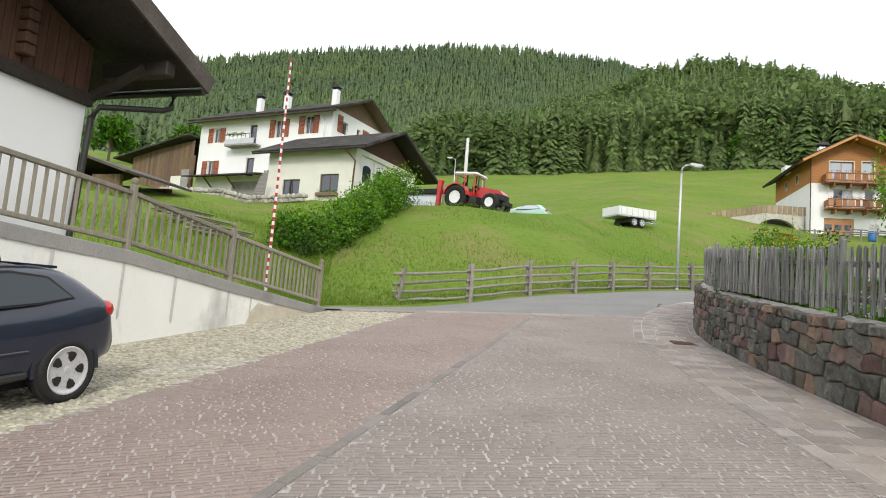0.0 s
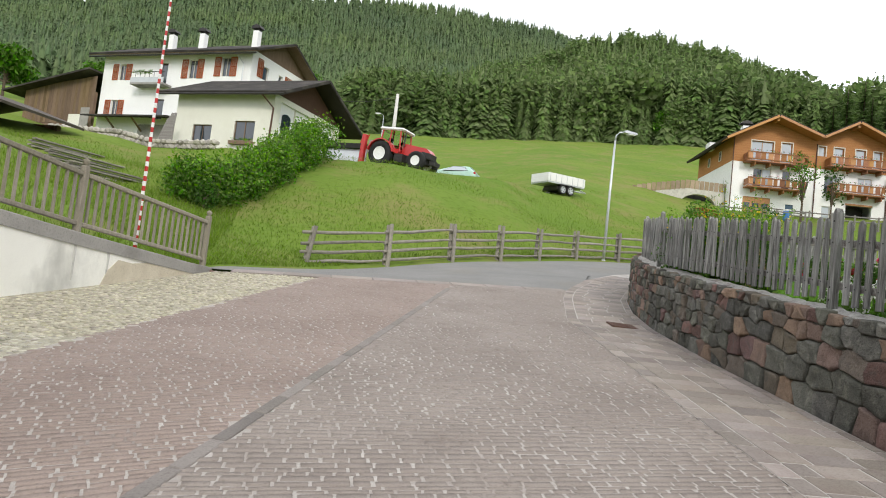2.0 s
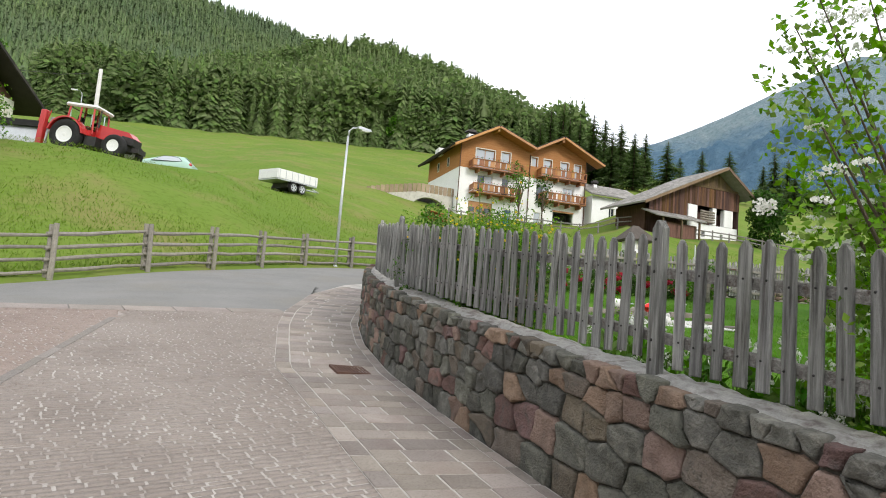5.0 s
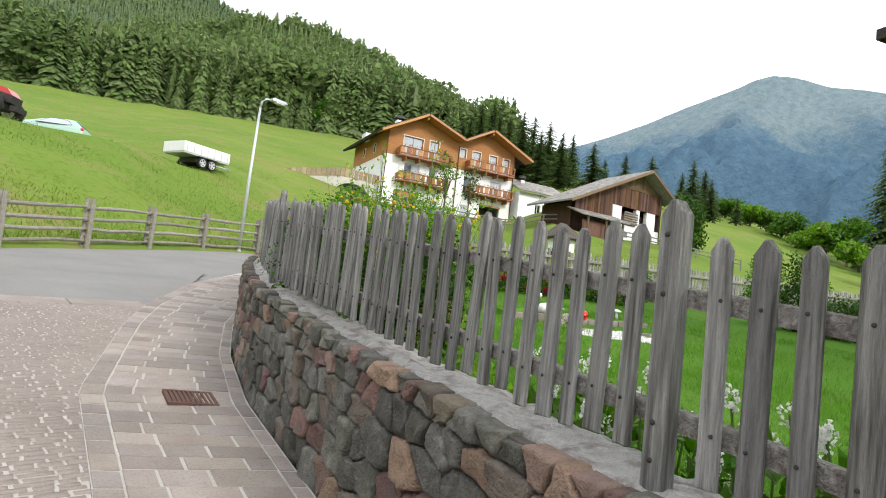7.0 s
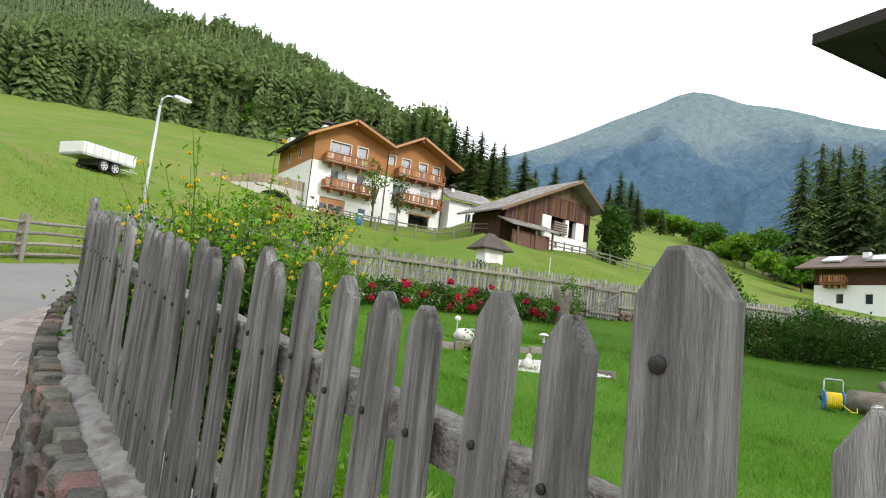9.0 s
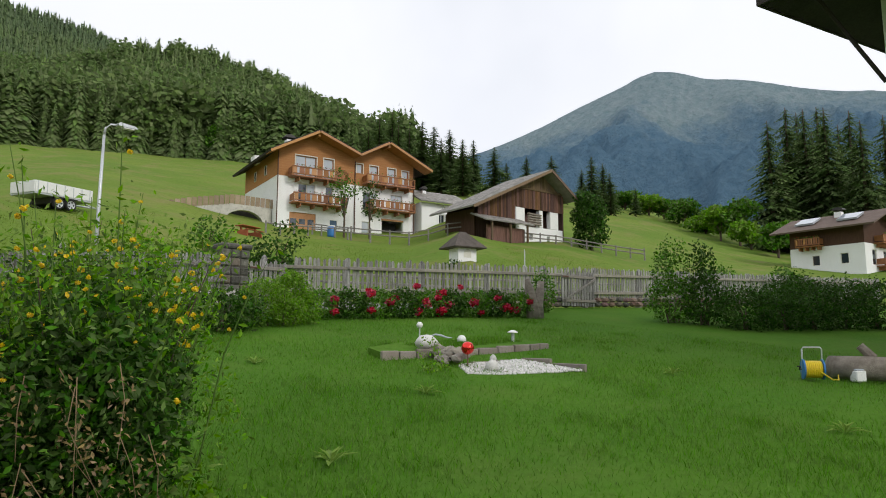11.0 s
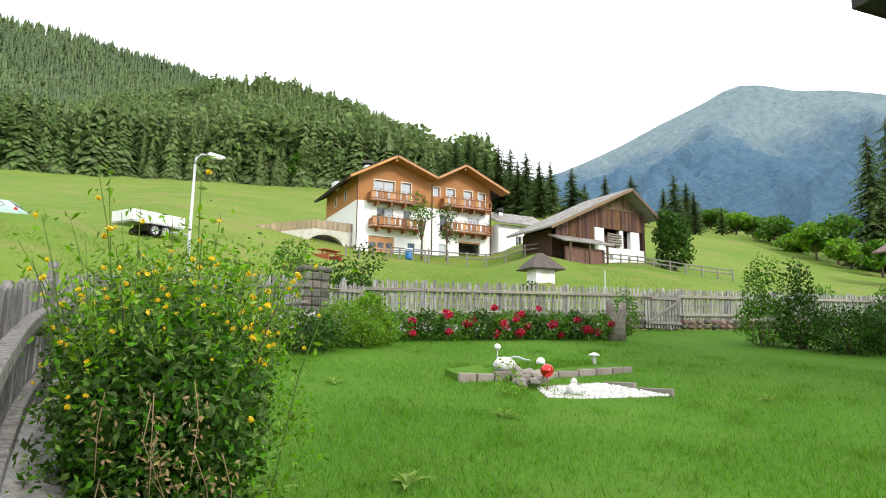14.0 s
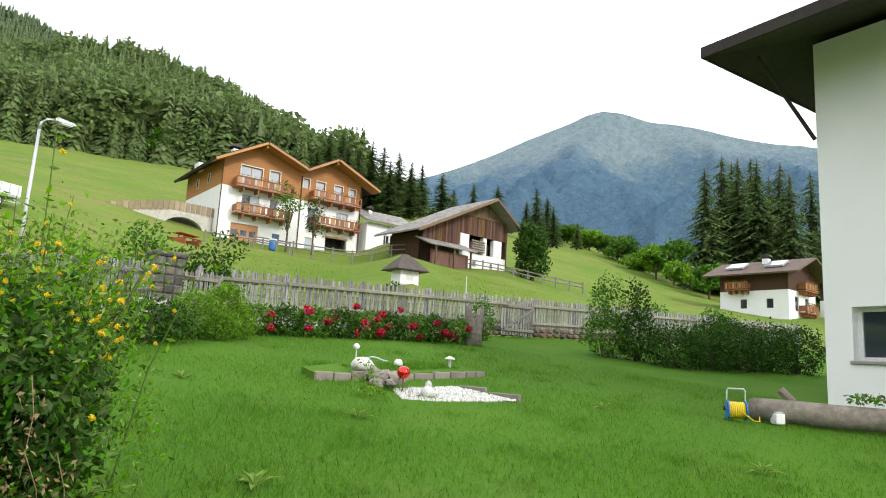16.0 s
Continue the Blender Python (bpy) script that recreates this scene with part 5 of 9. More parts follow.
def make_garage():
    W, D = 7.8, 8.4
    c = thing("garage_house", "low cream garage building with dark overhanging gable roof", "house", pose(-13.45, 48.64, 9.2, 0, 0, -27))
    wins = [(1.55, 3.1, 0.7, 2.05), (4.9, 6.5, 1.05, 2.35)]
    part("wall", pierced(Geo(), 0, W, -2.5, 4.2, wins, 0, 0.35), M_CREAM, c, "cream rendered wall")
    m = pose(W, 0, 0, 0, 0, 90)
    part("wall", pierced(Geo(), 0.35, D, -2.5, 4.2, [(0.7, 7.9, -0.4, 3.85)], 0, 0.35), M_CREAM, c, at=m)
    panels(c, M_CREAM, [(0, 0.35, -2.5, 0.35, D, 4.2), (0.35, D - 0.35, -2.5, W - 0.35, D, 4.2)], "wall")
    door = part("garage_door", Geo().cbox(0.7, 0.15, -0.4, 7.9, 0.2, 3.85, 0.01), M_WHITEPAINT, c, "wide white folding garage door with arched panes", at=m)
    for k in range(5):
        part("door_stile", Geo().box(0.75 + k * 1.75, 0.1, -0.4, 0.85 + k * 1.75, 0.149, 3.85), M_FRAME, door)
    for k in range(4):
        x = 1.15 + k * 1.75
        pr = [(x, 2.0), (x + 1.0, 2.0), (x + 1.0, 3.0)] + [(x + 0.5 + 0.5 * math.cos(math.radians(q)), 3.0 + 0.25 * math.sin(math.radians(q))) for q in range(20, 180, 20)] + [(x, 3.0)]
        part("pane", Geo().prism(pr, 0.12, 0.149), M_GLASS, door)
    for w in wins:
        window(c, *w, y=0.1, frame=M_OLD_WOOD)
        b = part("window_box", Geo().box(w[0] - 0.1, -0.3, w[2] - 0.3, w[1] + 0.1, 0, w[2] - 0.08), M_OLD_WOOD, c, "wooden window box with plants")
        v, f = leaves(120, lambda q: np.stack([w[0] + q[:, 0] * (w[1] - w[0]), -0.3 + q[:, 1] * 0.3, w[2] - 0.15 + q[:, 2] * 0.3], -1), 0.12, 5)
        part("plant", arrays("plant", v, f, M_LEAF), None, b)
    ridge, ez = (4.2, 6.3), 4.3
    s = (ridge[1] - ez) / ridge[0]
    for e in ((-0.8, ez - 0.8 * s), (D + 1.6, ez - 1.6 * s + 0.3)):
        slab(c, "roof", ridge, e, -W - 1.3, 1.0, 0.18, M_ROOF_DARK, "dark roof slope with deep eaves", pose(0, 0, 0, 0, 0, 90))
        slab(c, "soffit", (ridge[0], ridge[1] - 0.05), (e[0], e[1] - 0.05), -W - 1.25, 0.95, 0.045, M_DARK_EAVE, m=pose(0, 0, 0, 0, 0, 90))
    part("gable", Geo().prism([(0, 4.2), (D, 4.2), (4.2, 6.15)], 0.0, 0.28), M_TIMBER_RED, c, "dark boarded gable", at=m)
    part("gutter", Geo().tube([(-0.9, -0.85, 3.9), (W + 1.2, -0.85, 3.9)], 0.07, 6), M_DARKMETAL, c)
    part("downpipe", Geo().tube([(W - 0.4, -0.85, 3.85), (W + 0.02, -0.1, 3.2), (W - 0.1, -0.08, -0.5)], 0.06, 6), M_RUST, c)
    return c


make_garage()


def make_wood_barn():
    c = thing("wooden_barn", "brown weathered timber barn beside the farmhouse", "barn", pose(-30.5, 65.2, 11.2, 0, 0, -27))
    part("wall", Geo().box(-1.5, 0.05, -2, 6.9, 0.3, 4.6), M_OLD_WOOD, c)
    part("side_wall", Geo().box(-1.5, 0.3, -2, -1.2, 7, 4.6), M_OLD_WOOD, c)
    boards(c, -1.5, 6.9, lambda x: 5.0 + (x + 1.5) * 0.12, 1.8, 0.04, M_OLD_WOOD, 0.35)
    part("plaster_panel", Geo().box(4.2, -0.02, -1.5, 6.3, 0.045, 2.6), M_CREAM, c)
    part("door", Geo().box(5.6, -0.06, -0.5, 6.6, -0.022, 3.2), M_CONCRETE, c)
    slab(c, "roof", (-3.2, 4.4), (7.0, 6.3), -1.0, 8, 0.15, M_ROOF_DARK, "dark sloping roof")
    return c


make_wood_barn()


def make_hut():
    c = thing("shed", "low open timber shed with grey boarded roof", "shed", pose(-22.8, 37.4, 6.5, 0, 0, -20) @ Matrix.Scale(0.93, 4))
    for x, y in ((0, 0), (5.5, 0), (0, 4), (5.5, 4)):
        part("post", Geo().box(x, y, -1.5, x + 0.25, y + 0.25, 2.0), M_OLD_WOOD, c)
    part("back_wall", Geo().box(0, 4, -1.5, 5.7, 4.15, 2.0), M_BARN, c)
    boards(c, 3.6, 5.7, lambda x: 2.0, -1.2, 0.02, M_OLD_WOOD, 0.3)
    part("side_wall", Geo().box(-0.1, 0.3, -1.5, 0.0, 4, 2.0), M_OLD_WOOD, c)
    slab(c, "roof", (-1.2, 2.2), (3.2, 3.0), -0.9, 4.6, 0.14, M_VERGE, "dark boarded roof slope")
    slab(c, "roof", (3.2, 3.0), (7.0, 1.9), -0.9, 4.6, 0.14, M_VERGE)
    for k in range(12):
        part("log", Geo().tube([(0.4 + 0.45 * (k % 11), 2.6, 0.1 + 0.3 * (k // 11)), (0.4 + 0.45 * (k % 11), 3.8, 0.1 + 0.3 * (k // 11))], 0.2, 7), M_LOG, c)
    return c


make_hut()


def make_left_house():
    """White house over the parking strip: timber gable and dark overhanging roof."""
    c = thing("roadside_house", "white house with dark timber gable and deep dark eaves", "house", pose(-5.81, 10.25, 0, 0, 0, 71.4))
    part("wall", Geo().box(-9.5, 0, 1.6, 0, 0.35, 4.65), M_WHITE, c, "plain white rendered wall")
    panels(c, M_WHITE, [(-0.35, 0.35, 1.6, 0, 8, 4.65), (-9.5, 0.35, 1.6, -9.15, 8, 4.65), (-9.15, 7.65, 1.6, -0.35, 8, 4.65)], "wall")
    tan = math.tan(math.radians(21))
    ez, tip, rx = 5.3, 1.05, -4.75

    def top(x):
        return ez + (tip - x) * tan - 0.2 if x > rx else ez + (tip - rx) * tan - (rx - x) * tan - 0.2

    boards(c, -9.5, -0.02, top, 4.62, 0.02, M_TIMBER_RED, 0.17, t=0.045)
    part("sill_beam", Geo().cbox(-9.5, -0.09, 4.58, 0.05, 0.0, 4.78, 0.01), M_DARK_EAVE, c)
    for k in range(6):
        part("log_end", Geo().cbox(-1.32, -0.22, 4.9 + k * 0.17, -1.14, -0.01, 5.05 + k * 0.17, 0.015), M_TIMBER_RED, c)
    part("upper_side_wall", Geo().box(-0.2, 0.05, 4.65, -0.02, 8, 5.5), M_TIMBER_RED, c)
    rz = ez + (tip - rx) * tan
    for e in ((tip, ez), (2 * rx - tip, ez)):
        slab(c, "roof", (rx, rz), e, -1.4, 9.0, 0.12, M_ROOF_DARK, "dark tiled roof slope")
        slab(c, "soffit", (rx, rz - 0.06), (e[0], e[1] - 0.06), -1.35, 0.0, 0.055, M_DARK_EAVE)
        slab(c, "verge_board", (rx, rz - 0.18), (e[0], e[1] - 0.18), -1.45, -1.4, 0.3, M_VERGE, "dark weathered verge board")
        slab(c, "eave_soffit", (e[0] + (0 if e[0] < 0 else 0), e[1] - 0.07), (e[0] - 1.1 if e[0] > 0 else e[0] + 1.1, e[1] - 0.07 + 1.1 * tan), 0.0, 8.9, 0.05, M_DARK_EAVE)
    for x in (0.3, -1.6, -3.2):
        z = ez + (tip - x) * tan - 0.34
        part("purlin", Geo().cbox(x - 0.1, -1.3, z - 0.12, x + 0.1, 0.0, z + 0.12, 0.02), M_DARK_EAVE, c)
    part("bracket", Geo().tube([(0.05, -0.03, 4.75), (0.2, -0.9, 5.25)], 0.09, 6), M_DARK_EAVE, c)
    part("gutter", Geo().tube([(tip + 0.05, -1.3, ez - 0.12), (tip + 0.05, 8.8, ez - 0.12)], 0.065, 8), M_DARKMETAL, c)
    part("downpipe", Geo().tube([(tip + 0.05, -0.7, ez - 0.15), (tip - 0.02, -0.72, ez - 0.42), (tip - 0.15, -0.7, ez - 0.5), (0.15, -0.12, ez - 0.68), (0.04, -0.09, ez - 0.9), (-0.05, -0.08, 2.2)], 0.05, 10), M_DARKMETAL, c, "brown-black downpipe")
    return c


make_left_house()


def make_right_house():
    c = thing("white_house", "tall white rendered house with dark overhanging roof", "house", pose(19.2, 10.6, 2.68, 0, 0, -104))
    # local x runs away from the corner along the garden front
    part("wall", pierced(Geo(), 0, 9, -1, 7.2, [(0.5, 1.6, 0.75, 1.75)], 0, 0.45), M_WHITE, c, "plain white rendered wall")
    panels(c, M_WHITE, [(0, 0.45, -1, 0.45, 9, 7.1), (8.55, 0.45, -1, 9, 9, 7.1), (0.45, 8.55, -1, 8.55, 9, 7.1)], "wall")
    window(c, 0.5, 1.6, 0.75, 1.75, y=0.22, mullions=0, frame=M_WHITEPAINT, bar=0.08)
    part("window_sill", Geo().cbox(0.45, -0.05, 0.69, 1.65, 0.22, 0.75, 0.01), M_CONCRETE, c)
    x0, x1, y0, y1, ze, zr = -1.2, 10.2, -2.0, 11.0, 6.74, 8.7
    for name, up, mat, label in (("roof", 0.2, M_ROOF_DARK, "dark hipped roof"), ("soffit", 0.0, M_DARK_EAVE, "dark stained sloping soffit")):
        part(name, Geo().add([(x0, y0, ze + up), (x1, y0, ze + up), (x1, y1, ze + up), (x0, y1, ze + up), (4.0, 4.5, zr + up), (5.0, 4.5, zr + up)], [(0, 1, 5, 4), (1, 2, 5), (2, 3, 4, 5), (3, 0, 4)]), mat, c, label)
    for b in ((x0 - 0.03, y0 - 0.03, ze - 0.02, x1 + 0.03, y0 + 0.02, ze + 0.21), (x0 - 0.03, y1 - 0.02, ze - 0.02, x1 + 0.03, y1 + 0.03, ze + 0.21), (x0 - 0.03, y0 + 0.02, ze - 0.02, x0 + 0.02, y1 - 0.02, ze + 0.21), (x1 - 0.02, y0 + 0.02, ze - 0.02, x1 + 0.03, y1 - 0.02, ze + 0.21)):
        part("eave_board", Geo().box(*b), M_DARK_EAVE, c)
    part("brace", Geo().tube([(-0.02, -0.02, 5.15), (-0.62, -1.0, 6.85)], 0.04, 6), M_DARK_EAVE, c, "dark diagonal eave brace")
    return c


make_right_house()


def make_far_house():
    c = thing("valley_house", "distant white house with brown timber storey and brown roof", "house", pose(82.9, 35.0, 10.0, 0, 0, -98))
    W, D = 7.6, 7.0
    m = pose(W, 0, 0, 0, 0, 90)
    part("wall", pierced(Geo(), 0, W, -2, 2.6, [(2.3, 3.1, 0.6, 1.7), (5.2, 6.0, 0.6, 1.7)], 0, 0.3), M_WHITE, c)
    part("wall", pierced(Geo(), 0.3, D, -2, 2.6, [(1.6, 2.6, 0.4, 2.0), (4.2, 5.2, 0.4, 2.0)], 0, 0.3), M_WHITE, c, at=m)
    part("upper_wall", Geo().box(0, 0, 2.6, W, D, 4.6), M_TIMBER_RED, c, "reddish timber upper storey")
    for h in ((2.3, 3.1, 0.6, 1.7), (5.2, 6.0, 0.6, 1.7)):
        window(c, *h, mullions=0)
    for h in ((1.6, 2.6, 0.4, 2.0), (4.2, 5.2, 0.4, 2.0)):
        window(c, *h, m=m, mullions=0)
    balcony(c, 1.0, 3.6, 2.6, 0.9)
    balcony(c, 2.2, 5.4, 2.6, 0.9, m=m)
    balcony(c, 2.4, 5.4, 0.2, 0.9, m=m)
    r = pose(0, 0, 0, 0, 0, 90)
    slab(c, "roof", (D / 2, 6.2), (-1.4, 4.2), -W - 1.6, 1.5, 0.18, M_ROOF_BROWN, "brown tiled roof", r)
    slab(c, "roof", (D / 2, 6.2), (D + 1.4, 4.2), -W - 1.6, 1.5, 0.18, M_ROOF_BROWN, "", r)
    part("gable", Geo().prism([(0, 4.6), (D, 4.6), (D / 2, 6.1)], -0.3, 0), M_TIMBER_RED, c, at=m @ pose(0, 0.3, 0))
    for x0 in (0.6, 5.0):
        slab(c, "solar_panel", (0.2, 5.15), (1.9, 5.9), -x0 - 2.0, -x0, 0.2, M_PALE_GLASS, "pale rooftop solar panel", r)
    chimney(c, 4.2, 2.6, 5.6, 0.9, 0.7)
    d = thing("valley_house", "distant white and brown house behind its neighbour", "house", pose(95.3, 27.5, 10.2, 0, 0, -98))
    part("wall", Geo().box(0, 0, -2, 7, 6, 2.5), M_WHITE, d)
    part("upper_wall", Geo().box(0.05, 0.05, 2.5, 6.95, 5.95, 4.8), M_TIMBER_RED, d)
    balcony(d, 1.0, 5.0, 0.8, 0.9)
    slab(d, "roof", (3, 6.2), (-1.2, 4.5), -8.2, 1.2, 0.18, M_ROOF_BROWN, "brown tiled roof", r)
    slab(d, "roof", (3, 6.2), (7.2, 4.5), -8.2, 1.2, 0.18, M_ROOF_BROWN, "", r)


make_far_house()


# ---- woods, trees, hedges, bushes and grass ----
def spruce_points(tiers, seg, seed):
    """A ragged layered conifer of unit height; returns vertices and triangles."""
    r = np.random.default_rng(seed)
    v, f = [], []
    for t in range(tiers):
        z0 = 0.06 + 0.9 * t / tiers
        z1 = min(1.0, z0 + 1.55 / tiers + 0.04)
        rad = 0.2 * (1 - z0) ** 0.85 + 0.012
        b = len(v)
        ph = r.random() * 6.28
        for k in range(seg):
            a = ph + k * math.tau / seg
            q = rad * (r.uniform(0.85, 1.2) if k % 2 == 0 else r.uniform(0.45, 0.62))
            v.append((q * math.cos(a), q * math.sin(a), z0 - (0.035 if k % 2 == 0 else -0.02) * r.uniform(0.5, 1.4)))
        v.append((r.uniform(-0.006, 0.006), r.uniform(-0.006, 0.006), z1))
        f += [(b + k, b + (k + 1) % seg, b + seg) for k in range(seg)]
    return np.array(v), np.array(f)


def polar(az, rr):
    return CX + rr * np.sin(np.radians(az)), CY + rr * np.cos(np.radians(az))


def plant_forest(name, count, r0, r1, az0, az1, kinds, hmin, hmax, seed, power=1.0, material=None, wide=1.0):
    r = np.random.default_rng(seed)
    az = r.uniform(az0, az1, count)
    rr = r0 + (r1 - r0) * r.random(count) ** power
    x, y = polar(az, rr)
    keep = np.array([noise.noise(Vector((p * 0.012, q * 0.012, 4))) > -0.75 for p, q in zip(x, y)]) | (rr < R_EDGE + 40)
    x, y = x[keep], y[keep]
    z = land_z(x, y)
    vs, fs, off = [], [], 0
    for p, q, s in zip(x, y, z):
        v, f = kinds[r.integers(len(kinds))]
        h = hmin + (hmax - hmin) * r.random() ** 1.4
        w = h * wide * r.uniform(0.85, 1.4)
        a = r.uniform(0, 6.28)
        c, d = math.cos(a), math.sin(a)
        vv = np.stack([(v[:, 0] * c - v[:, 1] * d) * w + p, (v[:, 0] * d + v[:, 1] * c) * w + q, v[:, 2] * h + s - 0.8], -1)
        vs.append(vv)
        fs.append(f + off)
        off += len(v)
    return tagged(new(name, arrays(name, np.concatenate(vs), np.concatenate(fs), material or M_SPRUCE)), "dense dark green spruce forest on the mountainside", "forest", kind="stuff")


def fir(seed, sprays=120, girth=0.17):
    """A dark inner cone thick with small drooping sprays, of unit height."""
    r = np.random.default_rng(seed)
    v0, f0 = spruce_points(3, 5, seed)
    v, f = [tuple(p * [0.5, 0.5, 0.93]) for p in v0], [tuple(q) for q in f0]
    lean = r.normal(size=2) * 0.01
    for _ in range(sprays):
        k = 1 - math.sqrt(r.random()) * 0.98
        rad = girth * (1 - k) ** 0.75 * (1 + 0.12 * math.sin(9 * k + seed)) + 0.008
        a = r.uniform(0, math.tau)
        ll = rad * r.uniform(0.75, 1.15)
        d, e = np.array([math.cos(a), math.sin(a), 0]), np.array([-math.sin(a), math.cos(a), 0])
        top = np.array([lean[0] * k, lean[1] * k, 0.04 + 0.95 * k + r.uniform(-0.01, 0.02)])
        w = (0.2 if sprays > 100 else 0.45) * ll * r.uniform(0.7, 1.2) + 0.006
        p, q = top + d * ll * 0.3, top + d * ll - [0, 0, ll * r.uniform(0.6, 1.3)]
        m = (p + q) / 2
        b = len(v)
        v += [tuple(p), tuple(m + e * w - [0, 0, w * r.uniform(0.2, 0.8)]), tuple(q), tuple(m - e * w - [0, 0, w * r.uniform(0.2, 0.8)])]
        f += [(b, b + 1, b + 2), (b, b + 2, b + 3)]
    return np.array(v), np.array(f)


def rounded(seed, n=90, tuft=0.05):
    """A broadleaf crown of loose leaf tufts, of unit height."""
    r = np.random.default_rng(seed)
    v, f = [], []
    for _ in range(n):
        d = r.normal(size=3)
        d /= np.linalg.norm(d)
        c = np.array([0, 0, 0.56]) + d * [0.27, 0.27, 0.42] * r.uniform(0.6, 1.05)
        e = np.cross(d, r.normal(size=3))
        e /= np.linalg.norm(e)
        g = np.cross(d, e)
        w = tuft * r.uniform(0.7, 1.3)
        b = len(v)
        v += [tuple(c + e * w), tuple(c + g * w + d * 0.03), tuple(c - e * w), tuple(c - g * w - d * 0.03)]
        f += [(b, b + 1, b + 2), (b, b + 2, b + 3)]
    return np.array(v), np.array(f)


EDGE_KINDS = [fir(k, 520, 0.15 + 0.02 * (k % 3)) for k in range(6)] + [rounded(9, 600, 0.026)]
NEAR_KINDS = [fir(k, 190, 0.15 + 0.02 * (k % 3)) for k in range(9)] + [rounded(7, 320, 0.032)]
FAR_KINDS = [fir(20 + k, 18, 0.18) for k in range(6)]
plant_forest("forest", 400, R_EDGE - 6, R_EDGE + 16, -4, 41, EDGE_KINDS, 13, 25, 1, 1.0, None, 1.1)
plant_forest("forest", 2500, R_EDGE + 12, 435, -4, 39, NEAR_KINDS, 13, 23, 4, 0.75, None, 1.2)
plant_forest("forest", 160, R_EDGE - 5, 300, 39, 46, NEAR_KINDS, 8, 13, 3, 1.0, None, 1.2)
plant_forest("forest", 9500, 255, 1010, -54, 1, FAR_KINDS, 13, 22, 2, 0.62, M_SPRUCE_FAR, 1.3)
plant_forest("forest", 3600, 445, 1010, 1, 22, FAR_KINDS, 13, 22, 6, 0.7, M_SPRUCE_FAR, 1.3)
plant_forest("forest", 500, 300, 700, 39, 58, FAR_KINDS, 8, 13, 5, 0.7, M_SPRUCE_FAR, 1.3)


def conifer(h, seed, droop=0.35, spread_=0.2, levels=30, per=8):
    """Trunk and a crown of drooping branch sprays; returns the two meshes."""
    r = np.random.default_rng(seed)
    trunk = Geo().tube([(0, 0, -1), (0.03 * h * 0.1, 0, h * 0.5), (0, 0, h * 0.985)], [0.016 * h, 0.01 * h, 0.002 * h], 7).mesh("trunk", M_BARK, True)
    v, f = [], []
    for t in range(levels):
        k = t / levels
        z = h * (0.1 + 0.88 * k)
        length = h * spread_ * (1 - k) ** 0.8 * r.uniform(0.75, 1.15) + 0.02 * h
        for q in range(per):
            a = r.uniform(0, 6.28)
            ll = length * r.uniform(0.55, 1.15)
            d, s = np.array([math.cos(a), math.sin(a), 0]), np.array([-math.sin(a), math.cos(a), 0])
            p = np.array([0, 0, z + r.uniform(-0.02, 0.02) * h])
            n = 5
            for i in range(n):
                u0, u1 = i / n, (i + 1) / n
                w = ll * 0.24 * (1 - u0 * 0.75)
                c0 = p + d * ll * u0 + np.array([0, 0, -droop * ll * u0 ** 1.4])
                c1 = p + d * ll * u1 * 1.04 + np.array([0, 0, -droop * ll * u1 ** 1.4])
                b = len(v)
                sag = np.array([0, 0, -w * 0.6])
                v += [c0, c1 + s * w + sag * r.uniform(0.3, 1.6), c1, c1 - s * w + sag * r.uniform(0.3, 1.6)]
                f += [(b, b + 1, b + 2), (b, b + 2, b + 3)]
    return trunk, arrays("crown", np.array(v), np.array(f), M_CONIFER)


CONIFERS = [conifer(10, 40 + k, d, w, lv, 13) for k, (d, w, lv) in enumerate(((0.3, 0.2, 30), (0.4, 0.17, 32), (0.25, 0.23, 28)))]
LARCHES = [conifer(10, 50 + k, 0.5, 0.19, 34, 11) for k in range(3)]


def stand(kind, az, rr, top_el, label, i, squeeze=1.0, hmax=40):
    x, y = polar(az, rr)
    z = gz(x, y)
    h = min(hmax, CZ + rr * math.tan(math.radians(top_el)) - z)
    tr, cr = kind[i % 3]
    m = pose(x, y, z, 0, 0, i * 77) @ Matrix.Diagonal((h / 10 * squeeze, h / 10 * squeeze, h / 10, 1))
    t = thing("spruce", label, "tree", m, "spruces behind the meadow")
    part("trunk", tr, None, t)
    part("crown", cr, None, t)


for i, (az, el) in enumerate(((36.7, 17.8), (37.6, 18.9), (38.7, 19.3), (39.3, 18.2), (40.2, 18.0), (41.4, 18.6), (42.4, 18.2), (43.1, 17.2), (43.8, 17.9), (45.0, 17.1), (45.9, 17.0), (47.8, 16.4), (48.8, 15.0), (50.5, 15.5), (52.7, 15.5), (55.2, 14.2), (56.1, 15.3), (57.0, 14.6), (57.6, 13.8), (59.6, 12.4))):
    stand(CONIFERS, az, 112 + (i * 17) % 37, el, "tall dark green spruce at the meadow's edge", i, 1.4)
for i, (az, el) in enumerate(((69.9, 16.8), (71.2, 17.6), (71.9, 17.1), (72.4, 17.3), (73.3, 17.3), (73.8, 17.2), (75.4, 16.7), (76.1, 15.9), (72.9, 15.5), (74.6, 15.8), (71.0, 14.5), (77.5, 16.0), (79, 15.0))):
    stand(LARCHES, az, 122 + (i * 13) % 30, el, "tall spruce with drooping branches in a dense group", i, 1.25)


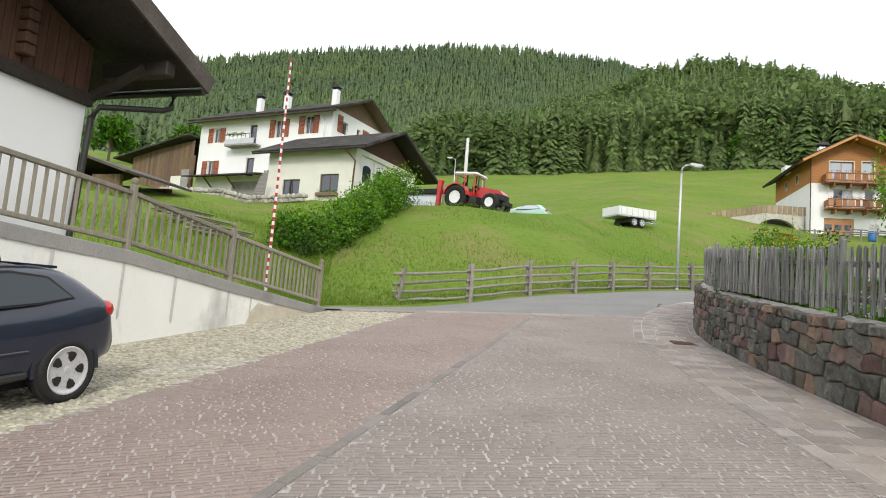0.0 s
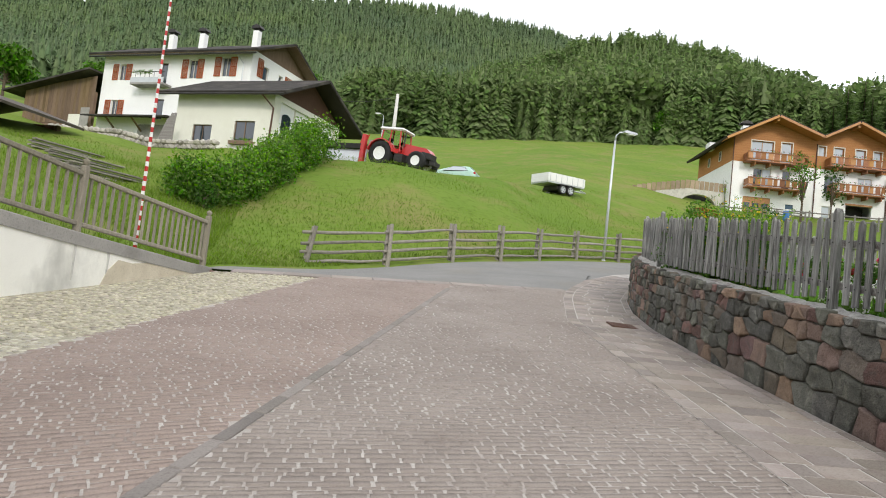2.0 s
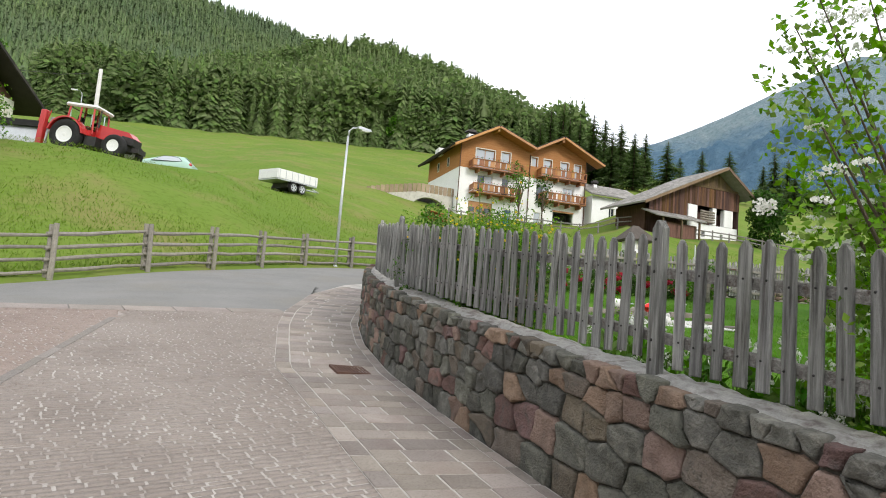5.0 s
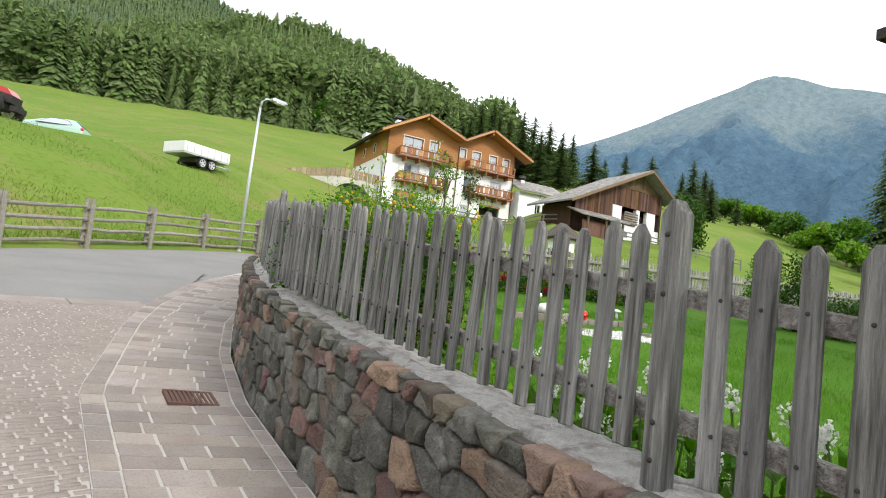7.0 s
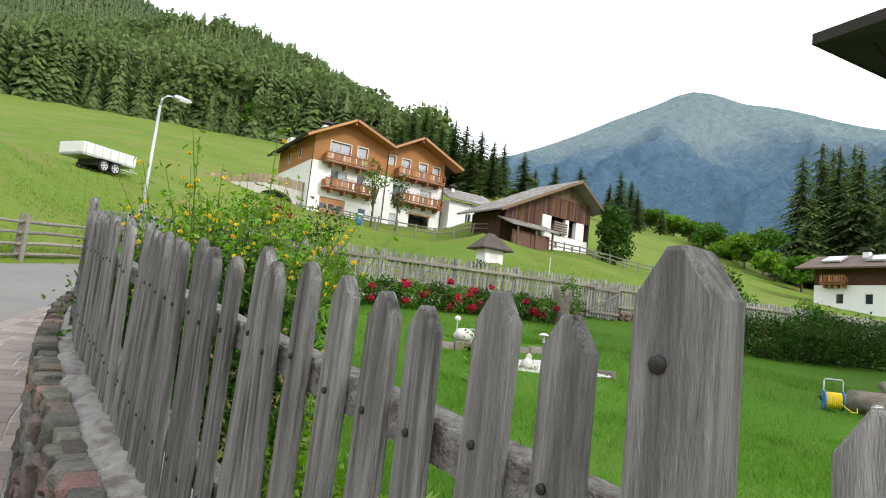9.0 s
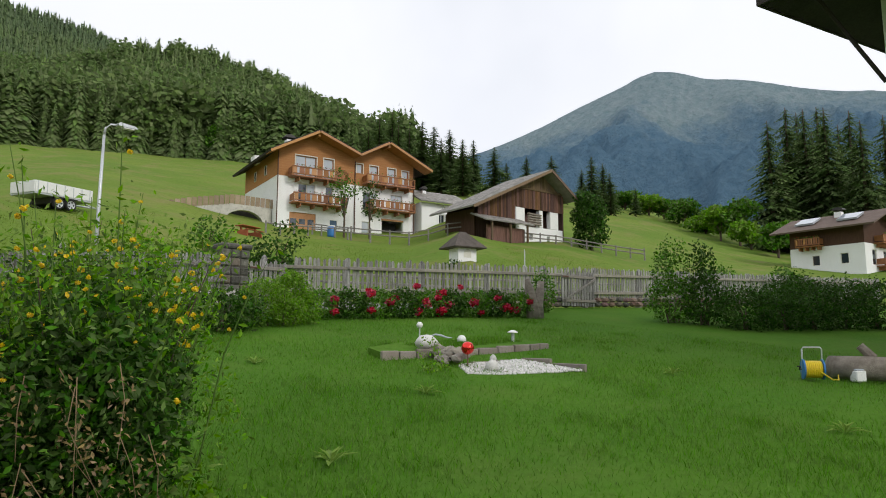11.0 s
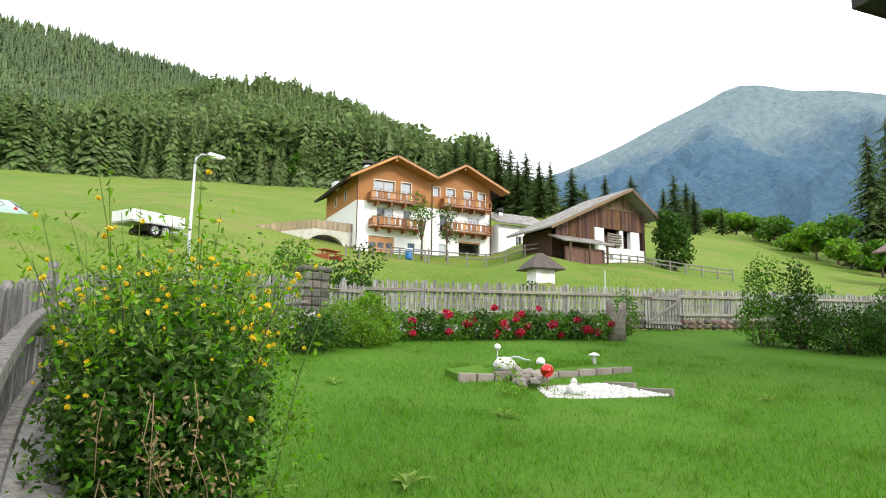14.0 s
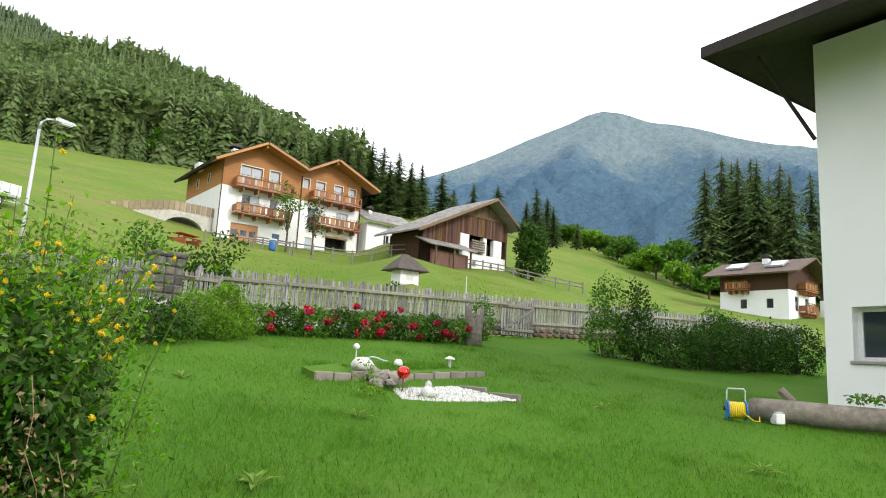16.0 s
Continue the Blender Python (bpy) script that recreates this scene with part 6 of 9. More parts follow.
def blob(center, radii):
    """Random places in the outer shell of an uneven ellipsoid."""
    c, s = np.array(center), np.array(radii)

    def place(q):
        a, u = q[:, 0] * math.tau, q[:, 1] * 2 - 1
        d = np.stack([np.sqrt(1 - u * u) * np.cos(a), np.sqrt(1 - u * u) * np.sin(a), u], -1)
        k = (0.45 + 0.55 * q[:, 2] ** 0.4) * (1 + 0.16 * np.sin(5 * a + 3 * u * 3) + 0.1 * np.sin(11 * a - 7 * u))
        return c + d * s * k[:, None]
    return place


def foliage(clumps, size, seed, aspect=0.55, up=0.0):
    """Leaves of several clumps (center, radii, count) as one set of arrays."""
    vs, fs, off = [], [], 0
    for k, (c, s, n) in enumerate(clumps):
        v, f = leaves(n, blob(c, s), size, seed * 31 + k, aspect, up)
        vs.append(v)
        fs.append(f + off)
        off += len(v)
    return np.concatenate(vs), np.concatenate(fs)


def bush(name, label, category, x, y, z, clumps, size, material, seed, stems=6, height=0.6, group=""):
    t = thing(name, label, category, pose(x, y, z), group)
    r = random.Random(seed)
    v, f = foliage(clumps, size, seed)
    part("foliage", arrays("foliage", v, f, material), None, t)
    for k in range(stems):
        c = clumps[k % len(clumps)][0]
        part("stem", Geo().tube([(c[0] * 0.4 + r.uniform(-0.1, 0.1), c[1] * 0.4 + r.uniform(-0.1, 0.1), -0.1), (c[0] * 0.8, c[1] * 0.8, height * 0.5), (c[0] + r.uniform(-0.2, 0.2), c[1] + r.uniform(-0.2, 0.2), height)], [0.03, 0.022, 0.008], 5), M_BARK, t)
    return t


def leafy_tree(name, label, x, y, z, h, w, seed, material, n=2200, size=0.3):
    t = thing(name, label, "tree", pose(x, y, z))
    r = random.Random(seed)
    part("trunk", Geo().tube([(0, 0, -0.5), (0.05, 0.03, h * 0.3), (0, 0.05, h * 0.75)], [0.045 * w + 0.03, 0.04 * w, 0.01], 7), M_BARK, t)
    cl = []
    for k in range(9):
        a, q = r.uniform(0, 6.28), r.uniform(0.15, 0.75) * w
        zz = h * r.uniform(0.42, 0.92)
        c = (q * math.cos(a) * (1.15 - zz / h * 0.6), q * math.sin(a) * (1.15 - zz / h * 0.6), zz)
        part("limb", Geo().tube([(0, 0, h * 0.28), (c[0] * 0.5, c[1] * 0.5, zz * 0.8), c], [0.03 * w, 0.02 * w, 0.006], 5), M_BARK, t)
        cl.append((c, (w * 0.42, w * 0.42, h * 0.16), n // 9))
    v, f = foliage(cl, size, seed)
    part("crown", arrays("crown", v, f, material), None, t)


for i, (az, rr, h, w) in enumerate(((58.7, 150, 5, 5), (60.6, 148, 5, 5), (63.4, 140, 6, 5), (66.1, 120, 6.5, 4), (67.5, 118, 8, 4.5), (68.3, 112, 5, 4), (70.2, 105, 5, 4), (65.0, 130, 4, 5), (61.8, 150, 4.5, 5))):
    x, y = polar(az, rr)
    leafy_tree("broadleaf_tree", "bushy light green broadleaf tree at the meadow's edge", x, y, gz(x, y) - 0.5, h, w, 60 + i, M_LEAF_LIGHT if i % 2 else M_LEAF, 1800, 0.7)
for i, (az, rr, h, w) in enumerate(((-9, 150, 14, 6), (-14, 165, 12, 6), (24, 186, 10, 5), (-31, 120, 9, 5), (-24, 175, 11, 7), (-36, 150, 10, 6))):
    x, y = polar(az, rr)
    leafy_tree("broadleaf_tree", "rounded broadleaf tree in front of the forest", x, y, gz(x, y) - 0.5, h, w, 80 + i, M_LEAF, 2200, 0.9)
bush("barn_tree", "dense green tree standing beside the old barn", "tree", 57.4, 43.6, gz(57.4, 43.6), [((0, 0, 1.6), (1.6, 1.6, 1.4), 1800), ((-0.3, 0, 3.2), (1.7, 1.6, 1.3), 2000), ((0.5, 0.2, 4.2), (1.2, 1.2, 1.2), 1200), ((-0.9, 0.1, 4.6), (0.9, 0.9, 0.9), 700)], 0.3, M_LEAF_DARK, 91, 6, 3.6)
leafy_tree("fruit_tree", "slender fruit tree before the chalet facade", 38.6, 57.2, gz(38.6, 57.2), 5.8, 2.0, 92, M_LEAF, 420, 0.26)
leafy_tree("fruit_tree", "slender fruit tree before the chalet facade", 41.0, 56.6, gz(41.0, 56.6), 5.0, 1.6, 93, M_LEAF_DARK, 320, 0.26)
leafy_tree("garden_tree", "crooked small tree leaning over the garden gate", 14.0, 24.4, gz(14.0, 24.4), 2.9, 1.3, 94, M_LEAF_DARK, 1700, 0.13)
leafy_tree("garden_tree", "bushy shrub tree beyond the garden gate", 12.4, 25.6, gz(12.4, 25.6), 2.7, 1.3, 95, M_LEAF, 1700, 0.14)

# hedge climbing the bank to the garage
hedge = thing("hedge", "overgrown green deciduous hedge climbing the grassy bank", "hedge")
cl, r = [], random.Random(4)
for k in range(26):
    u = k / 25
    x, y = -6.2 + 3.2 * u + r.uniform(-0.5, 0.5), 27.2 + 12.3 * u
    z = gz(x, y)
    cl.append(((x, y, z + 0.75 + 0.25 * u), (0.95 + r.uniform(-0.2, 0.3), 0.9, 0.85 + 0.55 * u * r.uniform(0.6, 1.1)), 900))
v, f = foliage(cl, 0.17, 12)
part("foliage", arrays("foliage", v, f, M_LEAF), None, hedge)
v, f = foliage([((c[0] + 0.1, c[1] - 0.2, c[2] + 0.3), [q * 1.05 for q in w], 190) for c, w, n in cl], 0.15, 13)
part("young_foliage", arrays("young_foliage", v, f, M_LEAF_LIGHT), None, hedge, "lighter ragged new growth")
for k in range(0, 26, 2):
    c = cl[k][0]
    part("stem", Geo().tube([(c[0], c[1], c[2] - 1.4), (c[0] + 0.1, c[1], c[2] + 0.3)], [0.05, 0.02], 5), M_BARK, hedge)
bush("dark_shrub", "dark reddish shrub at the foot of the hedge", "shrub", -5.6, 26.8, gz(-5.6, 26.8), [((0, 0, 0.5), (0.5, 0.5, 0.6), 700)], 0.12, M_LEAF_DARK, 14)

# yellow-flowering bush against the picket fence
kerria = thing("flowering_bush", "tall arching bush with yellow pompom flowers and dry sprigs", "bush")
KC = [((5.56, 10.5, 2.62), (0.4, 0.48, 0.6), 2600), ((5.6, 10.95, 2.65), (0.52, 0.55, 0.72), 4200), ((5.85, 11.6, 2.8), (0.6, 0.6, 0.72), 4200), ((5.75, 12.4, 2.9), (0.6, 0.6, 0.7), 2600)]


def blob_fill(center, radii):
    """Random places all through an uneven ellipsoid."""
    shell, c = blob(center, radii), np.array(center)

    def place(q):
        return c + (shell(q) - c) * (0.35 + 0.65 * np.roll(q[:, :1], 7, axis=0) ** 0.5)
    return place


# Inner leaves use the dark leaf colour to paint the bush's inner shade.
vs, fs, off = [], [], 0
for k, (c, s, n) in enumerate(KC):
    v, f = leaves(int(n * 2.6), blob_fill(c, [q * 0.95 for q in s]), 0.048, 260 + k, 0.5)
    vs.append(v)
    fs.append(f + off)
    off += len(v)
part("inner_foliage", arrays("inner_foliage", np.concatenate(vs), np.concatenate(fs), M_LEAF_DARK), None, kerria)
v, f = foliage([(c, [q * 1.04 for q in s], int(n * 0.5)) for c, s, n in KC], 0.042, 21, 0.45)
part("foliage", arrays("foliage", v, f, M_LEAF), None, kerria)
v, f = foliage([((5.5, 10.75, 3.15), (0.42, 0.55, 0.3), 900), ((5.85, 11.3, 3.3), (0.5, 0.6, 0.35), 1500), ((6.2, 11.6, 3.1), (0.35, 0.5, 0.4), 900), ((6.15, 11.0, 2.55), (0.3, 0.35, 0.5), 500)], 0.04, 22, 0.4)
part("young_foliage", arrays("young_foliage", v, f, M_LEAF_LIGHT), None, kerria, "fresh light green shoots")
v, f = foliage([((5.5, 10.3, 2.05), (0.55, 0.6, 0.3), 900), ((5.85, 10.75, 2.1), (0.5, 0.6, 0.28), 900), ((6.1, 10.15, 1.92), (0.5, 0.4, 0.16), 700)], 0.062, 24, 0.55, 0.5)
part("low_foliage", arrays("low_foliage", v, f, M_LEAF_LIGHT), None, kerria)
r = random.Random(6)
FLOWER = foliage([((0, 0, 0), (0.02, 0.02, 0.016), 40)], 0.024, 33, 0.8)
flower_me = arrays("flower", *FLOWER, M_YELLOW)
TIPS = [(5.23, 10.82, 3.85), (5.29, 10.86, 3.78), (5.65, 10.68, 4.0), (5.04, 10.89, 3.6), (4.97, 10.95, 3.48), (5.43, 10.83, 3.68), (5.78, 10.74, 3.68), (5.93, 10.74, 3.42), (6.2, 10.64, 3.55), (6.08, 10.72, 3.34), (5.57, 10.8, 3.64), (5.15, 10.88, 3.6)]
for k in range(64):
    if k < len(TIPS):
        tip = Vector(TIPS[k])
    else:
        c = KC[k % 4][0]
        a, out = r.uniform(0, 6.28), r.uniform(0.15, 0.75)
        tip = Vector((max(5.0, c[0] + 0.12 + out * math.cos(a)), c[1] + out * math.sin(a), c[2] + r.uniform(0.55, 0.95)))
    foot = Vector((5.6 + 0.35 * (tip.x - 5.5) + r.uniform(-0.12, 0.12), tip.y * 0.5 + 5.55 + r.uniform(-0.15, 0.15), 1.8))
    bend = foot.lerp(tip, 0.55) + Vector((0, 0, 0.22))
    pts = [foot, foot.lerp(bend, 0.5) + Vector((r.uniform(-0.04, 0.04), r.uniform(-0.04, 0.04), 0.06)), bend, bend.lerp(tip, 0.55) + Vector((0, 0, 0.05)), tip]
    s = part("stem", Geo().tube(pts, [0.006, 0.005, 0.004, 0.003, 0.0015], 5), M_BARK if k % 9 == 8 else M_LEAF, kerria)
    run, n = tip - pts[1], 44 if k < len(TIPS) else 30
    v, f = leaves(n, lambda w: np.array([tuple(pts[1].lerp(bend, u / 0.5) if u < 0.5 else bend.lerp(tip, (u - 0.5) / 0.5)) for u in w[:, 0]]) + (w[:, [1, 2, 0]] - 0.5) * [0.1, 0.1, 0.05], 0.045, 200 + k, 0.4)
    part("shoot_leaves", arrays("shoot_leaves", v, f, M_LEAF_LIGHT), None, s)
    for q in range(3 if k < len(TIPS) else 2):
        p = bend.lerp(tip, r.uniform(0.1, 0.95)) + Vector((r.uniform(-0.03, 0.03), r.uniform(-0.03, 0.03), 0.02))
        part("flower", flower_me, None, s, at=pose(*p, r.uniform(-30, 30), 0, k * 40) @ Matrix.Scale(r.uniform(0.4, 0.7), 4))
for k in range(48):
    c, s, _ = KC[r.randrange(len(KC))]
    a, u = r.uniform(0, 6.28), r.uniform(0.2, 1.0)
    e = math.sqrt(max(0.0, 1 - u * u))
    p = (c[0] + s[0] * e * math.cos(a) * 1.04, c[1] + s[1] * e * math.sin(a) * 1.04, c[2] + s[2] * u * 1.05)
    part("flower", flower_me, None, kerria, "yellow pompom flower" if k == 0 else "", at=pose(*p, 0, 0, k * 40) @ Matrix.Scale(r.uniform(0.35, 0.62), 4))
for k in range(10):
    x, y, z = 5.25 + r.uniform(-0.05, 0.4), 10.0 + r.uniform(-0.12, 0.35), r.uniform(2.55, 3.0)
    pts = [(x, y, z), (x + r.uniform(-0.05, 0.08), y - 0.05, z - 0.12), (x + r.uniform(-0.05, 0.1), y - 0.08, z - r.uniform(0.25, 0.5))]
    sp = part("dry_sprig", Geo().tube(pts, [0.002, 0.0016, 0.001], 4), M_DRY, kerria, "withered hanging sprig" if k == 0 else "")
    v, f = leaves(34, lambda w: np.array(pts[0]) + (np.array(pts[2]) - np.array(pts[0])) * w[:, :1] + (w[:, [1, 2, 0]] - 0.5) * [0.11, 0.08, 0.06], 0.026, 520 + k, 0.45)
    part("dry_leaves", arrays("dry_leaves", v, f, M_DRY), None, sp)

# snowball-like shrub with white flower clusters behind the pickets
vib = thing("white_flowering_shrub", "tall loose shrub with flat white flower clusters", "shrub")
r = random.Random(11)
vcl = []
SHOOTS = [(4.62, 6.82, 3.95), (4.72, 6.75, 4.1), (4.88, 6.6, 4.15), (5.0, 6.45, 4.1), (4.66, 6.8, 3.6), (4.8, 6.7, 3.75)]
for k in range(34):
    a, out = r.uniform(0, 6.28), r.uniform(0.15, 0.7)
    top = r.uniform(3.1, 4.4) if k % 2 else r.uniform(2.6, 3.5)
    p = (5.05 + out * math.cos(a), 6.55 + out * math.sin(a), top)
    if p[0] < 4.5 or (p[0] < 4.85 and top < 3.2) or p[1] > 7.0 or math.hypot(p[0] - 4.6, p[1] - 7.45) < 0.6:
        continue
    part("stem", Geo().tube([(5.2 + r.uniform(-0.15, 0.15), 6.3 + r.uniform(-0.15, 0.15), 1.6), ((5.2 + p[0]) / 2, (6.3 + p[1]) / 2, 1.0 + top / 2), p], [0.018, 0.012, 0.004], 6), M_BARK, vib)
    vcl.append(((p[0], p[1], top - 0.3), (0.22, 0.22, 0.4), 120))
for k, p in enumerate(SHOOTS):
    part("stem", Geo().tube([(5.15 + 0.03 * k, 6.3, 1.6), ((5.15 + p[0]) / 2 + 0.08, (6.3 + p[1]) / 2, 1.1 + p[2] / 2), p], [0.014, 0.009, 0.003], 6), M_BARK, vib)
    vcl.append(((p[0], p[1], p[2] - 0.22), (0.17, 0.17, 0.3), 90))
vcl.append(((5.2, 6.4, 2.5), (0.6, 0.5, 0.75), 2600))
v, f = foliage([(c, s, int(n * 1.2)) for c, s, n in vcl], 0.05, 25, 0.62)
part("foliage", arrays("foliage", v, f, M_LEAF_LIGHT), None, vib)
cluster = arrays("blossom", *foliage([((0, 0, 0), (0.05, 0.05, 0.013), 44)], 0.022, 35, 0.8), M_PETAL_WHITE)
for k in range(70):
    c, s, _ = vcl[r.randrange(len(vcl))]
    a = r.uniform(0, 6.28)
    part("blossom", cluster, None, vib, at=pose(c[0] + s[0] * math.cos(a), c[1] + s[1] * math.sin(a), c[2] + s[2] * r.uniform(-0.5, 0.6), r.uniform(-20, 20), r.uniform(-20, 20), k * 30))

# white bell flowers along the inside of the fence
for k, (x, y) in enumerate(((5.05, 5.2), (5.1, 5.9), (5.2, 6.5), (5.3, 7.1), (5.28, 7.65), (5.3, 8.2), (5.45, 8.75), (5.6, 6.8), (5.65, 7.4), (5.05, 4.5))):
    z = lawn_z(x, y)
    t = thing("white_campanula", "leafy border plant with white bell flowers", "flower", pose(x, y, z) @ Matrix.Scale(1.35, 4), "white flowers inside the fence")
    v, f = foliage([((0, 0, 0.22), (0.24, 0.3, 0.24), 380)], 0.085, 300 + k, 0.45, 0.6)
    part("foliage", arrays("foliage", v, f, M_LEAF), None, t)
    for q in range(13):
        fx, fy, fz = r.uniform(-0.24, 0.24), r.uniform(-0.28, 0.28), r.uniform(0.25, 0.6)
        part("stalk", Geo().tube([(fx * 0.5, fy * 0.5, 0), (fx, fy, fz)], 0.004, 4), M_LEAF, t)
        part("flower", cluster, None, t, at=pose(fx, fy, fz, 80, 0, q * 50) @ Matrix.Scale(0.75, 4))

# clipped and wild garden shrubs
bush("boxwood", "rounded light green clipped shrub beside the lawn", "shrub", 11.3, 19.5, lawn_z(11.3, 19.5), [((0.42, 0.15, 0.66), (0.42, 0.42, 0.46), 4800), ((-0.32, -0.1, 0.46), (0.5, 0.45, 0.46), 4800), ((0.75, 0.1, 0.36), (0.34, 0.35, 0.36), 2400), ((0.1, -0.3, 0.3), (0.4, 0.35, 0.3), 2200), ((0.5, 0.2, 0.98), (0.22, 0.22, 0.16), 800)], 0.05, M_LEAF_LIGHT, 41)
bush("dark_shrub", "dark green spreading shrub beside the gate", "shrub", 9.9, 19.0, lawn_z(9.9, 19.0), [((0.1, 0, 0.36), (0.7, 0.7, 0.42), 2600), ((-0.9, 0.3, 0.4), (0.7, 0.7, 0.5), 1800)], 0.08, M_LEAF_DARK, 42)
bush("yellow_green_shrub", "wispy yellow-green shrub behind the border", "shrub", 9.0, 20.3, lawn_z(9.0, 20.3), [((0, 0, 0.9), (0.4, 0.4, 0.9), 900)], 0.08, M_LEAF_LIGHT, 43)
bush("border_shrub", "loose feathery green shrub in front of the picket fence", "shrub", 21.7, 16.5, lawn_z(21.7, 16.5), [((0, 0, 0.6), (0.85, 0.7, 0.6), 1500), ((0.35, 0, 1.5), (0.3, 0.3, 0.8), 420), ((-0.4, 0.1, 1.3), (0.32, 0.3, 0.7), 420), ((0.0, 0.2, 1.8), (0.2, 0.2, 0.6), 160)], 0.1, M_LEAF, 44)
bush("border_shrub", "upright dark shrub in front of the picket fence", "shrub", 21.9, 15.75, lawn_z(21.9, 15.75), [((0, 0, 0.7), (0.6, 0.55, 0.7), 1500), ((0.2, 0, 1.5), (0.26, 0.26, 0.7), 350), ((-0.25, 0, 1.7), (0.22, 0.22, 0.6), 260)], 0.1, M_LEAF_DARK, 45)
for k, (x, y, s) in enumerate(((21.9, 14.7, 0.74), (23.1, 14.2, 0.78), (24.3, 13.9, 0.86), (25.4, 13.4, 0.92), (26.5, 12.95, 0.92), (24.9, 14.6, 1.0))):
    bush("hedge_shrub", "dense dark green hedge shrub along the garden edge", "shrub", x, y, lawn_z(x, y), [((0, 0, 0.7 * s), (0.86, 0.8, 0.8 * s), 3400)], 0.085, M_LEAF_DARK, 46 + k, group="hedge shrubs by the fence")
bush("vine_post", "green creeper growing on the fence", "shrub", 20.3, 19.9, lawn_z(20.3, 19.9), [((0, 0, 0.6), (0.38, 0.35, 0.7), 900)], 0.09, M_LEAF, 51)
for k, (x, y) in enumerate(((33.0, 20.5), (36.5, 19.0))):
    bush("roadside_bush", "small bush beyond the garden fence", "shrub", x, y, gz(x, y), [((0, 0, 1.2), (0.9, 0.9, 1.0), 1400)], 0.14, M_LEAF, 53 + k)

# peony border
r = random.Random(8)
bloom = arrays("bloom", *foliage([((0, 0, 0), (0.085, 0.085, 0.07), 70)], 0.075, 37, 0.9), M_CRIMSON)
for k in range(9):
    u = k / 8
    x, y = 12.9 + 5.5 * u, 20.4 - 1.15 * u + r.uniform(-0.1, 0.1)
    t = thing("peony", "bushy peony with crimson double blooms", "flower", pose(x, y, lawn_z(x, y)), "peonies along the fence")
    v, f = foliage([((0, 0, 0.32), (0.46, 0.42, 0.38), 1100)], 0.1, 400 + k, 0.45, 0.3)
    part("foliage", arrays("foliage", v, f, M_LEAF_DARK if k % 2 else M_LEAF), None, t)
    for q in range((2, 1, 3, 2, 5, 5, 3, 2, 3)[k]):
        a = r.uniform(2.9, 5.3)
        p = (0.44 * math.cos(a) * r.uniform(0.5, 1.1), 0.44 * math.sin(a) * r.uniform(0.6, 1.1), r.uniform(0.1, 0.85))
        part("bloom", bloom, None, t, at=pose(*p, 0, 0, q * 60) @ Matrix.Scale(r.uniform(0.8, 1.3), 4))


# grass
def blades(n, xy, z, h0, h1, w, seed, lean=0.5):
    r = np.random.default_rng(seed)
    p = xy(r, n)
    a = r.uniform(0, math.tau, len(p))
    h = r.uniform(h0, h1, len(p))
    zz = z(p[:, 0], p[:, 1])
    base = np.stack([p[:, 0], p[:, 1], zz], -1)
    s = np.stack([np.cos(a), np.sin(a), 0 * a], -1) * (w * r.uniform(0.7, 1.4, len(p)))[:, None]
    b = r.uniform(0, math.tau, len(p))
    tip = np.stack([np.cos(b) * h * lean, np.sin(b) * h * lean, h], -1) * r.uniform(0.6, 1.1, len(p))[:, None]
    mid = tip * [0.35, 0.35, 0.6]
    v = np.stack([base - s, base + s, base + mid + s * 0.7, base + mid - s * 0.7, base + tip], 1).reshape(-1, 3)
    k = np.arange(len(p))[:, None] * 5
    return v, np.concatenate([k + [0, 1, 2], k + [0, 2, 3], k + [3, 2, 4]])


def lawn_spots(x0, x1, y0, y1, bias):
    def xy(r, n):
        u = r.random(n) ** bias
        d = 1.6 + 17 * u
        a = np.radians(r.uniform(-8, 92, n))
        p = np.stack([4.75 + d * np.sin(a), 7.4 + d * np.cos(a)], -1)
        return p[(p[:, 0] > line_x(WALL_LINE, p[:, 1]) + 0.5) & (p[:, 1] < line_y(BACK_LINE, p[:, 0]) - 0.5) & (p[:, 0] < 18.9)]
    return xy


lawn_zz = lambda x, y: road_z(x, y) + 0.39
tagged(new("lawn_grass", arrays("lawn_grass", *blades(220000, lawn_spots(4, 20, 4, 22, 1.15), lawn_zz, 0.02, 0.06, 0.0026, 71, 0.9), M_BLADE)), "short mown lawn grass blades", "grass", kind="stuff")


tagged(new("lawn_grass", arrays("lawn_grass", *blades(70000, lawn_spots(4, 20, 4, 22, 1.3), lawn_zz, 0.045, 0.1, 0.0034, 77, 0.55), M_BLADE_DEEP)), "longer deep green blades standing in the lawn", "grass", kind="stuff")


def clump_spots(r, n):
    c = np.stack([4.9 + 13 * r.random(90), 8 + 11 * r.random(90)], -1)
    p = c[r.integers(90, size=n)] + r.normal(size=(n, 2)) * 0.12
    return p[(p[:, 0] > line_x(WALL_LINE, p[:, 1]) + 0.5) & (p[:, 1] < line_y(BACK_LINE, p[:, 0]) - 0.5)]


tagged(new("lawn_tufts", arrays("lawn_tufts", *blades(9000, clump_spots, lawn_zz, 0.05, 0.12, 0.004, 72, 0.8), M_BLADE)), "scattered longer tufts in the lawn", "grass", kind="stuff")


def wall_foot(r, n):
    s = r.uniform(5, 22, n)
    q = np.array([wall_at(t, o)[:2] for t, o in zip(s, r.uniform(0.44, 1.0, n))])
    return q


tagged(new("border_grass", arrays("border_grass", *blades(6000, wall_foot, lawn_zz, 0.1, 0.3, 0.006, 73), M_BLADE)), "longer grass along the garden wall", "grass", kind="stuff")


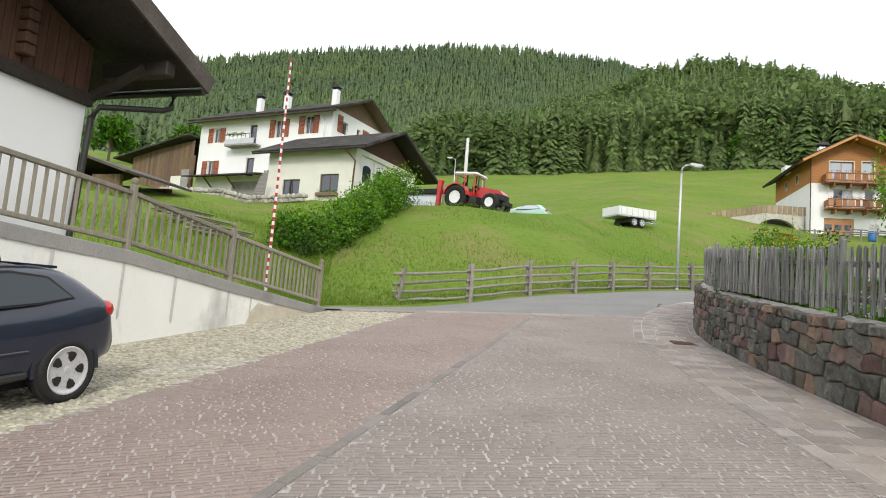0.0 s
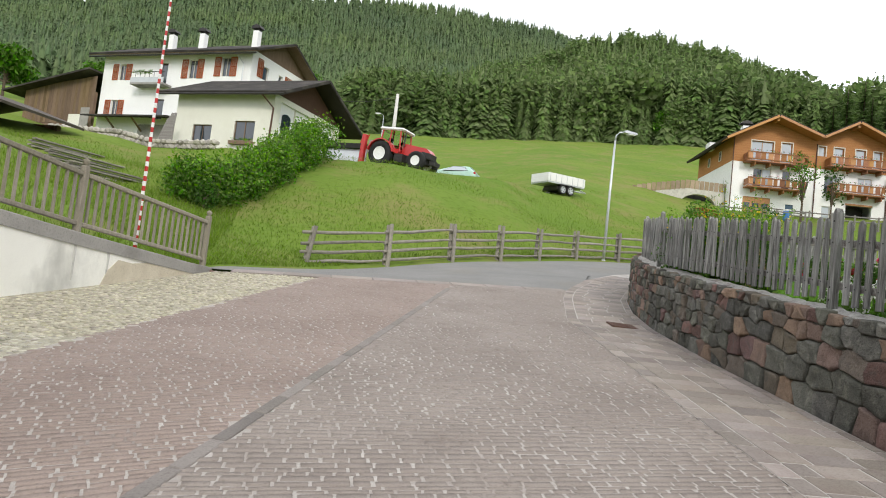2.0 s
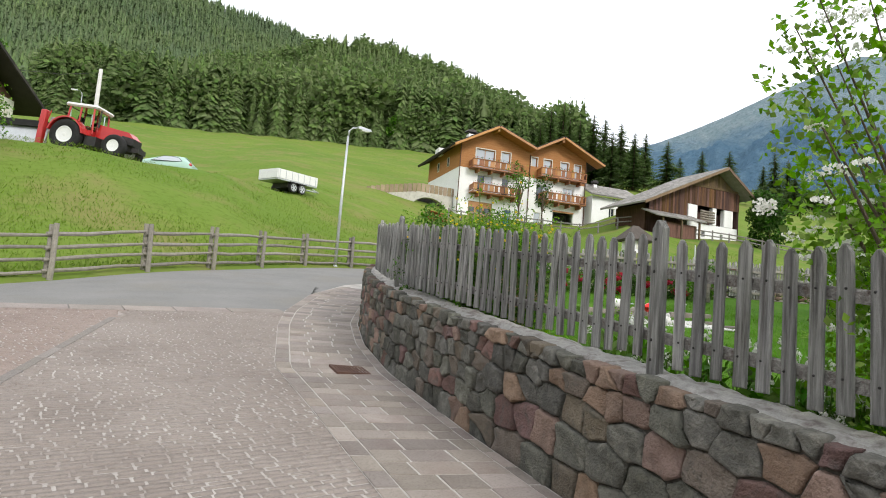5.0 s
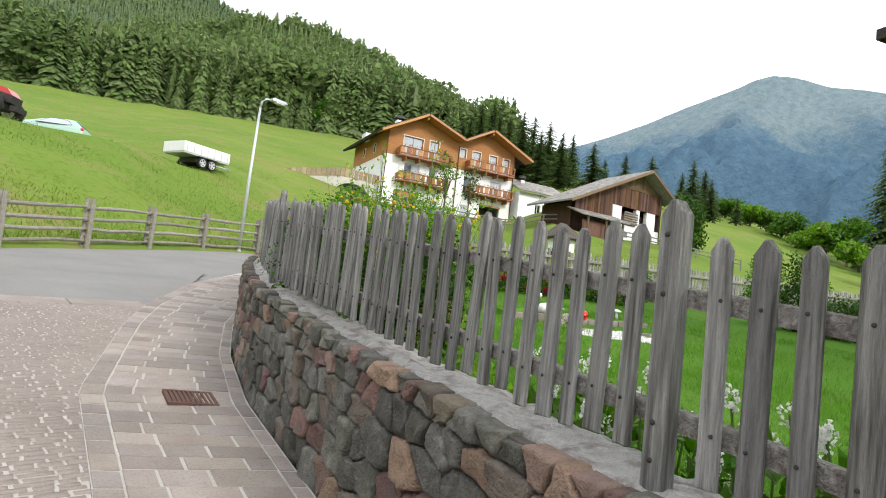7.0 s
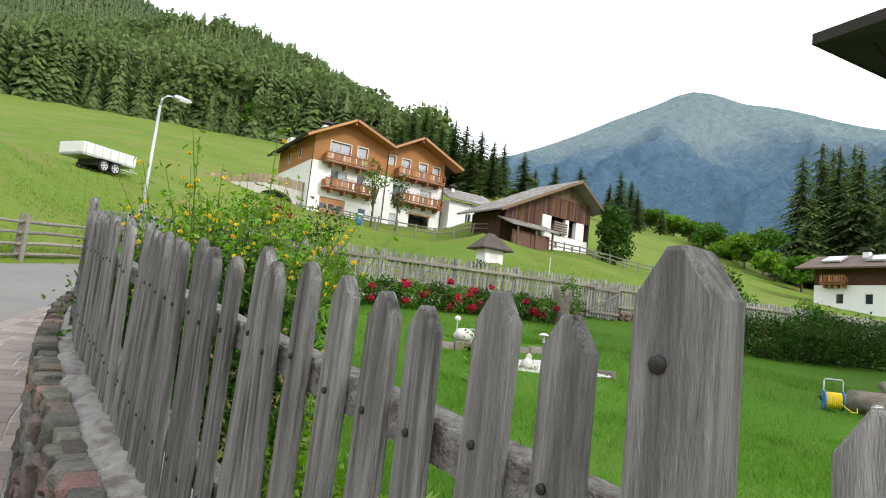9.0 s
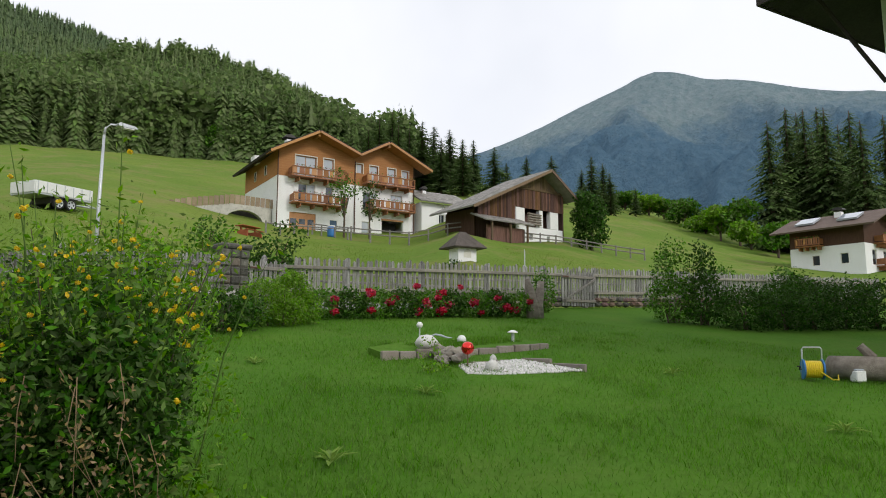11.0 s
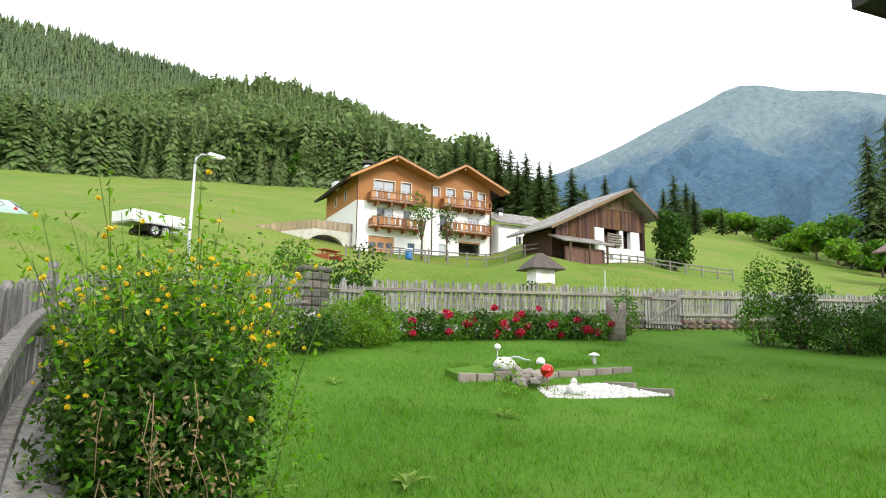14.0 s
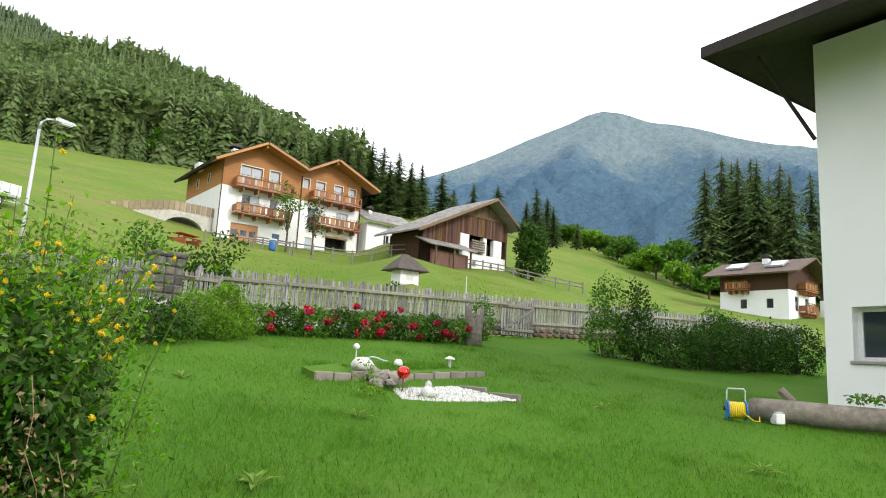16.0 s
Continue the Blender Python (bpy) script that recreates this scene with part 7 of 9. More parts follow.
def bank_spots(r, n):
    az = r.uniform(-42, 70, n)
    rf = np.interp(az, AZ_F, R_F)
    rr = rf + 0.35 + (r.random(n) ** 1.5) * 24
    return np.stack(polar(az, rr), -1)


tagged(new("meadow_grass", arrays("meadow_grass", *blades(80000, bank_spots, land_z, 0.04, 0.14, 0.012, 74, 0.9), M_TUFT)), "uneven meadow grass on the bank", "grass", kind="stuff")


def yard_spots(r, n):
    y = r.uniform(7, 34, n)
    x = np.where(y < 16.3, line_x(RETAIN, y) - 0.3, -3.2 - (y - 16.3) * 0.12) - r.random(n) ** 1.4 * 12
    p = np.stack([x, y], -1)
    u = (p[:, 0] + 5.81) * 0.319 + (p[:, 1] - 10.25) * 0.948
    return p[u > 0.4]


tagged(new("yard_grass", arrays("yard_grass", *blades(26000, yard_spots, land_z, 0.08, 0.32, 0.011, 75, 0.6), M_TUFT)), "tall unmown grass behind the railing", "grass", kind="stuff")
weed_leaf = Geo().add([(0, -0.01, 0), (0.09, -0.028, 0.07), (0.2, 0, 0.08), (0.09, 0.028, 0.07), (0.09, 0, 0.055)], [(0, 1, 4), (1, 2, 4), (2, 3, 4), (3, 0, 4)]).mesh("leaf", M_LEAF_LIGHT)
for k, (x, y) in enumerate(((7.45, 11.58), (11.9, 9.6), (6.6, 10.2), (8.9, 15.6), (9.6, 13.0), (6.4, 12.6), (13.5, 12.2))):
    t = thing("weed", "broad-leaved weed growing in the lawn", "plant", pose(x, y, lawn_z(x, y), 0, 0, k * 50), "weeds in the lawn")
    for q in range(11):
        part("leaf", weed_leaf, None, t, at=pose(0, 0, 0, 0, -25 + (q % 4) * 14, q * 33) @ Matrix.Scale(0.7 + 0.13 * (q % 4), 4))


# ---- retaining wall and railing over the parking strip ----
RY = [0.0, 8.0, 10.2, 12.7, 15.4, 16.3]
RZ = [2.5, 2.45, 2.36, 2.1, 1.86, 1.8]


def retain_at(y, off=0.0):
    """A point on the retaining wall's face, moved behind it by off, and the height of its cap."""
    x = float(line_x(RETAIN, y))
    return x - off * 0.948, y + off * 0.319, float(np.interp(y, RY, RZ))


rw = thing("wall_retaining", "stained white plastered retaining wall with grey concrete cap", "wall", kind="structure")
body, cap = Geo(), Geo()
ys = np.linspace(0, 16.2, 80)
bv, cvv = [], []
for y in ys:
    x0, y0, zc = retain_at(y)
    x1, y1, _ = retain_at(y, 0.3)
    zb = float(road_z(x0, y0)) - 0.3
    wob = 0.012 * noise.noise(Vector((y * 1.3, 2, 0)))
    bv += [(x0 + wob, y0, zb), (x0 + wob, y0, zc - 0.2), (x1, y1, zc - 0.2), (x1, y1, zb)]
    xa, ya, _ = retain_at(y, -0.025)
    xb, yb, _ = retain_at(y, 0.34)
    cvv += [(xa, ya, zc - 0.2), (xa, ya, zc - 0.012), (xa - 0.012, ya, zc), (xb, yb, zc), (xb, yb, zc - 0.2)]
n = len(ys)
body.add(bv, [(i * 4 + k, i * 4 + (k + 1) % 4, i * 4 + 4 + (k + 1) % 4, i * 4 + 4 + k) for i in range(n - 1) for k in range(4)] + [(0, 1, 2, 3), (4 * n - 1, 4 * n - 2, 4 * n - 3, 4 * n - 4)])
cap.add(cvv, [(i * 5 + k, i * 5 + (k + 1) % 5, i * 5 + 5 + (k + 1) % 5, i * 5 + 5 + k) for i in range(n - 1) for k in range(5)] + [tuple(range(5)), tuple(range(5 * n - 1, 5 * n - 6, -1))])
part("plaster_face", body, M_PLASTER_OLD, rw)
part("cap", cap, M_CONCRETE, rw, "grey concrete cap")
M_PLASTER_OCHRE = surface("bare_ochre_stone", (0.5, 0.44, 0.33), (0.66, 0.6, 0.48), 2.5, 60.0, 0.9, 0.6)
streak = surface("damp_streak", (0.4, 0.39, 0.355), (0.66, 0.65, 0.6), 3.0, 30.0, 0.95, 0.3)
for y, w in ((6.6, 0.05), (8.9, 0.06), (10.1, 0.05), (11.2, 0.07), (12.6, 0.04), (13.3, 0.05)):
    x, yy, zc = retain_at(y, -0.004)
    h = r.uniform(0.7, 1.0) * (zc - 0.22 - float(road_z(x, yy)))
    g = Geo().prism([(-w * 0.6, 0), (-w * 0.5, -h * 0.5), (-w * 0.55, -h * 0.9), (-w * 0.1, -h), (w * 0.3, -h * 0.93), (w * 0.35, -h * 0.45), (w * 0.5, 0)], -0.006, 0.002)
    part("stain", g, streak, rw, "dark water streak", at=pose(x, yy, zc - 0.205, 0, 0, 71.4))
sx, sy, _ = retain_at(13.2, -0.004)
ochre = [(0.0, 0.0), (0.12, 0.22), (0.35, 0.38), (0.7, 0.3), (1.1, 0.29), (1.6, 0.18), (2.2, 0.1), (2.7, 0.02), (2.7, -0.15), (0.0, -0.15)]
part("bare_plaster", Geo().prism([(a, b + 0.125 * a) for a, b in ochre], -0.008, 0.004), M_PLASTER_OCHRE, rw, "bare ochre undercoat where plaster fell off", at=pose(sx, sy, float(road_z(sx, sy)), 0, 0, 71.4))
part("end_slab", Geo().cbox(-0.02, -0.06, -0.15, 0.75, 0.3, 0.06, 0.02), M_STONES[1], rw, "reddish stone end slab", at=pose(*retain_at(16.15)[:2], 1.7, 0, 7, 71.4))

railing = thing("railing", "old grey-brown wooden railing with square balusters", "railing")
PY = [2.0, 4.9, 7.6, 10.2, 12.68, 16.05]
for y in PY:
    x, yy, zc = retain_at(y, 0.1)
    p = part("post", Geo().cbox(-0.05, -0.05, 0, 0.05, 0.05, 1.05, 0.012), M_RAIL_WOOD, railing, at=pose(x, yy, zc - 0.02, 0, 0, 71.4))
    part("knob", Geo().lathe([(0.03, 1.05), (0.035, 1.07), (0.055, 1.1), (0.05, 1.14), (0.0, 1.17)], 10), M_RAIL_WOOD, p, smooth=True)
for a, b in zip(PY, PY[1:]):
    for up, t in ((0.1, 0.07), (0.86, 0.075)):
        xa, ya, za = retain_at(a + 0.05, 0.1)
        xb, yb, zb = retain_at(b - 0.05, 0.1)
        ln = math.hypot(xb - xa, yb - ya)
        sl = math.degrees(math.atan2(zb - za, ln))
        part("rail", Geo().cbox(0, -0.035, 0, math.hypot(ln, zb - za), 0.035, t, 0.012), M_RAIL_WOOD, railing, at=pose(xa, ya, za + up, 0, 0, 71.4) @ pose(0, 0, 0, 0, -sl, 0))
    k = int(math.hypot((b - a), 0) * 1.055 / 0.165)
    for i in range(1, k):
        y = a + (b - a) * i / k
        za, zb = retain_at(a, 0.1)[2], retain_at(b, 0.1)[2]
        x, yy, _ = retain_at(y, 0.1)
        z = za + (zb - za) * i / k
        part("baluster", Geo().box(-0.018, -0.018, 0.14, 0.018, 0.018, 0.88), M_RAIL_WOOD, railing, at=pose(x, yy, z, 0, 0, 71.4))

# ---- paving pieces ----
kerb = thing("slab_border", "dark row of stone slabs dividing setts from asphalt", "paving", kind="structure")
x = -2.4
while x < 5.0:
    w = r.uniform(0.7, 1.1)
    y = 16.42 + (x + 2.4) * 0.045
    zc = float(road_z(x + w / 2, y + 0.2))
    part("slab", Geo().cbox(0.006, 0, -0.12, w - 0.006, 0.52, 0.008, 0.006), M_SLAB, kerb, at=pose(x, y, float(road_z(x, y)), 0, -math.degrees(math.atan(0.05)), 2.6) @ pose(0, 0, 0, 6.4))
    x += w
M_GUTTER = surface("worn_gutter_slab", (0.17, 0.152, 0.135), (0.24, 0.215, 0.19), 2.5, 60.0, 0.75, 0.4, vary=0.2)
gut = thing("gutter_strip", "diagonal strip of long stone slabs across the sett road", "paving", kind="structure")
ga, gb = Vector((-1.75, 1.6)), Vector((2.1, 15.6))
glen, gdir = (gb - ga).length, (gb - ga).normalized()
s = 0
while s < glen:
    w = r.uniform(0.35, 0.6)
    p = ga + gdir * s
    part("slab", Geo().cbox(0.005, -0.05, -0.08, w - 0.005, 0.05, 0.016, 0.006), M_GUTTER, gut, at=pose(p.x, p.y, float(road_z(p.x, p.y)), 0, 0, math.degrees(math.atan2(gdir.y, gdir.x))) @ pose(0, 0, 0, 0, -math.degrees(math.atan(0.115 * gdir.y + 0.05 * gdir.x)), 0) @ pose(0, 0, 0, 1.4))
    s += w

# setts in rows across the road
SETTS = []
for k in range(6):
    g = Geo()
    q = random.Random(k)
    l, w, c = 0.5, 0.5, 0.05
    j = lambda: q.uniform(-0.045, 0.045)
    top = [(-l + c + j(), -w + c + j()), (l - c + j(), -w + c + j()), (l - c + j(), w - c + j()), (-l + c + j(), w - c + j())]
    bot = [(-l, -w), (l, -w), (l, w), (-l, w)]
    g.add([(x, y, -0.03) for x, y in bot] + [(x * 0.985, y * 0.985, -0.003) for x, y in bot] + [(x, y, 0.005 + q.uniform(0, 0.004)) for x, y in top], [(i, (i + 1) % 4, (i + 1) % 4 + 4, i + 4) for i in range(4)] + [(i + 4, (i + 1) % 4 + 4, (i + 1) % 4 + 8, i + 8) for i in range(4)] + [(8, 9, 10, 11)])
    SETTS.append(g)
sett_meshes = [g.mesh("sett", None) for g in SETTS]
M_SETT_OBJ = surface("porphyry_sett_piece", (0.25, 0.207, 0.177), (0.315, 0.268, 0.23), 4.0, 60.0, 0.75, 0.4, vary=0.08)
for m in sett_meshes:
    m.materials.append(M_SETT_OBJ)


def lay_setts():
    rr = random.Random(21)
    single = 0
    base = [(np.array(g.v), np.array(g.f)) for g in SETTS]
    gn = Vector((-gdir.y, gdir.x))
    for side, paint in ((0, M_SETT), (1, M_SETT_RED)):
        vs, fs, off = [], [], 0
        ang = math.radians(4 if side == 0 else 20)
        ux, uy = np.array([math.cos(ang), math.sin(ang)]), np.array([-math.sin(ang), math.cos(ang)])
        row = -7.5
        while row < 18.5:
            wid = rr.uniform(0.045, 0.085)
            t = -9.0 + rr.random() * 0.2
            while t < 9.0:
                ln = rr.uniform(0.1, 0.24)
                px_, py_ = ux * (t + ln / 2) + uy * (row + wid / 2)
                t += ln
                if py_ < -4.5 or py_ > 16.4 + (px_ + 2.4) * 0.045:
                    continue
                d = (px_ - ga.x) * gn.x + (py_ - ga.y) * gn.y
                if abs(d) < 0.015 or (d > 0) != (side == 1):
                    continue
                if px_ < line_x(GRAVEL_EDGE, py_) + 0.05 or px_ > line_x(PAVE_EDGE, py_) + 0.07:
                    continue
                z = float(road_z(px_, py_)) + rr.uniform(-0.001, 0.002)
                k = rr.randrange(6)
                c, s_ = math.cos(ang + rr.uniform(-0.03, 0.03)), math.sin(ang + rr.uniform(-0.03, 0.03))
                L, W = ln - rr.uniform(0.004, 0.016), wid - rr.choice((0.003, 0.004, 0.007, 0.013, 0.02)) * rr.uniform(0.7, 1.2)
                if 2.6 < py_ < 4.2 and -0.6 < px_ < 1.8 and single < 300:
                    m = Matrix(((c * L, -s_ * W, 0, px_), (s_ * L, c * W, 0, py_), (0.05 * c * L + 0.115 * s_ * L, -0.05 * s_ * W + 0.115 * c * W, 1, z), (0, 0, 0, 1)))
                    part("sett", sett_meshes[k], None, sett_bed, at=m)
                    single += 1
                    continue
                v, f = base[k]
                x, y = v[:, 0] * L, v[:, 1] * W
                X, Y = x * c - y * s_, x * s_ + y * c
                vs.append(np.stack([X + px_, Y + py_, v[:, 2] + z + 0.05 * X + 0.115 * Y], -1))
                fs += [tuple(i + off for i in q) for q in f]
                off += len(v)
            row += wid
        tagged(part("sett_field", arrays("sett_field", np.concatenate(vs), np.array(fs), paint), None, sett_bed), kind="stuff")


def lay_cobbles():
    rr = np.random.default_rng(31)
    bm = bmesh.new()
    bmesh.ops.create_icosphere(bm, subdivisions=1, radius=1)
    v0 = np.array([tuple(v.co) for v in bm.verts])
    f0 = np.array([[v.index for v in f.verts] for f in bm.faces])
    bm.free()
    vs, fs, off, single = [], [], 0, 0
    cob = Geo().add([tuple(p) for p in v0], [tuple(q) for q in f0]).mesh("cobble", surface("river_cobble_piece", (0.38, 0.36, 0.29), (0.5, 0.475, 0.39), 6.0, 50.0, 0.75, 0.4, vary=0.35), True)
    y = 1.5
    while y < 16.3:
        x0, x1 = float(line_x(RETAIN, y)) + 0.04, float(line_x(GRAVEL_EDGE, y)) + 0.02
        x = x0 + rr.random() * 0.1
        while x < x1:
            sx, sy = rr.uniform(0.025, 0.052), rr.uniform(0.024, 0.04)
            a = rr.uniform(0, 3.14)
            c, s_ = math.cos(a), math.sin(a)
            X, Y = x + sx, y + rr.uniform(-0.02, 0.02)
            z = float(road_z(X, Y)) - 0.005 + rr.uniform(-0.006, 0.006)
            if 8.0 < y < 9.6 and -3.6 < X < -1.9 and single < 280:
                part("cobble", cob, None, parking, at=Matrix(((c * sx, -s_ * sy, 0, X), (s_ * sx, c * sy, 0, Y), (0, 0, 0.012, z), (0, 0, 0, 1))))
                single += 1
            else:
                p = v0 * [sx, sy, 0.013] * (1 + 0.12 * rr.normal(size=(len(v0), 1)))
                vs.append(np.stack([p[:, 0] * c - p[:, 1] * s_ + X, p[:, 0] * s_ + p[:, 1] * c + Y, p[:, 2] + z], -1))
                fs.append(f0 + off)
                off += len(v0)
            x += sx * 1.95
        y += 0.066
    tagged(part("cobble_field", arrays("cobble_field", np.concatenate(vs), np.concatenate(fs), M_COBBLE, True), None, parking), kind="stuff")


def lay_slabs():
    """Courses of slabs across the pavement, with a border row along each edge."""
    rr = random.Random(41)
    A, B = resample([(float(line_x(PAVE_EDGE, 1.0)), 1.0)] + PAVE_EDGE[1:8] + [(8.2, 22.4)], 400), resample(WALL_LINE[:-1], 400)
    mid = (A + B) / 2
    S = np.concatenate([[0], np.cumsum(np.hypot(*np.diff(mid, axis=0).T))])

    def pt(s, u):
        a = np.array([np.interp(s, S, A[:, 0]), np.interp(s, S, A[:, 1])])
        b = np.array([np.interp(s, S, B[:, 0]), np.interp(s, S, B[:, 1])])
        return a + (b - a) * u

    def one(s0, s1, u0, u1):
        q = [pt(s0, u0), pt(s0, u1), pt(s1, u1), pt(s1, u0)]
        c = sum(q) / 4
        q = [c + (p - c) * (1 - rr.uniform(0.01, 0.017) / max(0.05, np.linalg.norm(p - c))) for p in q]
        z = [float(road_z(*p)) for p in q]
        zc = float(road_z(*c))
        t = rr.uniform(0.014, 0.018)
        ring = [(p[0] - c[0], p[1] - c[1], h - zc) for p, h in zip(q, z)]
        v = [(a, b, h - 0.03) for a, b, h in ring] + [(a, b, h + t - 0.004) for a, b, h in ring] + [(a * 0.985, b * 0.985, h + t) for a, b, h in ring]
        f = [(i, (i + 1) % 4, (i + 1) % 4 + 4, i + 4) for i in range(4)] + [(i + 4, (i + 1) % 4 + 4, (i + 1) % 4 + 8, i + 8) for i in range(4)] + [(8, 9, 10, 11)]
        part("slab", Geo().add(v, f), M_SLAB, pavement, at=pose(c[0], c[1], zc))

    s = 0.6
    while s < S[-1] - 0.3:
        d = rr.uniform(0.2, 0.27)
        u = 0.14
        off = rr.random() * 0.3
        u0 = u
        first = True
        while u0 < 0.9:
            u1 = u0 + rr.uniform(0.22, 0.42) * (0.5 + off if first else 1)
            first = False
            if u1 > 0.8:
                u1 = 0.905
            one(s, s + d, u0, u1)
            u0 = u1
        s += d
    for u0, u1 in ((0.0, 0.14), (0.905, 0.99)):
        s = 0.6
        while s < S[-1] - 0.4:
            d = rr.uniform(0.22, 0.36)
            one(s, s + d, u0, u1)
            s += d


# drain grate
gx0, gy0 = 4.45, 12.05
grate = thing("drain_grate", "rusty ribbed iron drain grate in the pavement", "grate", pose(gx0, gy0, float(road_z(gx0, gy0)) + 0.026, 0, 0, 84) @ pose(0, 0, 0, 1.5, -6.5, 0))
part("frame", Geo().box(-0.2, -0.2, -0.03, 0.2, -0.17, 0.004).box(-0.2, 0.17, -0.03, 0.2, 0.2, 0.004).box(-0.2, -0.17, -0.03, -0.17, 0.17, 0.004).box(0.17, -0.17, -0.03, 0.2, 0.17, 0.004), M_RUST, grate)
part("plate", Geo().box(-0.17, -0.17, -0.03, 0.17, 0.17, -0.008), M_RUST, grate)
for k in range(9):
    part("bar", Geo().box(-0.17, -0.155 + k * 0.037, -0.008, 0.17, -0.138 + k * 0.037, 0.003), M_RUST, grate)

# ---- lamps and poles ----
def street_lamp(x, y, z, h, a, s=1.0):
    t = thing("street_lamp", "tall grey steel street lamp with curved arm", "street lamp", pose(x, y, z, 0, 0, a) @ Matrix.Scale(s, 4), "street lamps")
    part("pole", Geo().tube([(0, 0, -0.3), (0, 0, h * 0.5), (0.02, 0, h - 0.45)], [0.075, 0.06, 0.045], 10), M_STEEL, t, smooth=True)
    part("arm", Geo().tube([(0.02, 0, h - 0.45), (0.06, 0, h - 0.2), (0.22, 0, h - 0.03), (0.45, 0, h)], [0.045, 0.04, 0.035, 0.032], 8), M_STEEL, t, smooth=True)
    head = part("head", Geo().prism([(0.42, h + 0.05), (0.5, h + 0.1), (1.05, h + 0.07), (1.12, h), (1.05, h - 0.02), (0.45, h - 0.03)], -0.11, 0.11), M_STEEL, t)
    part("lens", Geo().prism([(0.6, h - 0.03), (1.03, h - 0.022), (1.0, h - 0.06), (0.64, h - 0.07)], -0.09, 0.09), M_WHITEPAINT, head)
    part("collar", Geo().lathe([(0.1, 0), (0.1, 0.12), (0.08, 0.15)], 10), M_STEEL, t)


street_lamp(11.1, 31.2, float(road_z(11.1, 31.2)) - 0.1, 6.15, 10)
street_lamp(0.6, 70, gz(0.6, 70), 6.2, 170, 0.85)
pole = thing("utility_pole", "pale concrete utility pole with thin wire", "pole", pose(1.75, 70.4, gz(1.75, 70.4)))
part("shaft", Geo().tube([(0, 0, -1), (0, 0, 7.6)], [0.22, 0.16], 10), M_PALE_POLE, pole, smooth=True)
part("wire", Geo().tube([(0, 0, 7.3)] + [(-14 * u, -9 * u, 7.3 - 6 * u * (1 - u) - 2.2 * u) for u in (0.2, 0.4, 0.6, 0.8, 1.0)], 0.02, 4), M_DARKMETAL, pole)
sp = thing("striped_pole", "tall thin red and white striped snow pole", "pole", pose(-3.9, 15.0, 1.5, 1.2, 0.4, 0))
for k in range(64):
    rad = 0.038 - 0.0003 * k
    part("band", Geo().lathe([(rad, k * 0.093), (rad, k * 0.093 + 0.093)], 9), M_RED if k % 2 else M_WHITEPAINT, sp, smooth=False)

# ---- vehicles ----
def wheel(parent, x, y, z, rad, wid, rim, spokes=5, name="wheel", rimf=1.0):
    """A wheel whose outer side looks to -y."""
    m = pose(x, y, z, 90, 0, 0)
    q = rad * rimf
    w = part(name, Geo().lathe([(q * 0.66, wid * 0.25), (q * 0.7, wid / 2), (rad * 0.9, wid / 2), (rad * 0.97, wid * 0.42), (rad, wid * 0.25), (rad, -wid * 0.25), (rad * 0.97, -wid * 0.42), (rad * 0.9, -wid / 2), (q * 0.7, -wid / 2), (q * 0.66, -wid * 0.25)], 32), M_BLACK, parent, smooth=True, at=m)
    part("rim", Geo().lathe([(0.001, wid * 0.42), (q * 0.2, wid * 0.45), (q * 0.5, wid * 0.42), (q * 0.63, wid * 0.46), (q * 0.67, wid * 0.52), (q * 0.7, wid * 0.5), (q * 0.7, wid * 0.1)], 32), rim, w, smooth=True)
    # Black plates on the solid rim imitate dark, shaded gaps between spokes.
    for k in range(spokes):
        a = k * math.tau / spokes
        hole = [(rad * 0.27, 0.0), (rad * 0.36, -rad * 0.1), (rad * 0.52, -rad * 0.15), (rad * 0.575, -rad * 0.09), (rad * 0.585, 0.0), (rad * 0.575, rad * 0.09), (rad * 0.52, rad * 0.15), (rad * 0.36, rad * 0.1)]
        part("opening", Geo().prism(hole, -wid * 0.475, -wid * 0.3), M_BLACK, w, at=pose(0, 0, 0, 0, 0, math.degrees(a)) @ pose(0, 0, 0, -90))
    part("hub", Geo().lathe([(0.001, wid * 0.46), (rad * 0.09, wid * 0.46), (rad * 0.17, wid * 0.41), (rad * 0.17, wid * 0.2)], 16), rim, w, smooth=True)
    return w


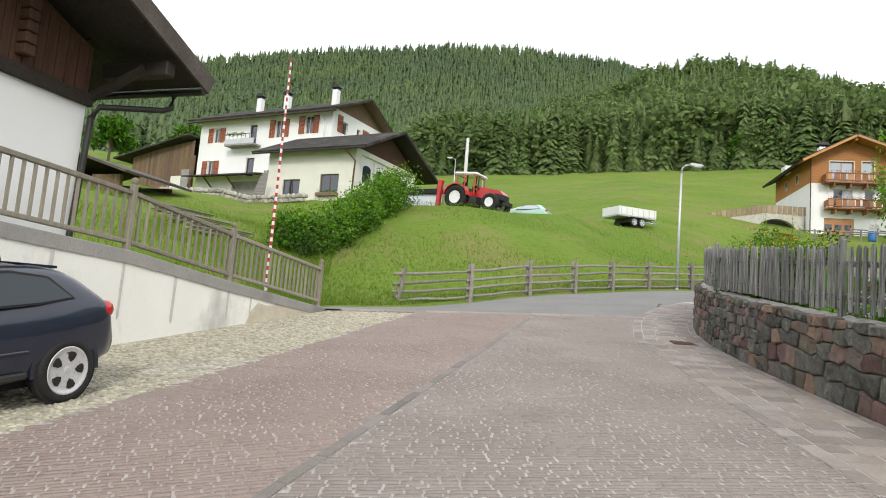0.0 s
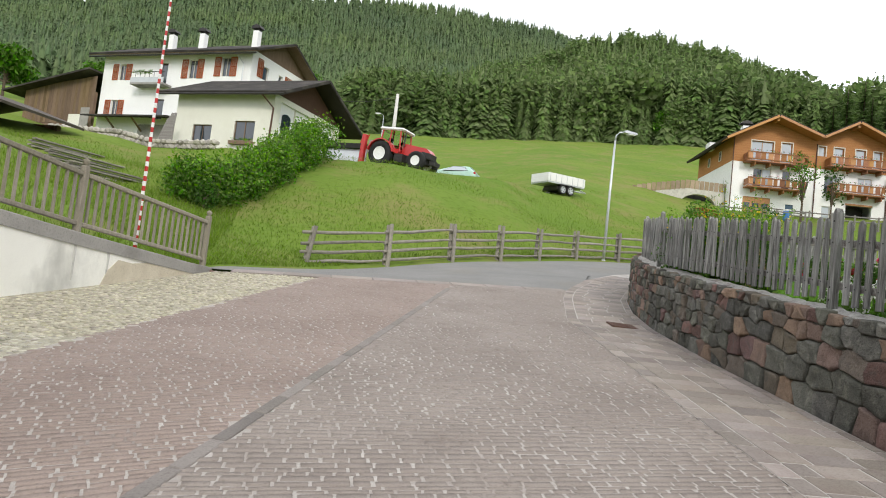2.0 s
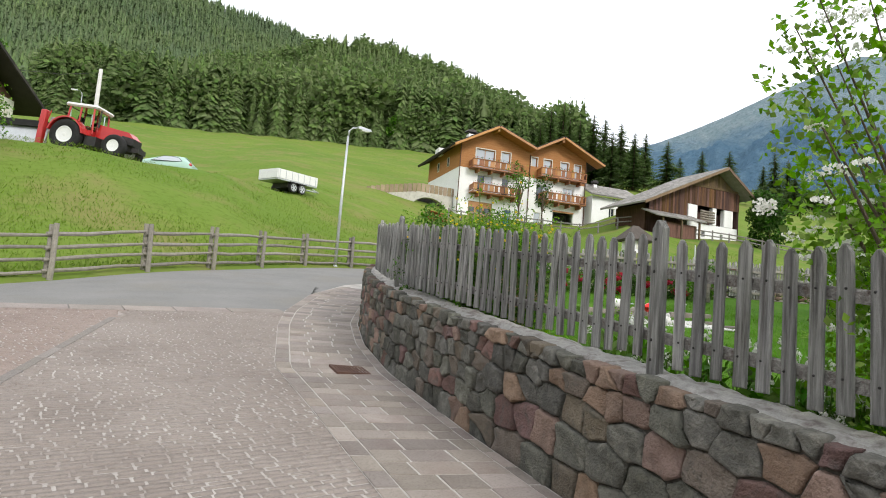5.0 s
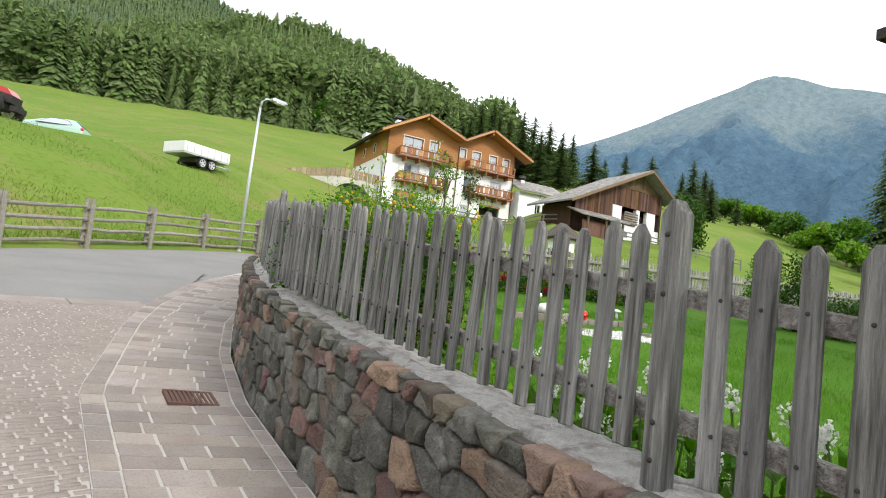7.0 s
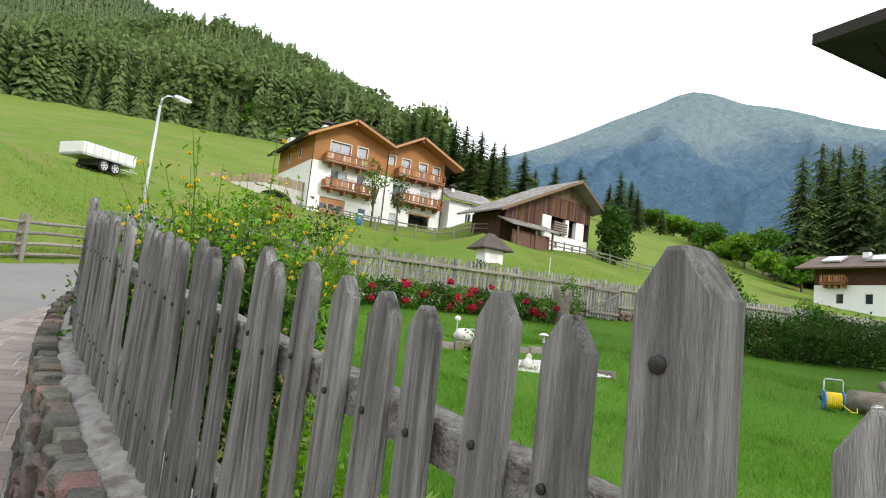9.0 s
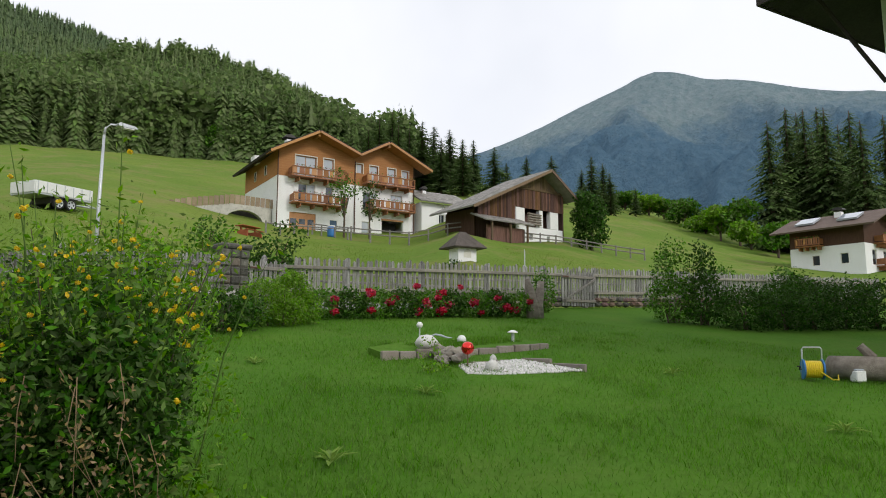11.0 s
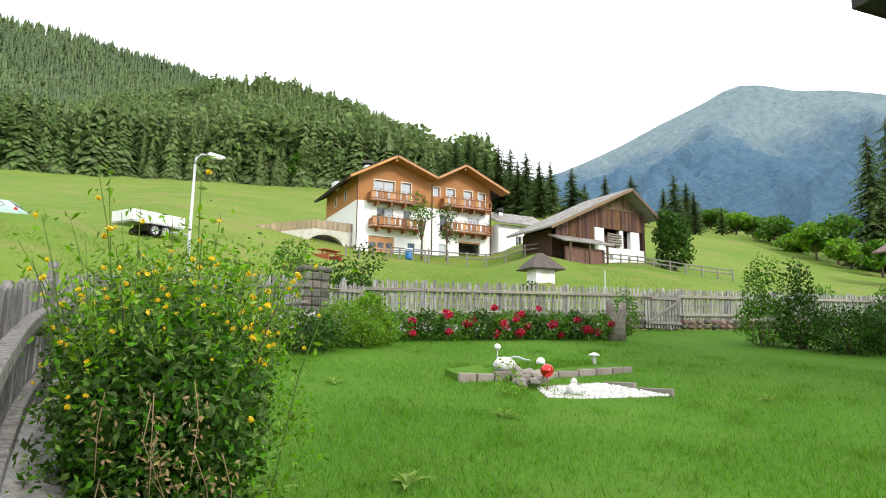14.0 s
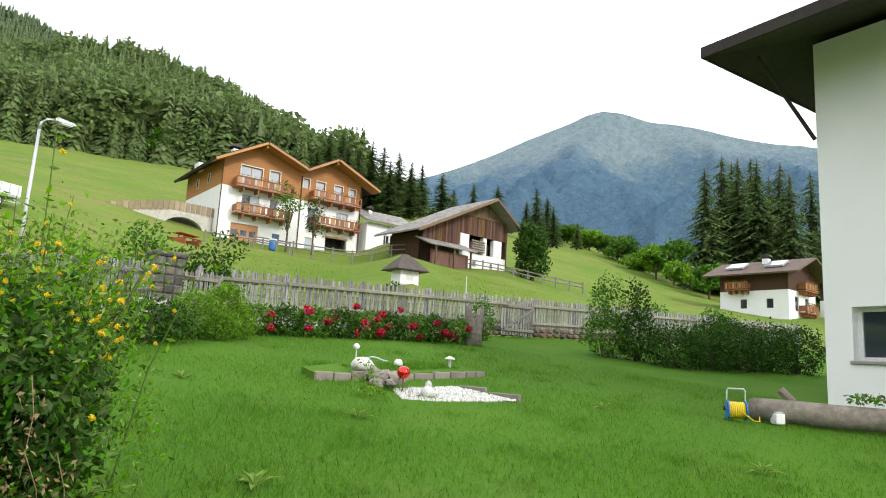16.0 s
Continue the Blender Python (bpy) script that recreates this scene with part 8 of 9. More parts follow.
def hatchback(name, label, m, paint, glass):
    """A small three-door car; local x points to its tail, y away from the seen side, origin under the rear wheel."""
    c = thing(name, label, "car", m)
    W = 1.74
    st = [(-3.32, 0.42, 0.55, 0.6, 0.25), (-3.2, 0.3, 0.62, 0.72, 0.12), (-2.6, 0.22, 0.72, 0.9, 0.04), (-1.95, 0.2, 0.82, 0.98, 0.0), (-1.35, 0.2, 0.88, 1.2, 0.0), (-0.95, 0.2, 0.9, 1.31, 0.0), (-0.45, 0.2, 0.92, 1.335, 0.0), (-0.05, 0.22, 0.95, 1.325, -0.02), (0.14, 0.24, 0.965, 1.27, -0.02), (0.28, 0.27, 0.97, 1.17, -0.01), (0.42, 0.29, 0.965, 1.05, 0.0), (0.5, 0.3, 0.95, 0.98, 0.015), (0.56, 0.31, 0.9, 0.93, 0.04), (0.6, 0.31, 0.78, 0.82, 0.07), (0.63, 0.31, 0.64, 0.68, 0.08), (0.63, 0.32, 0.44, 0.48, 0.12)]
    v, f, n = [], [], 12
    for x, zs, zb, zt, inn in st:
        tuck = min(0.3, max(0.0, (zt - zb)) * 0.55)
        half = [(inn + 0.05, zs), (inn - 0.01, zs + 0.12), (inn - 0.045, (zs + zb) / 2 + 0.05), (inn - 0.02, zb - 0.03), (inn + tuck, zt - 0.03), (inn + tuck + 0.14, zt)]
        v += [(x, a, b) for a, b in half] + [(x, W - a, b) for a, b in half[::-1]]
    for i in range(len(st) - 1):
        f += [(i * n + k, i * n + (k + 1) % n, (i + 1) * n + (k + 1) % n, (i + 1) * n + k) for k in range(n)]
    f += [tuple(range(n))[::-1], tuple(range((len(st) - 1) * n, len(st) * n))]
    b = part("body", Geo().add(v, f), paint, c, smooth=True)
    mod = b.modifiers.new("round", "SUBSURF")
    mod.levels = mod.render_levels = 2

    def side(y0, tz):
        return lambda x, z: (x, y0 + (z - 0.92) * tz, z)

    q = side(-0.03, 0.53)
    for pts, nm, mt in (([(-1.5, 0.95), (-0.3, 0.985), (0.06, 1.015), (-0.15, 1.2), (-0.5, 1.25), (-0.95, 1.24)], "side_window", glass),):
        g = Geo()
        o = [q(x, z) for x, z in pts]
        g.add([(x, y - 0.012, z) for x, y, z in o] + [(x, y + 0.05, z) for x, y, z in o], [tuple(range(6)), tuple(range(11, 5, -1))] + [(i, i + 6, (i + 1) % 6 + 6, (i + 1) % 6) for i in range(6)])
        part(nm, g, mt, c)
        g2 = Geo()
        big = [((x - (-0.6)) * 1.06 - 0.6, (z - 1.1) * 1.16 + 1.1) for x, z in pts]
        o = [q(x, z) for x, z in big]
        g2.add([(x, y - 0.003, z) for x, y, z in o] + [(x, y + 0.03, z) for x, y, z in o], [tuple(range(6)), tuple(range(11, 5, -1))] + [(i, i + 6, (i + 1) % 6 + 6, (i + 1) % 6) for i in range(6)])
        part("window_seal", g2, M_BLACK, c)
    part("tail_lamp", Geo().rock((0.51, 0.06, 0.86), (0.1, 0.085, 0.1), 3, 0.12), M_REDLAMP, c, "red tail lamp", True)
    part("reflector", Geo().cbox(0.49, 0.02, 0.765, 0.6, 0.14, 0.79, 0.008), M_WHITEPAINT, c)
    part("sill_trim", Geo().cbox(-2.2, -0.045, 0.3, -0.42, 0.05, 0.36, 0.012), M_DARKMETAL, c)
    part("side_moulding", Geo().cbox(-2.0, -0.05, 0.53, -0.42, 0.0, 0.56, 0.008), paint, c)
    part("roof_aerial", Geo().prism([(-0.22, 1.32), (-0.04, 1.32), (-0.07, 1.41)], W / 2 - 0.02, W / 2 + 0.02), M_BLACK, c)
    part("spoiler", Geo().prism([(-0.25, 1.335), (0.17, 1.3), (0.18, 1.275), (-0.1, 1.26)], 0.36, W - 0.33), paint, c)
    part("rear_window", Geo().add([(0.2, 0.4, 1.255), (0.2, W - 0.4, 1.255), (0.44, W - 0.3, 1.05), (0.44, 0.3, 1.05)], [(0, 1, 2, 3)]), glass, c)
    for x in (0.0, -2.58):
        arch = Geo().prism([(x + 0.385 * math.cos(math.radians(q)), 0.335 + 0.385 * math.sin(math.radians(q))) for q in range(-8, 189, 14)] + [(x + 0.35 * math.cos(math.radians(q)), 0.335 + 0.35 * math.sin(math.radians(q))) for q in range(188, -9, -14)], -0.03, 0.022)
        part("wheel_arch", arch, paint, c)
        # Flat black disc on the closed body side imitates the shaded wheel recess.
        well = Geo().lathe([(0.001, 0.0), (0.353, 0.0), (0.353, -0.05), (0.001, -0.05)], 28, pose(x, -0.027, 0.335, 90, 0, 0))
        part("wheel_well", well, M_BLACK, c)
        wheel(c, x, 0.042, 0.315, 0.315, 0.2, M_ALLOY, 5, "wheel", 1.06)
        wheel(c, x, W + 0.0, 0.315, 0.315, 0.2, M_ALLOY)
    part("underbody", Geo().box(-3.0, 0.25, 0.15, 0.4, W - 0.25, 0.4), M_BLACK, c)
    return c


hatchback("parked_car", "dark navy hatchback parked on the cobbled strip", pose(-3.56, 6.6, float(road_z(-3.56, 6.6)) - 0.01, 0, 0, 71.4) @ pose(0, 0, 0, 1.0, -6.5, 0), M_NAVY, plain("car_glass", (0.02, 0.03, 0.032), 0.05))
hatchback("green_car", "pale mint green small car half hidden by grass", pose(6.0, 42.9, gz(6.0, 42.9) - 0.2, 0, 0, -24), M_GREENCAR, M_PALE_GLASS)


def make_tractor():
    a = math.degrees(math.atan2(-1.48, 2.38))
    t = thing("tractor", "red farm tractor with white cab roof on the grassy bank", "tractor", pose(1.0, 42.3, gz(1.0, 42.3) - 0.02, 0, 0, a) @ pose(0, 0, 0, 0, 4, 0) @ Matrix.Scale(0.95, 4))
    for y in (-0.95, 0.95):
        wheel(t, 0, y, 0.82, 0.82, 0.46, M_WHITEPAINT, 0, "rear_wheel", 0.74)
        wheel(t, 2.55, y * 0.92, 0.6, 0.6, 0.38, M_WHITEPAINT, 0, "front_wheel", 0.74)
        part("fender", Geo().prism([(-0.95 * math.cos(math.radians(q)), 0.82 + 0.95 * math.sin(math.radians(q))) for q in range(10, 171, 16)] + [(0.88 * math.cos(math.radians(q)), 0.82 + 0.88 * math.sin(math.radians(q))) for q in range(10, 171, 16)], y - 0.28, y + 0.28), M_RED, t, "red rear mudguard")
    part("hood", Geo().prism([(1.15, 1.0), (3.15, 0.85), (3.2, 1.2), (2.9, 1.5), (1.15, 1.72)], -0.4, 0.4), M_RED, t, "red engine hood")
    part("grille", Geo().prism([(2.35, 0.9), (3.22, 0.84), (3.24, 1.2), (2.6, 1.3)], -0.42, 0.42), M_DARKMETAL, t)
    part("chassis", Geo().cbox(-0.4, -0.35, 0.5, 2.9, 0.35, 1.0, 0.05), M_DARKMETAL, t)
    part("steps", Geo().box(0.9, -0.85, 0.45, 1.5, -0.35, 0.95), M_DARKMETAL, t)
    for x0, x1, y in ((-0.35, -0.25, -0.72), (-0.35, -0.25, 0.72), (1.15, 1.02, -0.72), (1.15, 1.02, 0.72), (0.35, 0.35, -0.74), (0.35, 0.35, 0.74)):
        part("cab_pillar", Geo().tube([(x0, y, 1.1), (x1, y * 0.94, 2.45)], 0.05, 6), M_RED, t)
    part("cab_glass", Geo().prism([(-0.3, 1.25), (1.1, 1.25), (1.0, 2.42), (-0.22, 2.42)], -0.66, 0.66), clear_glass("cab_glass", (0.72, 0.85, 0.82)), t)
    part("seat", Geo().cbox(0.0, -0.25, 1.2, 0.5, 0.25, 1.45, 0.04).cbox(-0.08, -0.25, 1.45, 0.08, 0.25, 2.05, 0.04), M_BLACK, t, "black driver seat")
    part("steering_wheel", Geo().lathe([(0.16, 0), (0.19, 0.015), (0.19, 0.03), (0.16, 0.04)], 16, pose(0.78, 0, 1.72, 0, -35, 0)), M_BLACK, t)
    part("cab_door", Geo().prism([(-0.3, 1.0), (1.1, 1.0), (1.1, 1.28), (-0.3, 1.28)], -0.72, 0.72), M_RED, t)
    part("cab_roof", Geo().cbox(-0.5, -0.8, 2.42, 1.25, 0.8, 2.62, 0.08), M_WHITEPAINT, t, "white cab roof")
    part("beacon", Geo().lathe([(0.05, 2.62), (0.05, 2.72), (0.02, 2.75)], 8), M_HOSE, t)
    part("rear_hitch", Geo().cbox(-1.35, -0.5, 0.9, -0.8, 0.5, 1.75, 0.04), M_CONCRETE, t, "grey rear implement")
    part("red_mast", Geo().cbox(-1.75, -0.75, 0.2, -1.45, -0.45, 2.05, 0.03), M_RED, t, "upright red loader mast")
    part("front_hitch", Geo().box(3.2, -0.4, 0.5, 3.55, 0.4, 0.75), M_DARKMETAL, t)
    part("exhaust", Geo().tube([(1.3, -0.5, 1.5), (1.3, -0.5, 2.4)], 0.05, 8), M_DARKMETAL, t)


make_tractor()


def make_trailer():
    t = thing("trailer", "white drop-side trailer parked on the meadow slope", "trailer", pose(11.9, 45.0, gz(12.6, 45.4) + 0.05, 0, 0, 25.6) @ pose(0, 0, 0, 0, -1.5, 0))
    part("bed", Geo().cbox(0, 0, 0.62, 3.3, 1.8, 0.74, 0.02), M_STEEL, t)
    for n_, b in (("side_board", (0, -0.03, 0.72, 3.3, 0.03, 1.3)), ("side_board", (0, 1.77, 0.72, 3.3, 1.83, 1.3)), ("end_board", (-0.03, 0.03, 0.72, 0.03, 1.77, 1.3)), ("end_board", (3.27, 0.03, 0.72, 3.33, 1.77, 1.3))):
        part(n_, Geo().cbox(*b, 0.01), M_WHITEPAINT, t, "white board")
    for k in range(7):
        part("rib", Geo().box(0.1 + k * 0.5, -0.045, 0.74, 0.14 + k * 0.5, -0.031, 1.28), M_STEEL, t)
    for x in (1.35, 2.05):
        wheel(t, x, 0.1, 0.32, 0.32, 0.2, M_STEEL, 5)
        wheel(t, x, 1.7, 0.32, 0.32, 0.2, M_STEEL, 5)
        part("mudguard", Geo().box(x - 0.36, -0.02, 0.62, x + 0.36, 0.22, 0.66), M_DARKMETAL, t)
    part("drawbar", Geo().tube([(3.3, 0.5, 0.6), (4.3, 0.9, 0.55), (3.3, 1.3, 0.6)], 0.05, 6), M_STEEL, t)
    part("axle", Geo().box(1.0, 0.2, 0.3, 2.4, 1.6, 0.62), M_DARKMETAL, t)


make_trailer()
plough = thing("snow_plough", "grey and black snow plough blade beside the garage", "plough", pose(-1.6, 43.5, gz(-1.6, 43.5), 0, 0, -25))
part("blade", Geo().prism([(0, 0), (0.25, 0.05), (0.12, 0.5), (0.2, 1.1), (0.12, 1.1), (0.0, 0.5)], -1.4, 1.4, pose(0, 0, 0, 0, 0, 90)), M_STEEL, plough)
part("upper_edge", Geo().box(-1.4, -0.1, 1.1, 1.4, 0.12, 1.4), M_BLACK, plough)
part("frame", Geo().box(-0.5, 0.2, 0.2, 0.5, 1.0, 0.6), M_DARKMETAL, plough)
for k in range(3):
    part("flag", Geo().tube([(1.3 - 0.2 * k, 0.0, 1.3), (1.5 - 0.2 * k, 0, 2.0)], 0.025, 5), M_WHITEPAINT if k % 2 else M_RED, plough)
lay_slabs()
lay_cobbles()
lay_setts()


# ---- garden things ----
back = thing("garden_fence", "long weathered picket fence at the back of the garden", "fence")
BL = resample(BACK_LINE, 300)
BS = np.concatenate([[0], np.cumsum(np.hypot(*np.diff(BL, axis=0).T))])


def back_at(s):
    x, y = float(np.interp(s, BS, BL[:, 0])), float(np.interp(s, BS, BL[:, 1]))
    x2, y2 = float(np.interp(s + 0.2, BS, BL[:, 0])), float(np.interp(s + 0.2, BS, BL[:, 1]))
    return x, y, lawn_z(x, y) + 0.34, math.degrees(math.atan2(y2 - y, x2 - x))


bp = [picket_mesh(w, 0.024, h).mesh("picket", M_PICKET) for w, h in ((0.085, 1.0), (0.095, 1.04), (0.08, 0.98), (0.09, 1.02))]
bpost = picket_mesh(0.13, 0.09, 1.2).mesh("post", M_PICKET)
r = random.Random(15)
s = 1.7
rest, count = Geo(), 0
while s < BS[-1] - 0.2:
    x, y, z, a = back_at(s)
    if s < 33:
        part("picket", bp[count % 4], None, back, at=pose(x, y, z + r.uniform(-0.03, 0.03), 0, r.uniform(-1.5, 1.5), a + 180))
    count += 1
    s += r.uniform(0.125, 0.145)
for k in range(15):
    s = 0.9 + k * 2.3
    x, y, z, a = back_at(s)
    part("post", bpost, None, back, at=pose(x, y + 0.07, z - 0.15, 0, 0, a))
    for up in (0.12, 0.72):
        x2, y2, z2, _ = back_at(s + 2.3)
        ln = math.hypot(x2 - x, y2 - y)
        part("rail", Geo().cbox(0, -0.1, 0, ln, -0.03, 0.09, 0.01), M_FENCE_WOOD, back, at=pose(x, y, z + up, 0, 0, a) @ pose(0, 0, 0, 0, -math.degrees(math.atan2(z2 - z, ln)), 0))
sill = thing("fence_plinth", "low dry stone plinth under the garden fence", "stone wall", kind="structure")
for k in range(60):
    s = 9.5 + k * 0.36
    x, y, z, a = back_at(s)
    for lev in (0, 1):
        part("stone", Geo().rock((0, 0, 0), (r.uniform(0.17, 0.21), 0.15, 0.1), k * 2 + lev, 0.3, 1), M_STONES[(k + lev) % 4], sill, at=pose(x + 0.06 * lev, y - 0.02, z - 0.22 + lev * 0.15, 0, 0, a))
pil = thing("gate_pillar", "square pillar of stacked grey stones beside the gate", "pillar", pose(11.88, 22.75, lawn_z(11.88, 22.75)) @ Matrix.Diagonal((1, 1, 1.25, 1)))
for k in range(7):
    for q in range(3):
        w = (0.62, 0.58, 0.64)[q]
        part("stone", Geo().cbox(-0.35 + q * 0.235, -0.24 + r.uniform(-0.03, 0.03), k * 0.17, -0.35 + q * 0.235 + 0.225, 0.24, k * 0.17 + 0.16, 0.025), M_STONES[3 if (k * 2 + q) % 5 == 1 else 0], pil)
part("core", Geo().box(-0.33, -0.2, 0, 0.33, 0.22, 1.17), M_WALL_CORE, pil)
part("cap_stone", Geo().cbox(-0.4, -0.29, 1.19, 0.4, 0.29, 1.29, 0.03), M_STONES[0], pil)


def gate(x, y, a, w, name, label):
    g = thing(name, label, "gate", pose(x, y, lawn_z(x, y) + 0.1, 0, 0, a) @ Matrix.Diagonal((1, 1, 1.12, 1)))
    k = 0.0
    while k < w - 0.05:
        part("board", picket_mesh(0.085, 0.022, r.uniform(1.0, 1.08)), M_PICKET, g, at=pose(k + 0.05, 0, 0))
        k += 0.125
    for z in (0.12, 0.82):
        part("crossbar", Geo().cbox(0, -0.06, z, w, -0.015, z + 0.08, 0.008), M_FENCE_WOOD, g)
    d = math.hypot(w - 0.1, 0.66)
    part("brace", Geo().cbox(0, -0.1, -0.035, d, -0.061, 0.035, 0.006), M_LICHEN_WOOD, g, at=pose(0.05, 0, 0.17) @ pose(0, 0, 0, 0, -math.degrees(math.atan2(0.66, w - 0.1)), 0))
    part("hinge", Geo().cbox(0.0, -0.075, 0.84, 0.25, -0.061, 0.88, 0.004), M_RUST, g)


gate(12.28, 22.62, -6, 0.95, "garden_gate", "weathered wooden garden gate with diagonal brace")
gate(10.75, 22.35, 8, 0.75, "garden_gate", "narrow weathered wooden gate panel beside the pillar")
gate(22.3, 20.72, -10, 1.5, "garden_gate", "closed picket gate with pale diagonal brace")

stump = thing("tree_stump", "bleached forked driftwood stump on the lawn's edge", "stump", pose(18.7, 18.9, lawn_z(18.7, 18.9)))
part("trunk", Geo().tube([(-0.06, 0, -0.1), (-0.13, 0, 0.4), (-0.2, 0.02, 0.75), (-0.31, 0.02, 1.02)], [0.22, 0.15, 0.12, 0.06], 9), M_LOG, stump, smooth=True)
part("fork", Geo().tube([(0.06, 0, -0.1), (0.12, 0, 0.4), (0.22, 0, 0.75), (0.27, 0, 0.98)], [0.2, 0.14, 0.11, 0.08], 9), M_LOG, stump, smooth=True)

# stone-edged pond bed
M_ROCKERY = surface("beige_river_stone", (0.19, 0.17, 0.14), (0.34, 0.315, 0.27), 5.0, 40.0, 0.85, 0.6, vary=0.3, stain=(0.2, 0.17, 0.14), stain_scale=4.0)
pond = thing("pond_border", "rockery bed edged with reddish stone slabs", "flower bed")
edge = [(10.63, 15.16), (11.2, 15.05), (11.87, 14.87), (12.67, 14.77), (13.4, 14.72), (13.95, 14.76)]
for (xa, ya), (xb, yb) in zip(edge, edge[1:]):
    ln = math.hypot(xb - xa, yb - ya)
    for k in range(2):
        part("edging_slab", Geo().cbox(0.01, -0.04, -0.1, ln / 2 - 0.01, 0.04, 0.12 + r.uniform(-0.02, 0.015), 0.012), M_SLAB, pond, at=pose(xa + (xb - xa) * k / 2, ya + (yb - ya) * k / 2, lawn_z(xa + (xb - xa) * k / 2, ya + (yb - ya) * k / 2), 0, 0, math.degrees(math.atan2(yb - ya, xb - xa))))
for (xa, ya), (xb, yb) in (((11.56, 14.25), (12.0, 14.2)), ((12.0, 14.2), (12.5, 14.17)), ((12.55, 14.15), (12.58, 13.6)), ((12.58, 13.6), (12.56, 12.98)), ((11.3, 13.5), (11.82, 13.36))):
    ln = math.hypot(xb - xa, yb - ya)
    part("edging_slab", Geo().cbox(0.01, -0.03, -0.1, ln - 0.01, 0.03, 0.025, 0.01), M_SLAB, pond, at=pose(xa, ya, lawn_z(xa, ya), 0, 0, math.degrees(math.atan2(yb - ya, xb - xa))))
bed = Geo()
be = [(10.68, 15.22), (11.9, 14.93), (13.85, 14.82), (13.95, 15.4), (12.2, 16.1), (10.8, 15.7)]
bed.add([(x, y, lawn_z(x, y) + 0.09) for x, y in be] + [(x, y, lawn_z(x, y) - 0.1) for x, y in be], [tuple(range(5, -1, -1))] + [(i, (i + 1) % 6, (i + 1) % 6 + 6, i + 6) for i in range(6)])
part("bed_soil", bed, M_LAWN, pond)
v, f = blades(2500, lambda q, n: np.stack([11.5 + 2.2 * q.random(n), 15.1 + 0.6 * q.random(n)], -1), lambda x, y: road_z(x, y) + 0.47, 0.04, 0.12, 0.006, 88)
tagged(part("bed_grass", arrays("bed_grass", v, f, M_BLADE), None, pond), kind="stuff")
for k in range(34):
    u = r.random()
    x, y = 11.12 + 0.5 * u + r.uniform(-0.2, 0.2), 14.15 + 0.95 * u + r.uniform(-0.12, 0.12)
    sc = r.uniform(0.05, 0.105)
    part("rock", Geo().rock((0, 0, 0), (sc * 1.15, sc * 0.85, sc * 0.75), k, 0.55, 1), M_ROCKERY, pond, "rounded pale rockery stone" if k == 0 else "", False, pose(x, y, lawn_z(x, y) + 0.06 + 0.12 * max(0, 1 - abs(x - 11.4) * 2.5) * r.random()))
part("boulder", Geo().rock((0, 0, 0), (0.19, 0.15, 0.11), 3, 0.25), M_PALE_STONE, pond, "large whitish boulder", True, pose(11.45, 15.1, lawn_z(11.45, 15.1) + 0.2))
grav = thing("white_gravel", "bed of bright white quartz pebbles", "gravel", kind="stuff")
poly = [(11.25, 14.2), (10.86, 13.6), (11.18, 13.36), (11.72, 13.2), (12.5, 13.0), (12.48, 13.6), (12.45, 14.1), (11.9, 14.12)]


def inside(x, y):
    c = False
    for (xa, ya), (xb, yb) in zip(poly, poly[1:] + poly[:1]):
        if (ya > y) != (yb > y) and x < (xb - xa) * (y - ya) / (yb - ya) + xa:
            c = not c
    return c


gv2, gf2 = [], []
rk = Geo().rock((0, 0, 0), (1, 1, 0.7), 5, 0.5, 1)
rv, rf2 = np.array(rk.v), np.array(rk.f)
while len(gv2) < 2000:
    x, y = r.uniform(10.8, 12.5), r.uniform(12.95, 14.25)
    if inside(x, y):
        sc, a = r.uniform(0.014, 0.034), r.uniform(0, 6.28)
        gv2.append(np.stack([(rv[:, 0] * math.cos(a) - rv[:, 1] * math.sin(a)) * sc + x, (rv[:, 0] * math.sin(a) + rv[:, 1] * math.cos(a)) * sc + y, rv[:, 2] * sc + lawn_z(x, y) + 0.01], -1))
        gf2.append(rf2 + (len(gv2) - 1) * len(rv))
part("pebbles", arrays("pebbles", np.concatenate(gv2), np.concatenate(gf2), M_PALE_STONE), None, grav)
fig = thing("garden_ornament", "small lumpy white stone ornament on the pebbles", "ornament", pose(11.3, 13.6, lawn_z(11.3, 13.6)))
part("body", Geo().rock((0, 0, 0.08), (0.09, 0.08, 0.09), 8, 0.5).rock((0.02, 0, 0.17), (0.05, 0.045, 0.06), 4, 0.3), M_PALE_STONE, fig, smooth=True)
orb = thing("glass_ball", "shiny red glass garden ball on a thin stake", "ornament", pose(11.24, 14.0, lawn_z(11.24, 14.0) - 0.13))
part("ball", Geo().lathe([(0.09 * math.sin(q * math.pi / 12) + 0.0005, 0.4 - 0.09 * math.cos(q * math.pi / 12)) for q in range(13)], 20), plain("red_mirror_glass", (0.75, 0.03, 0.02), 0.06, 0.85, 0.5), orb, smooth=True)
part("stake", Geo().tube([(0, 0, -0.1), (0, 0, 0.31)], 0.012, 6), M_OLD_WOOD, orb)


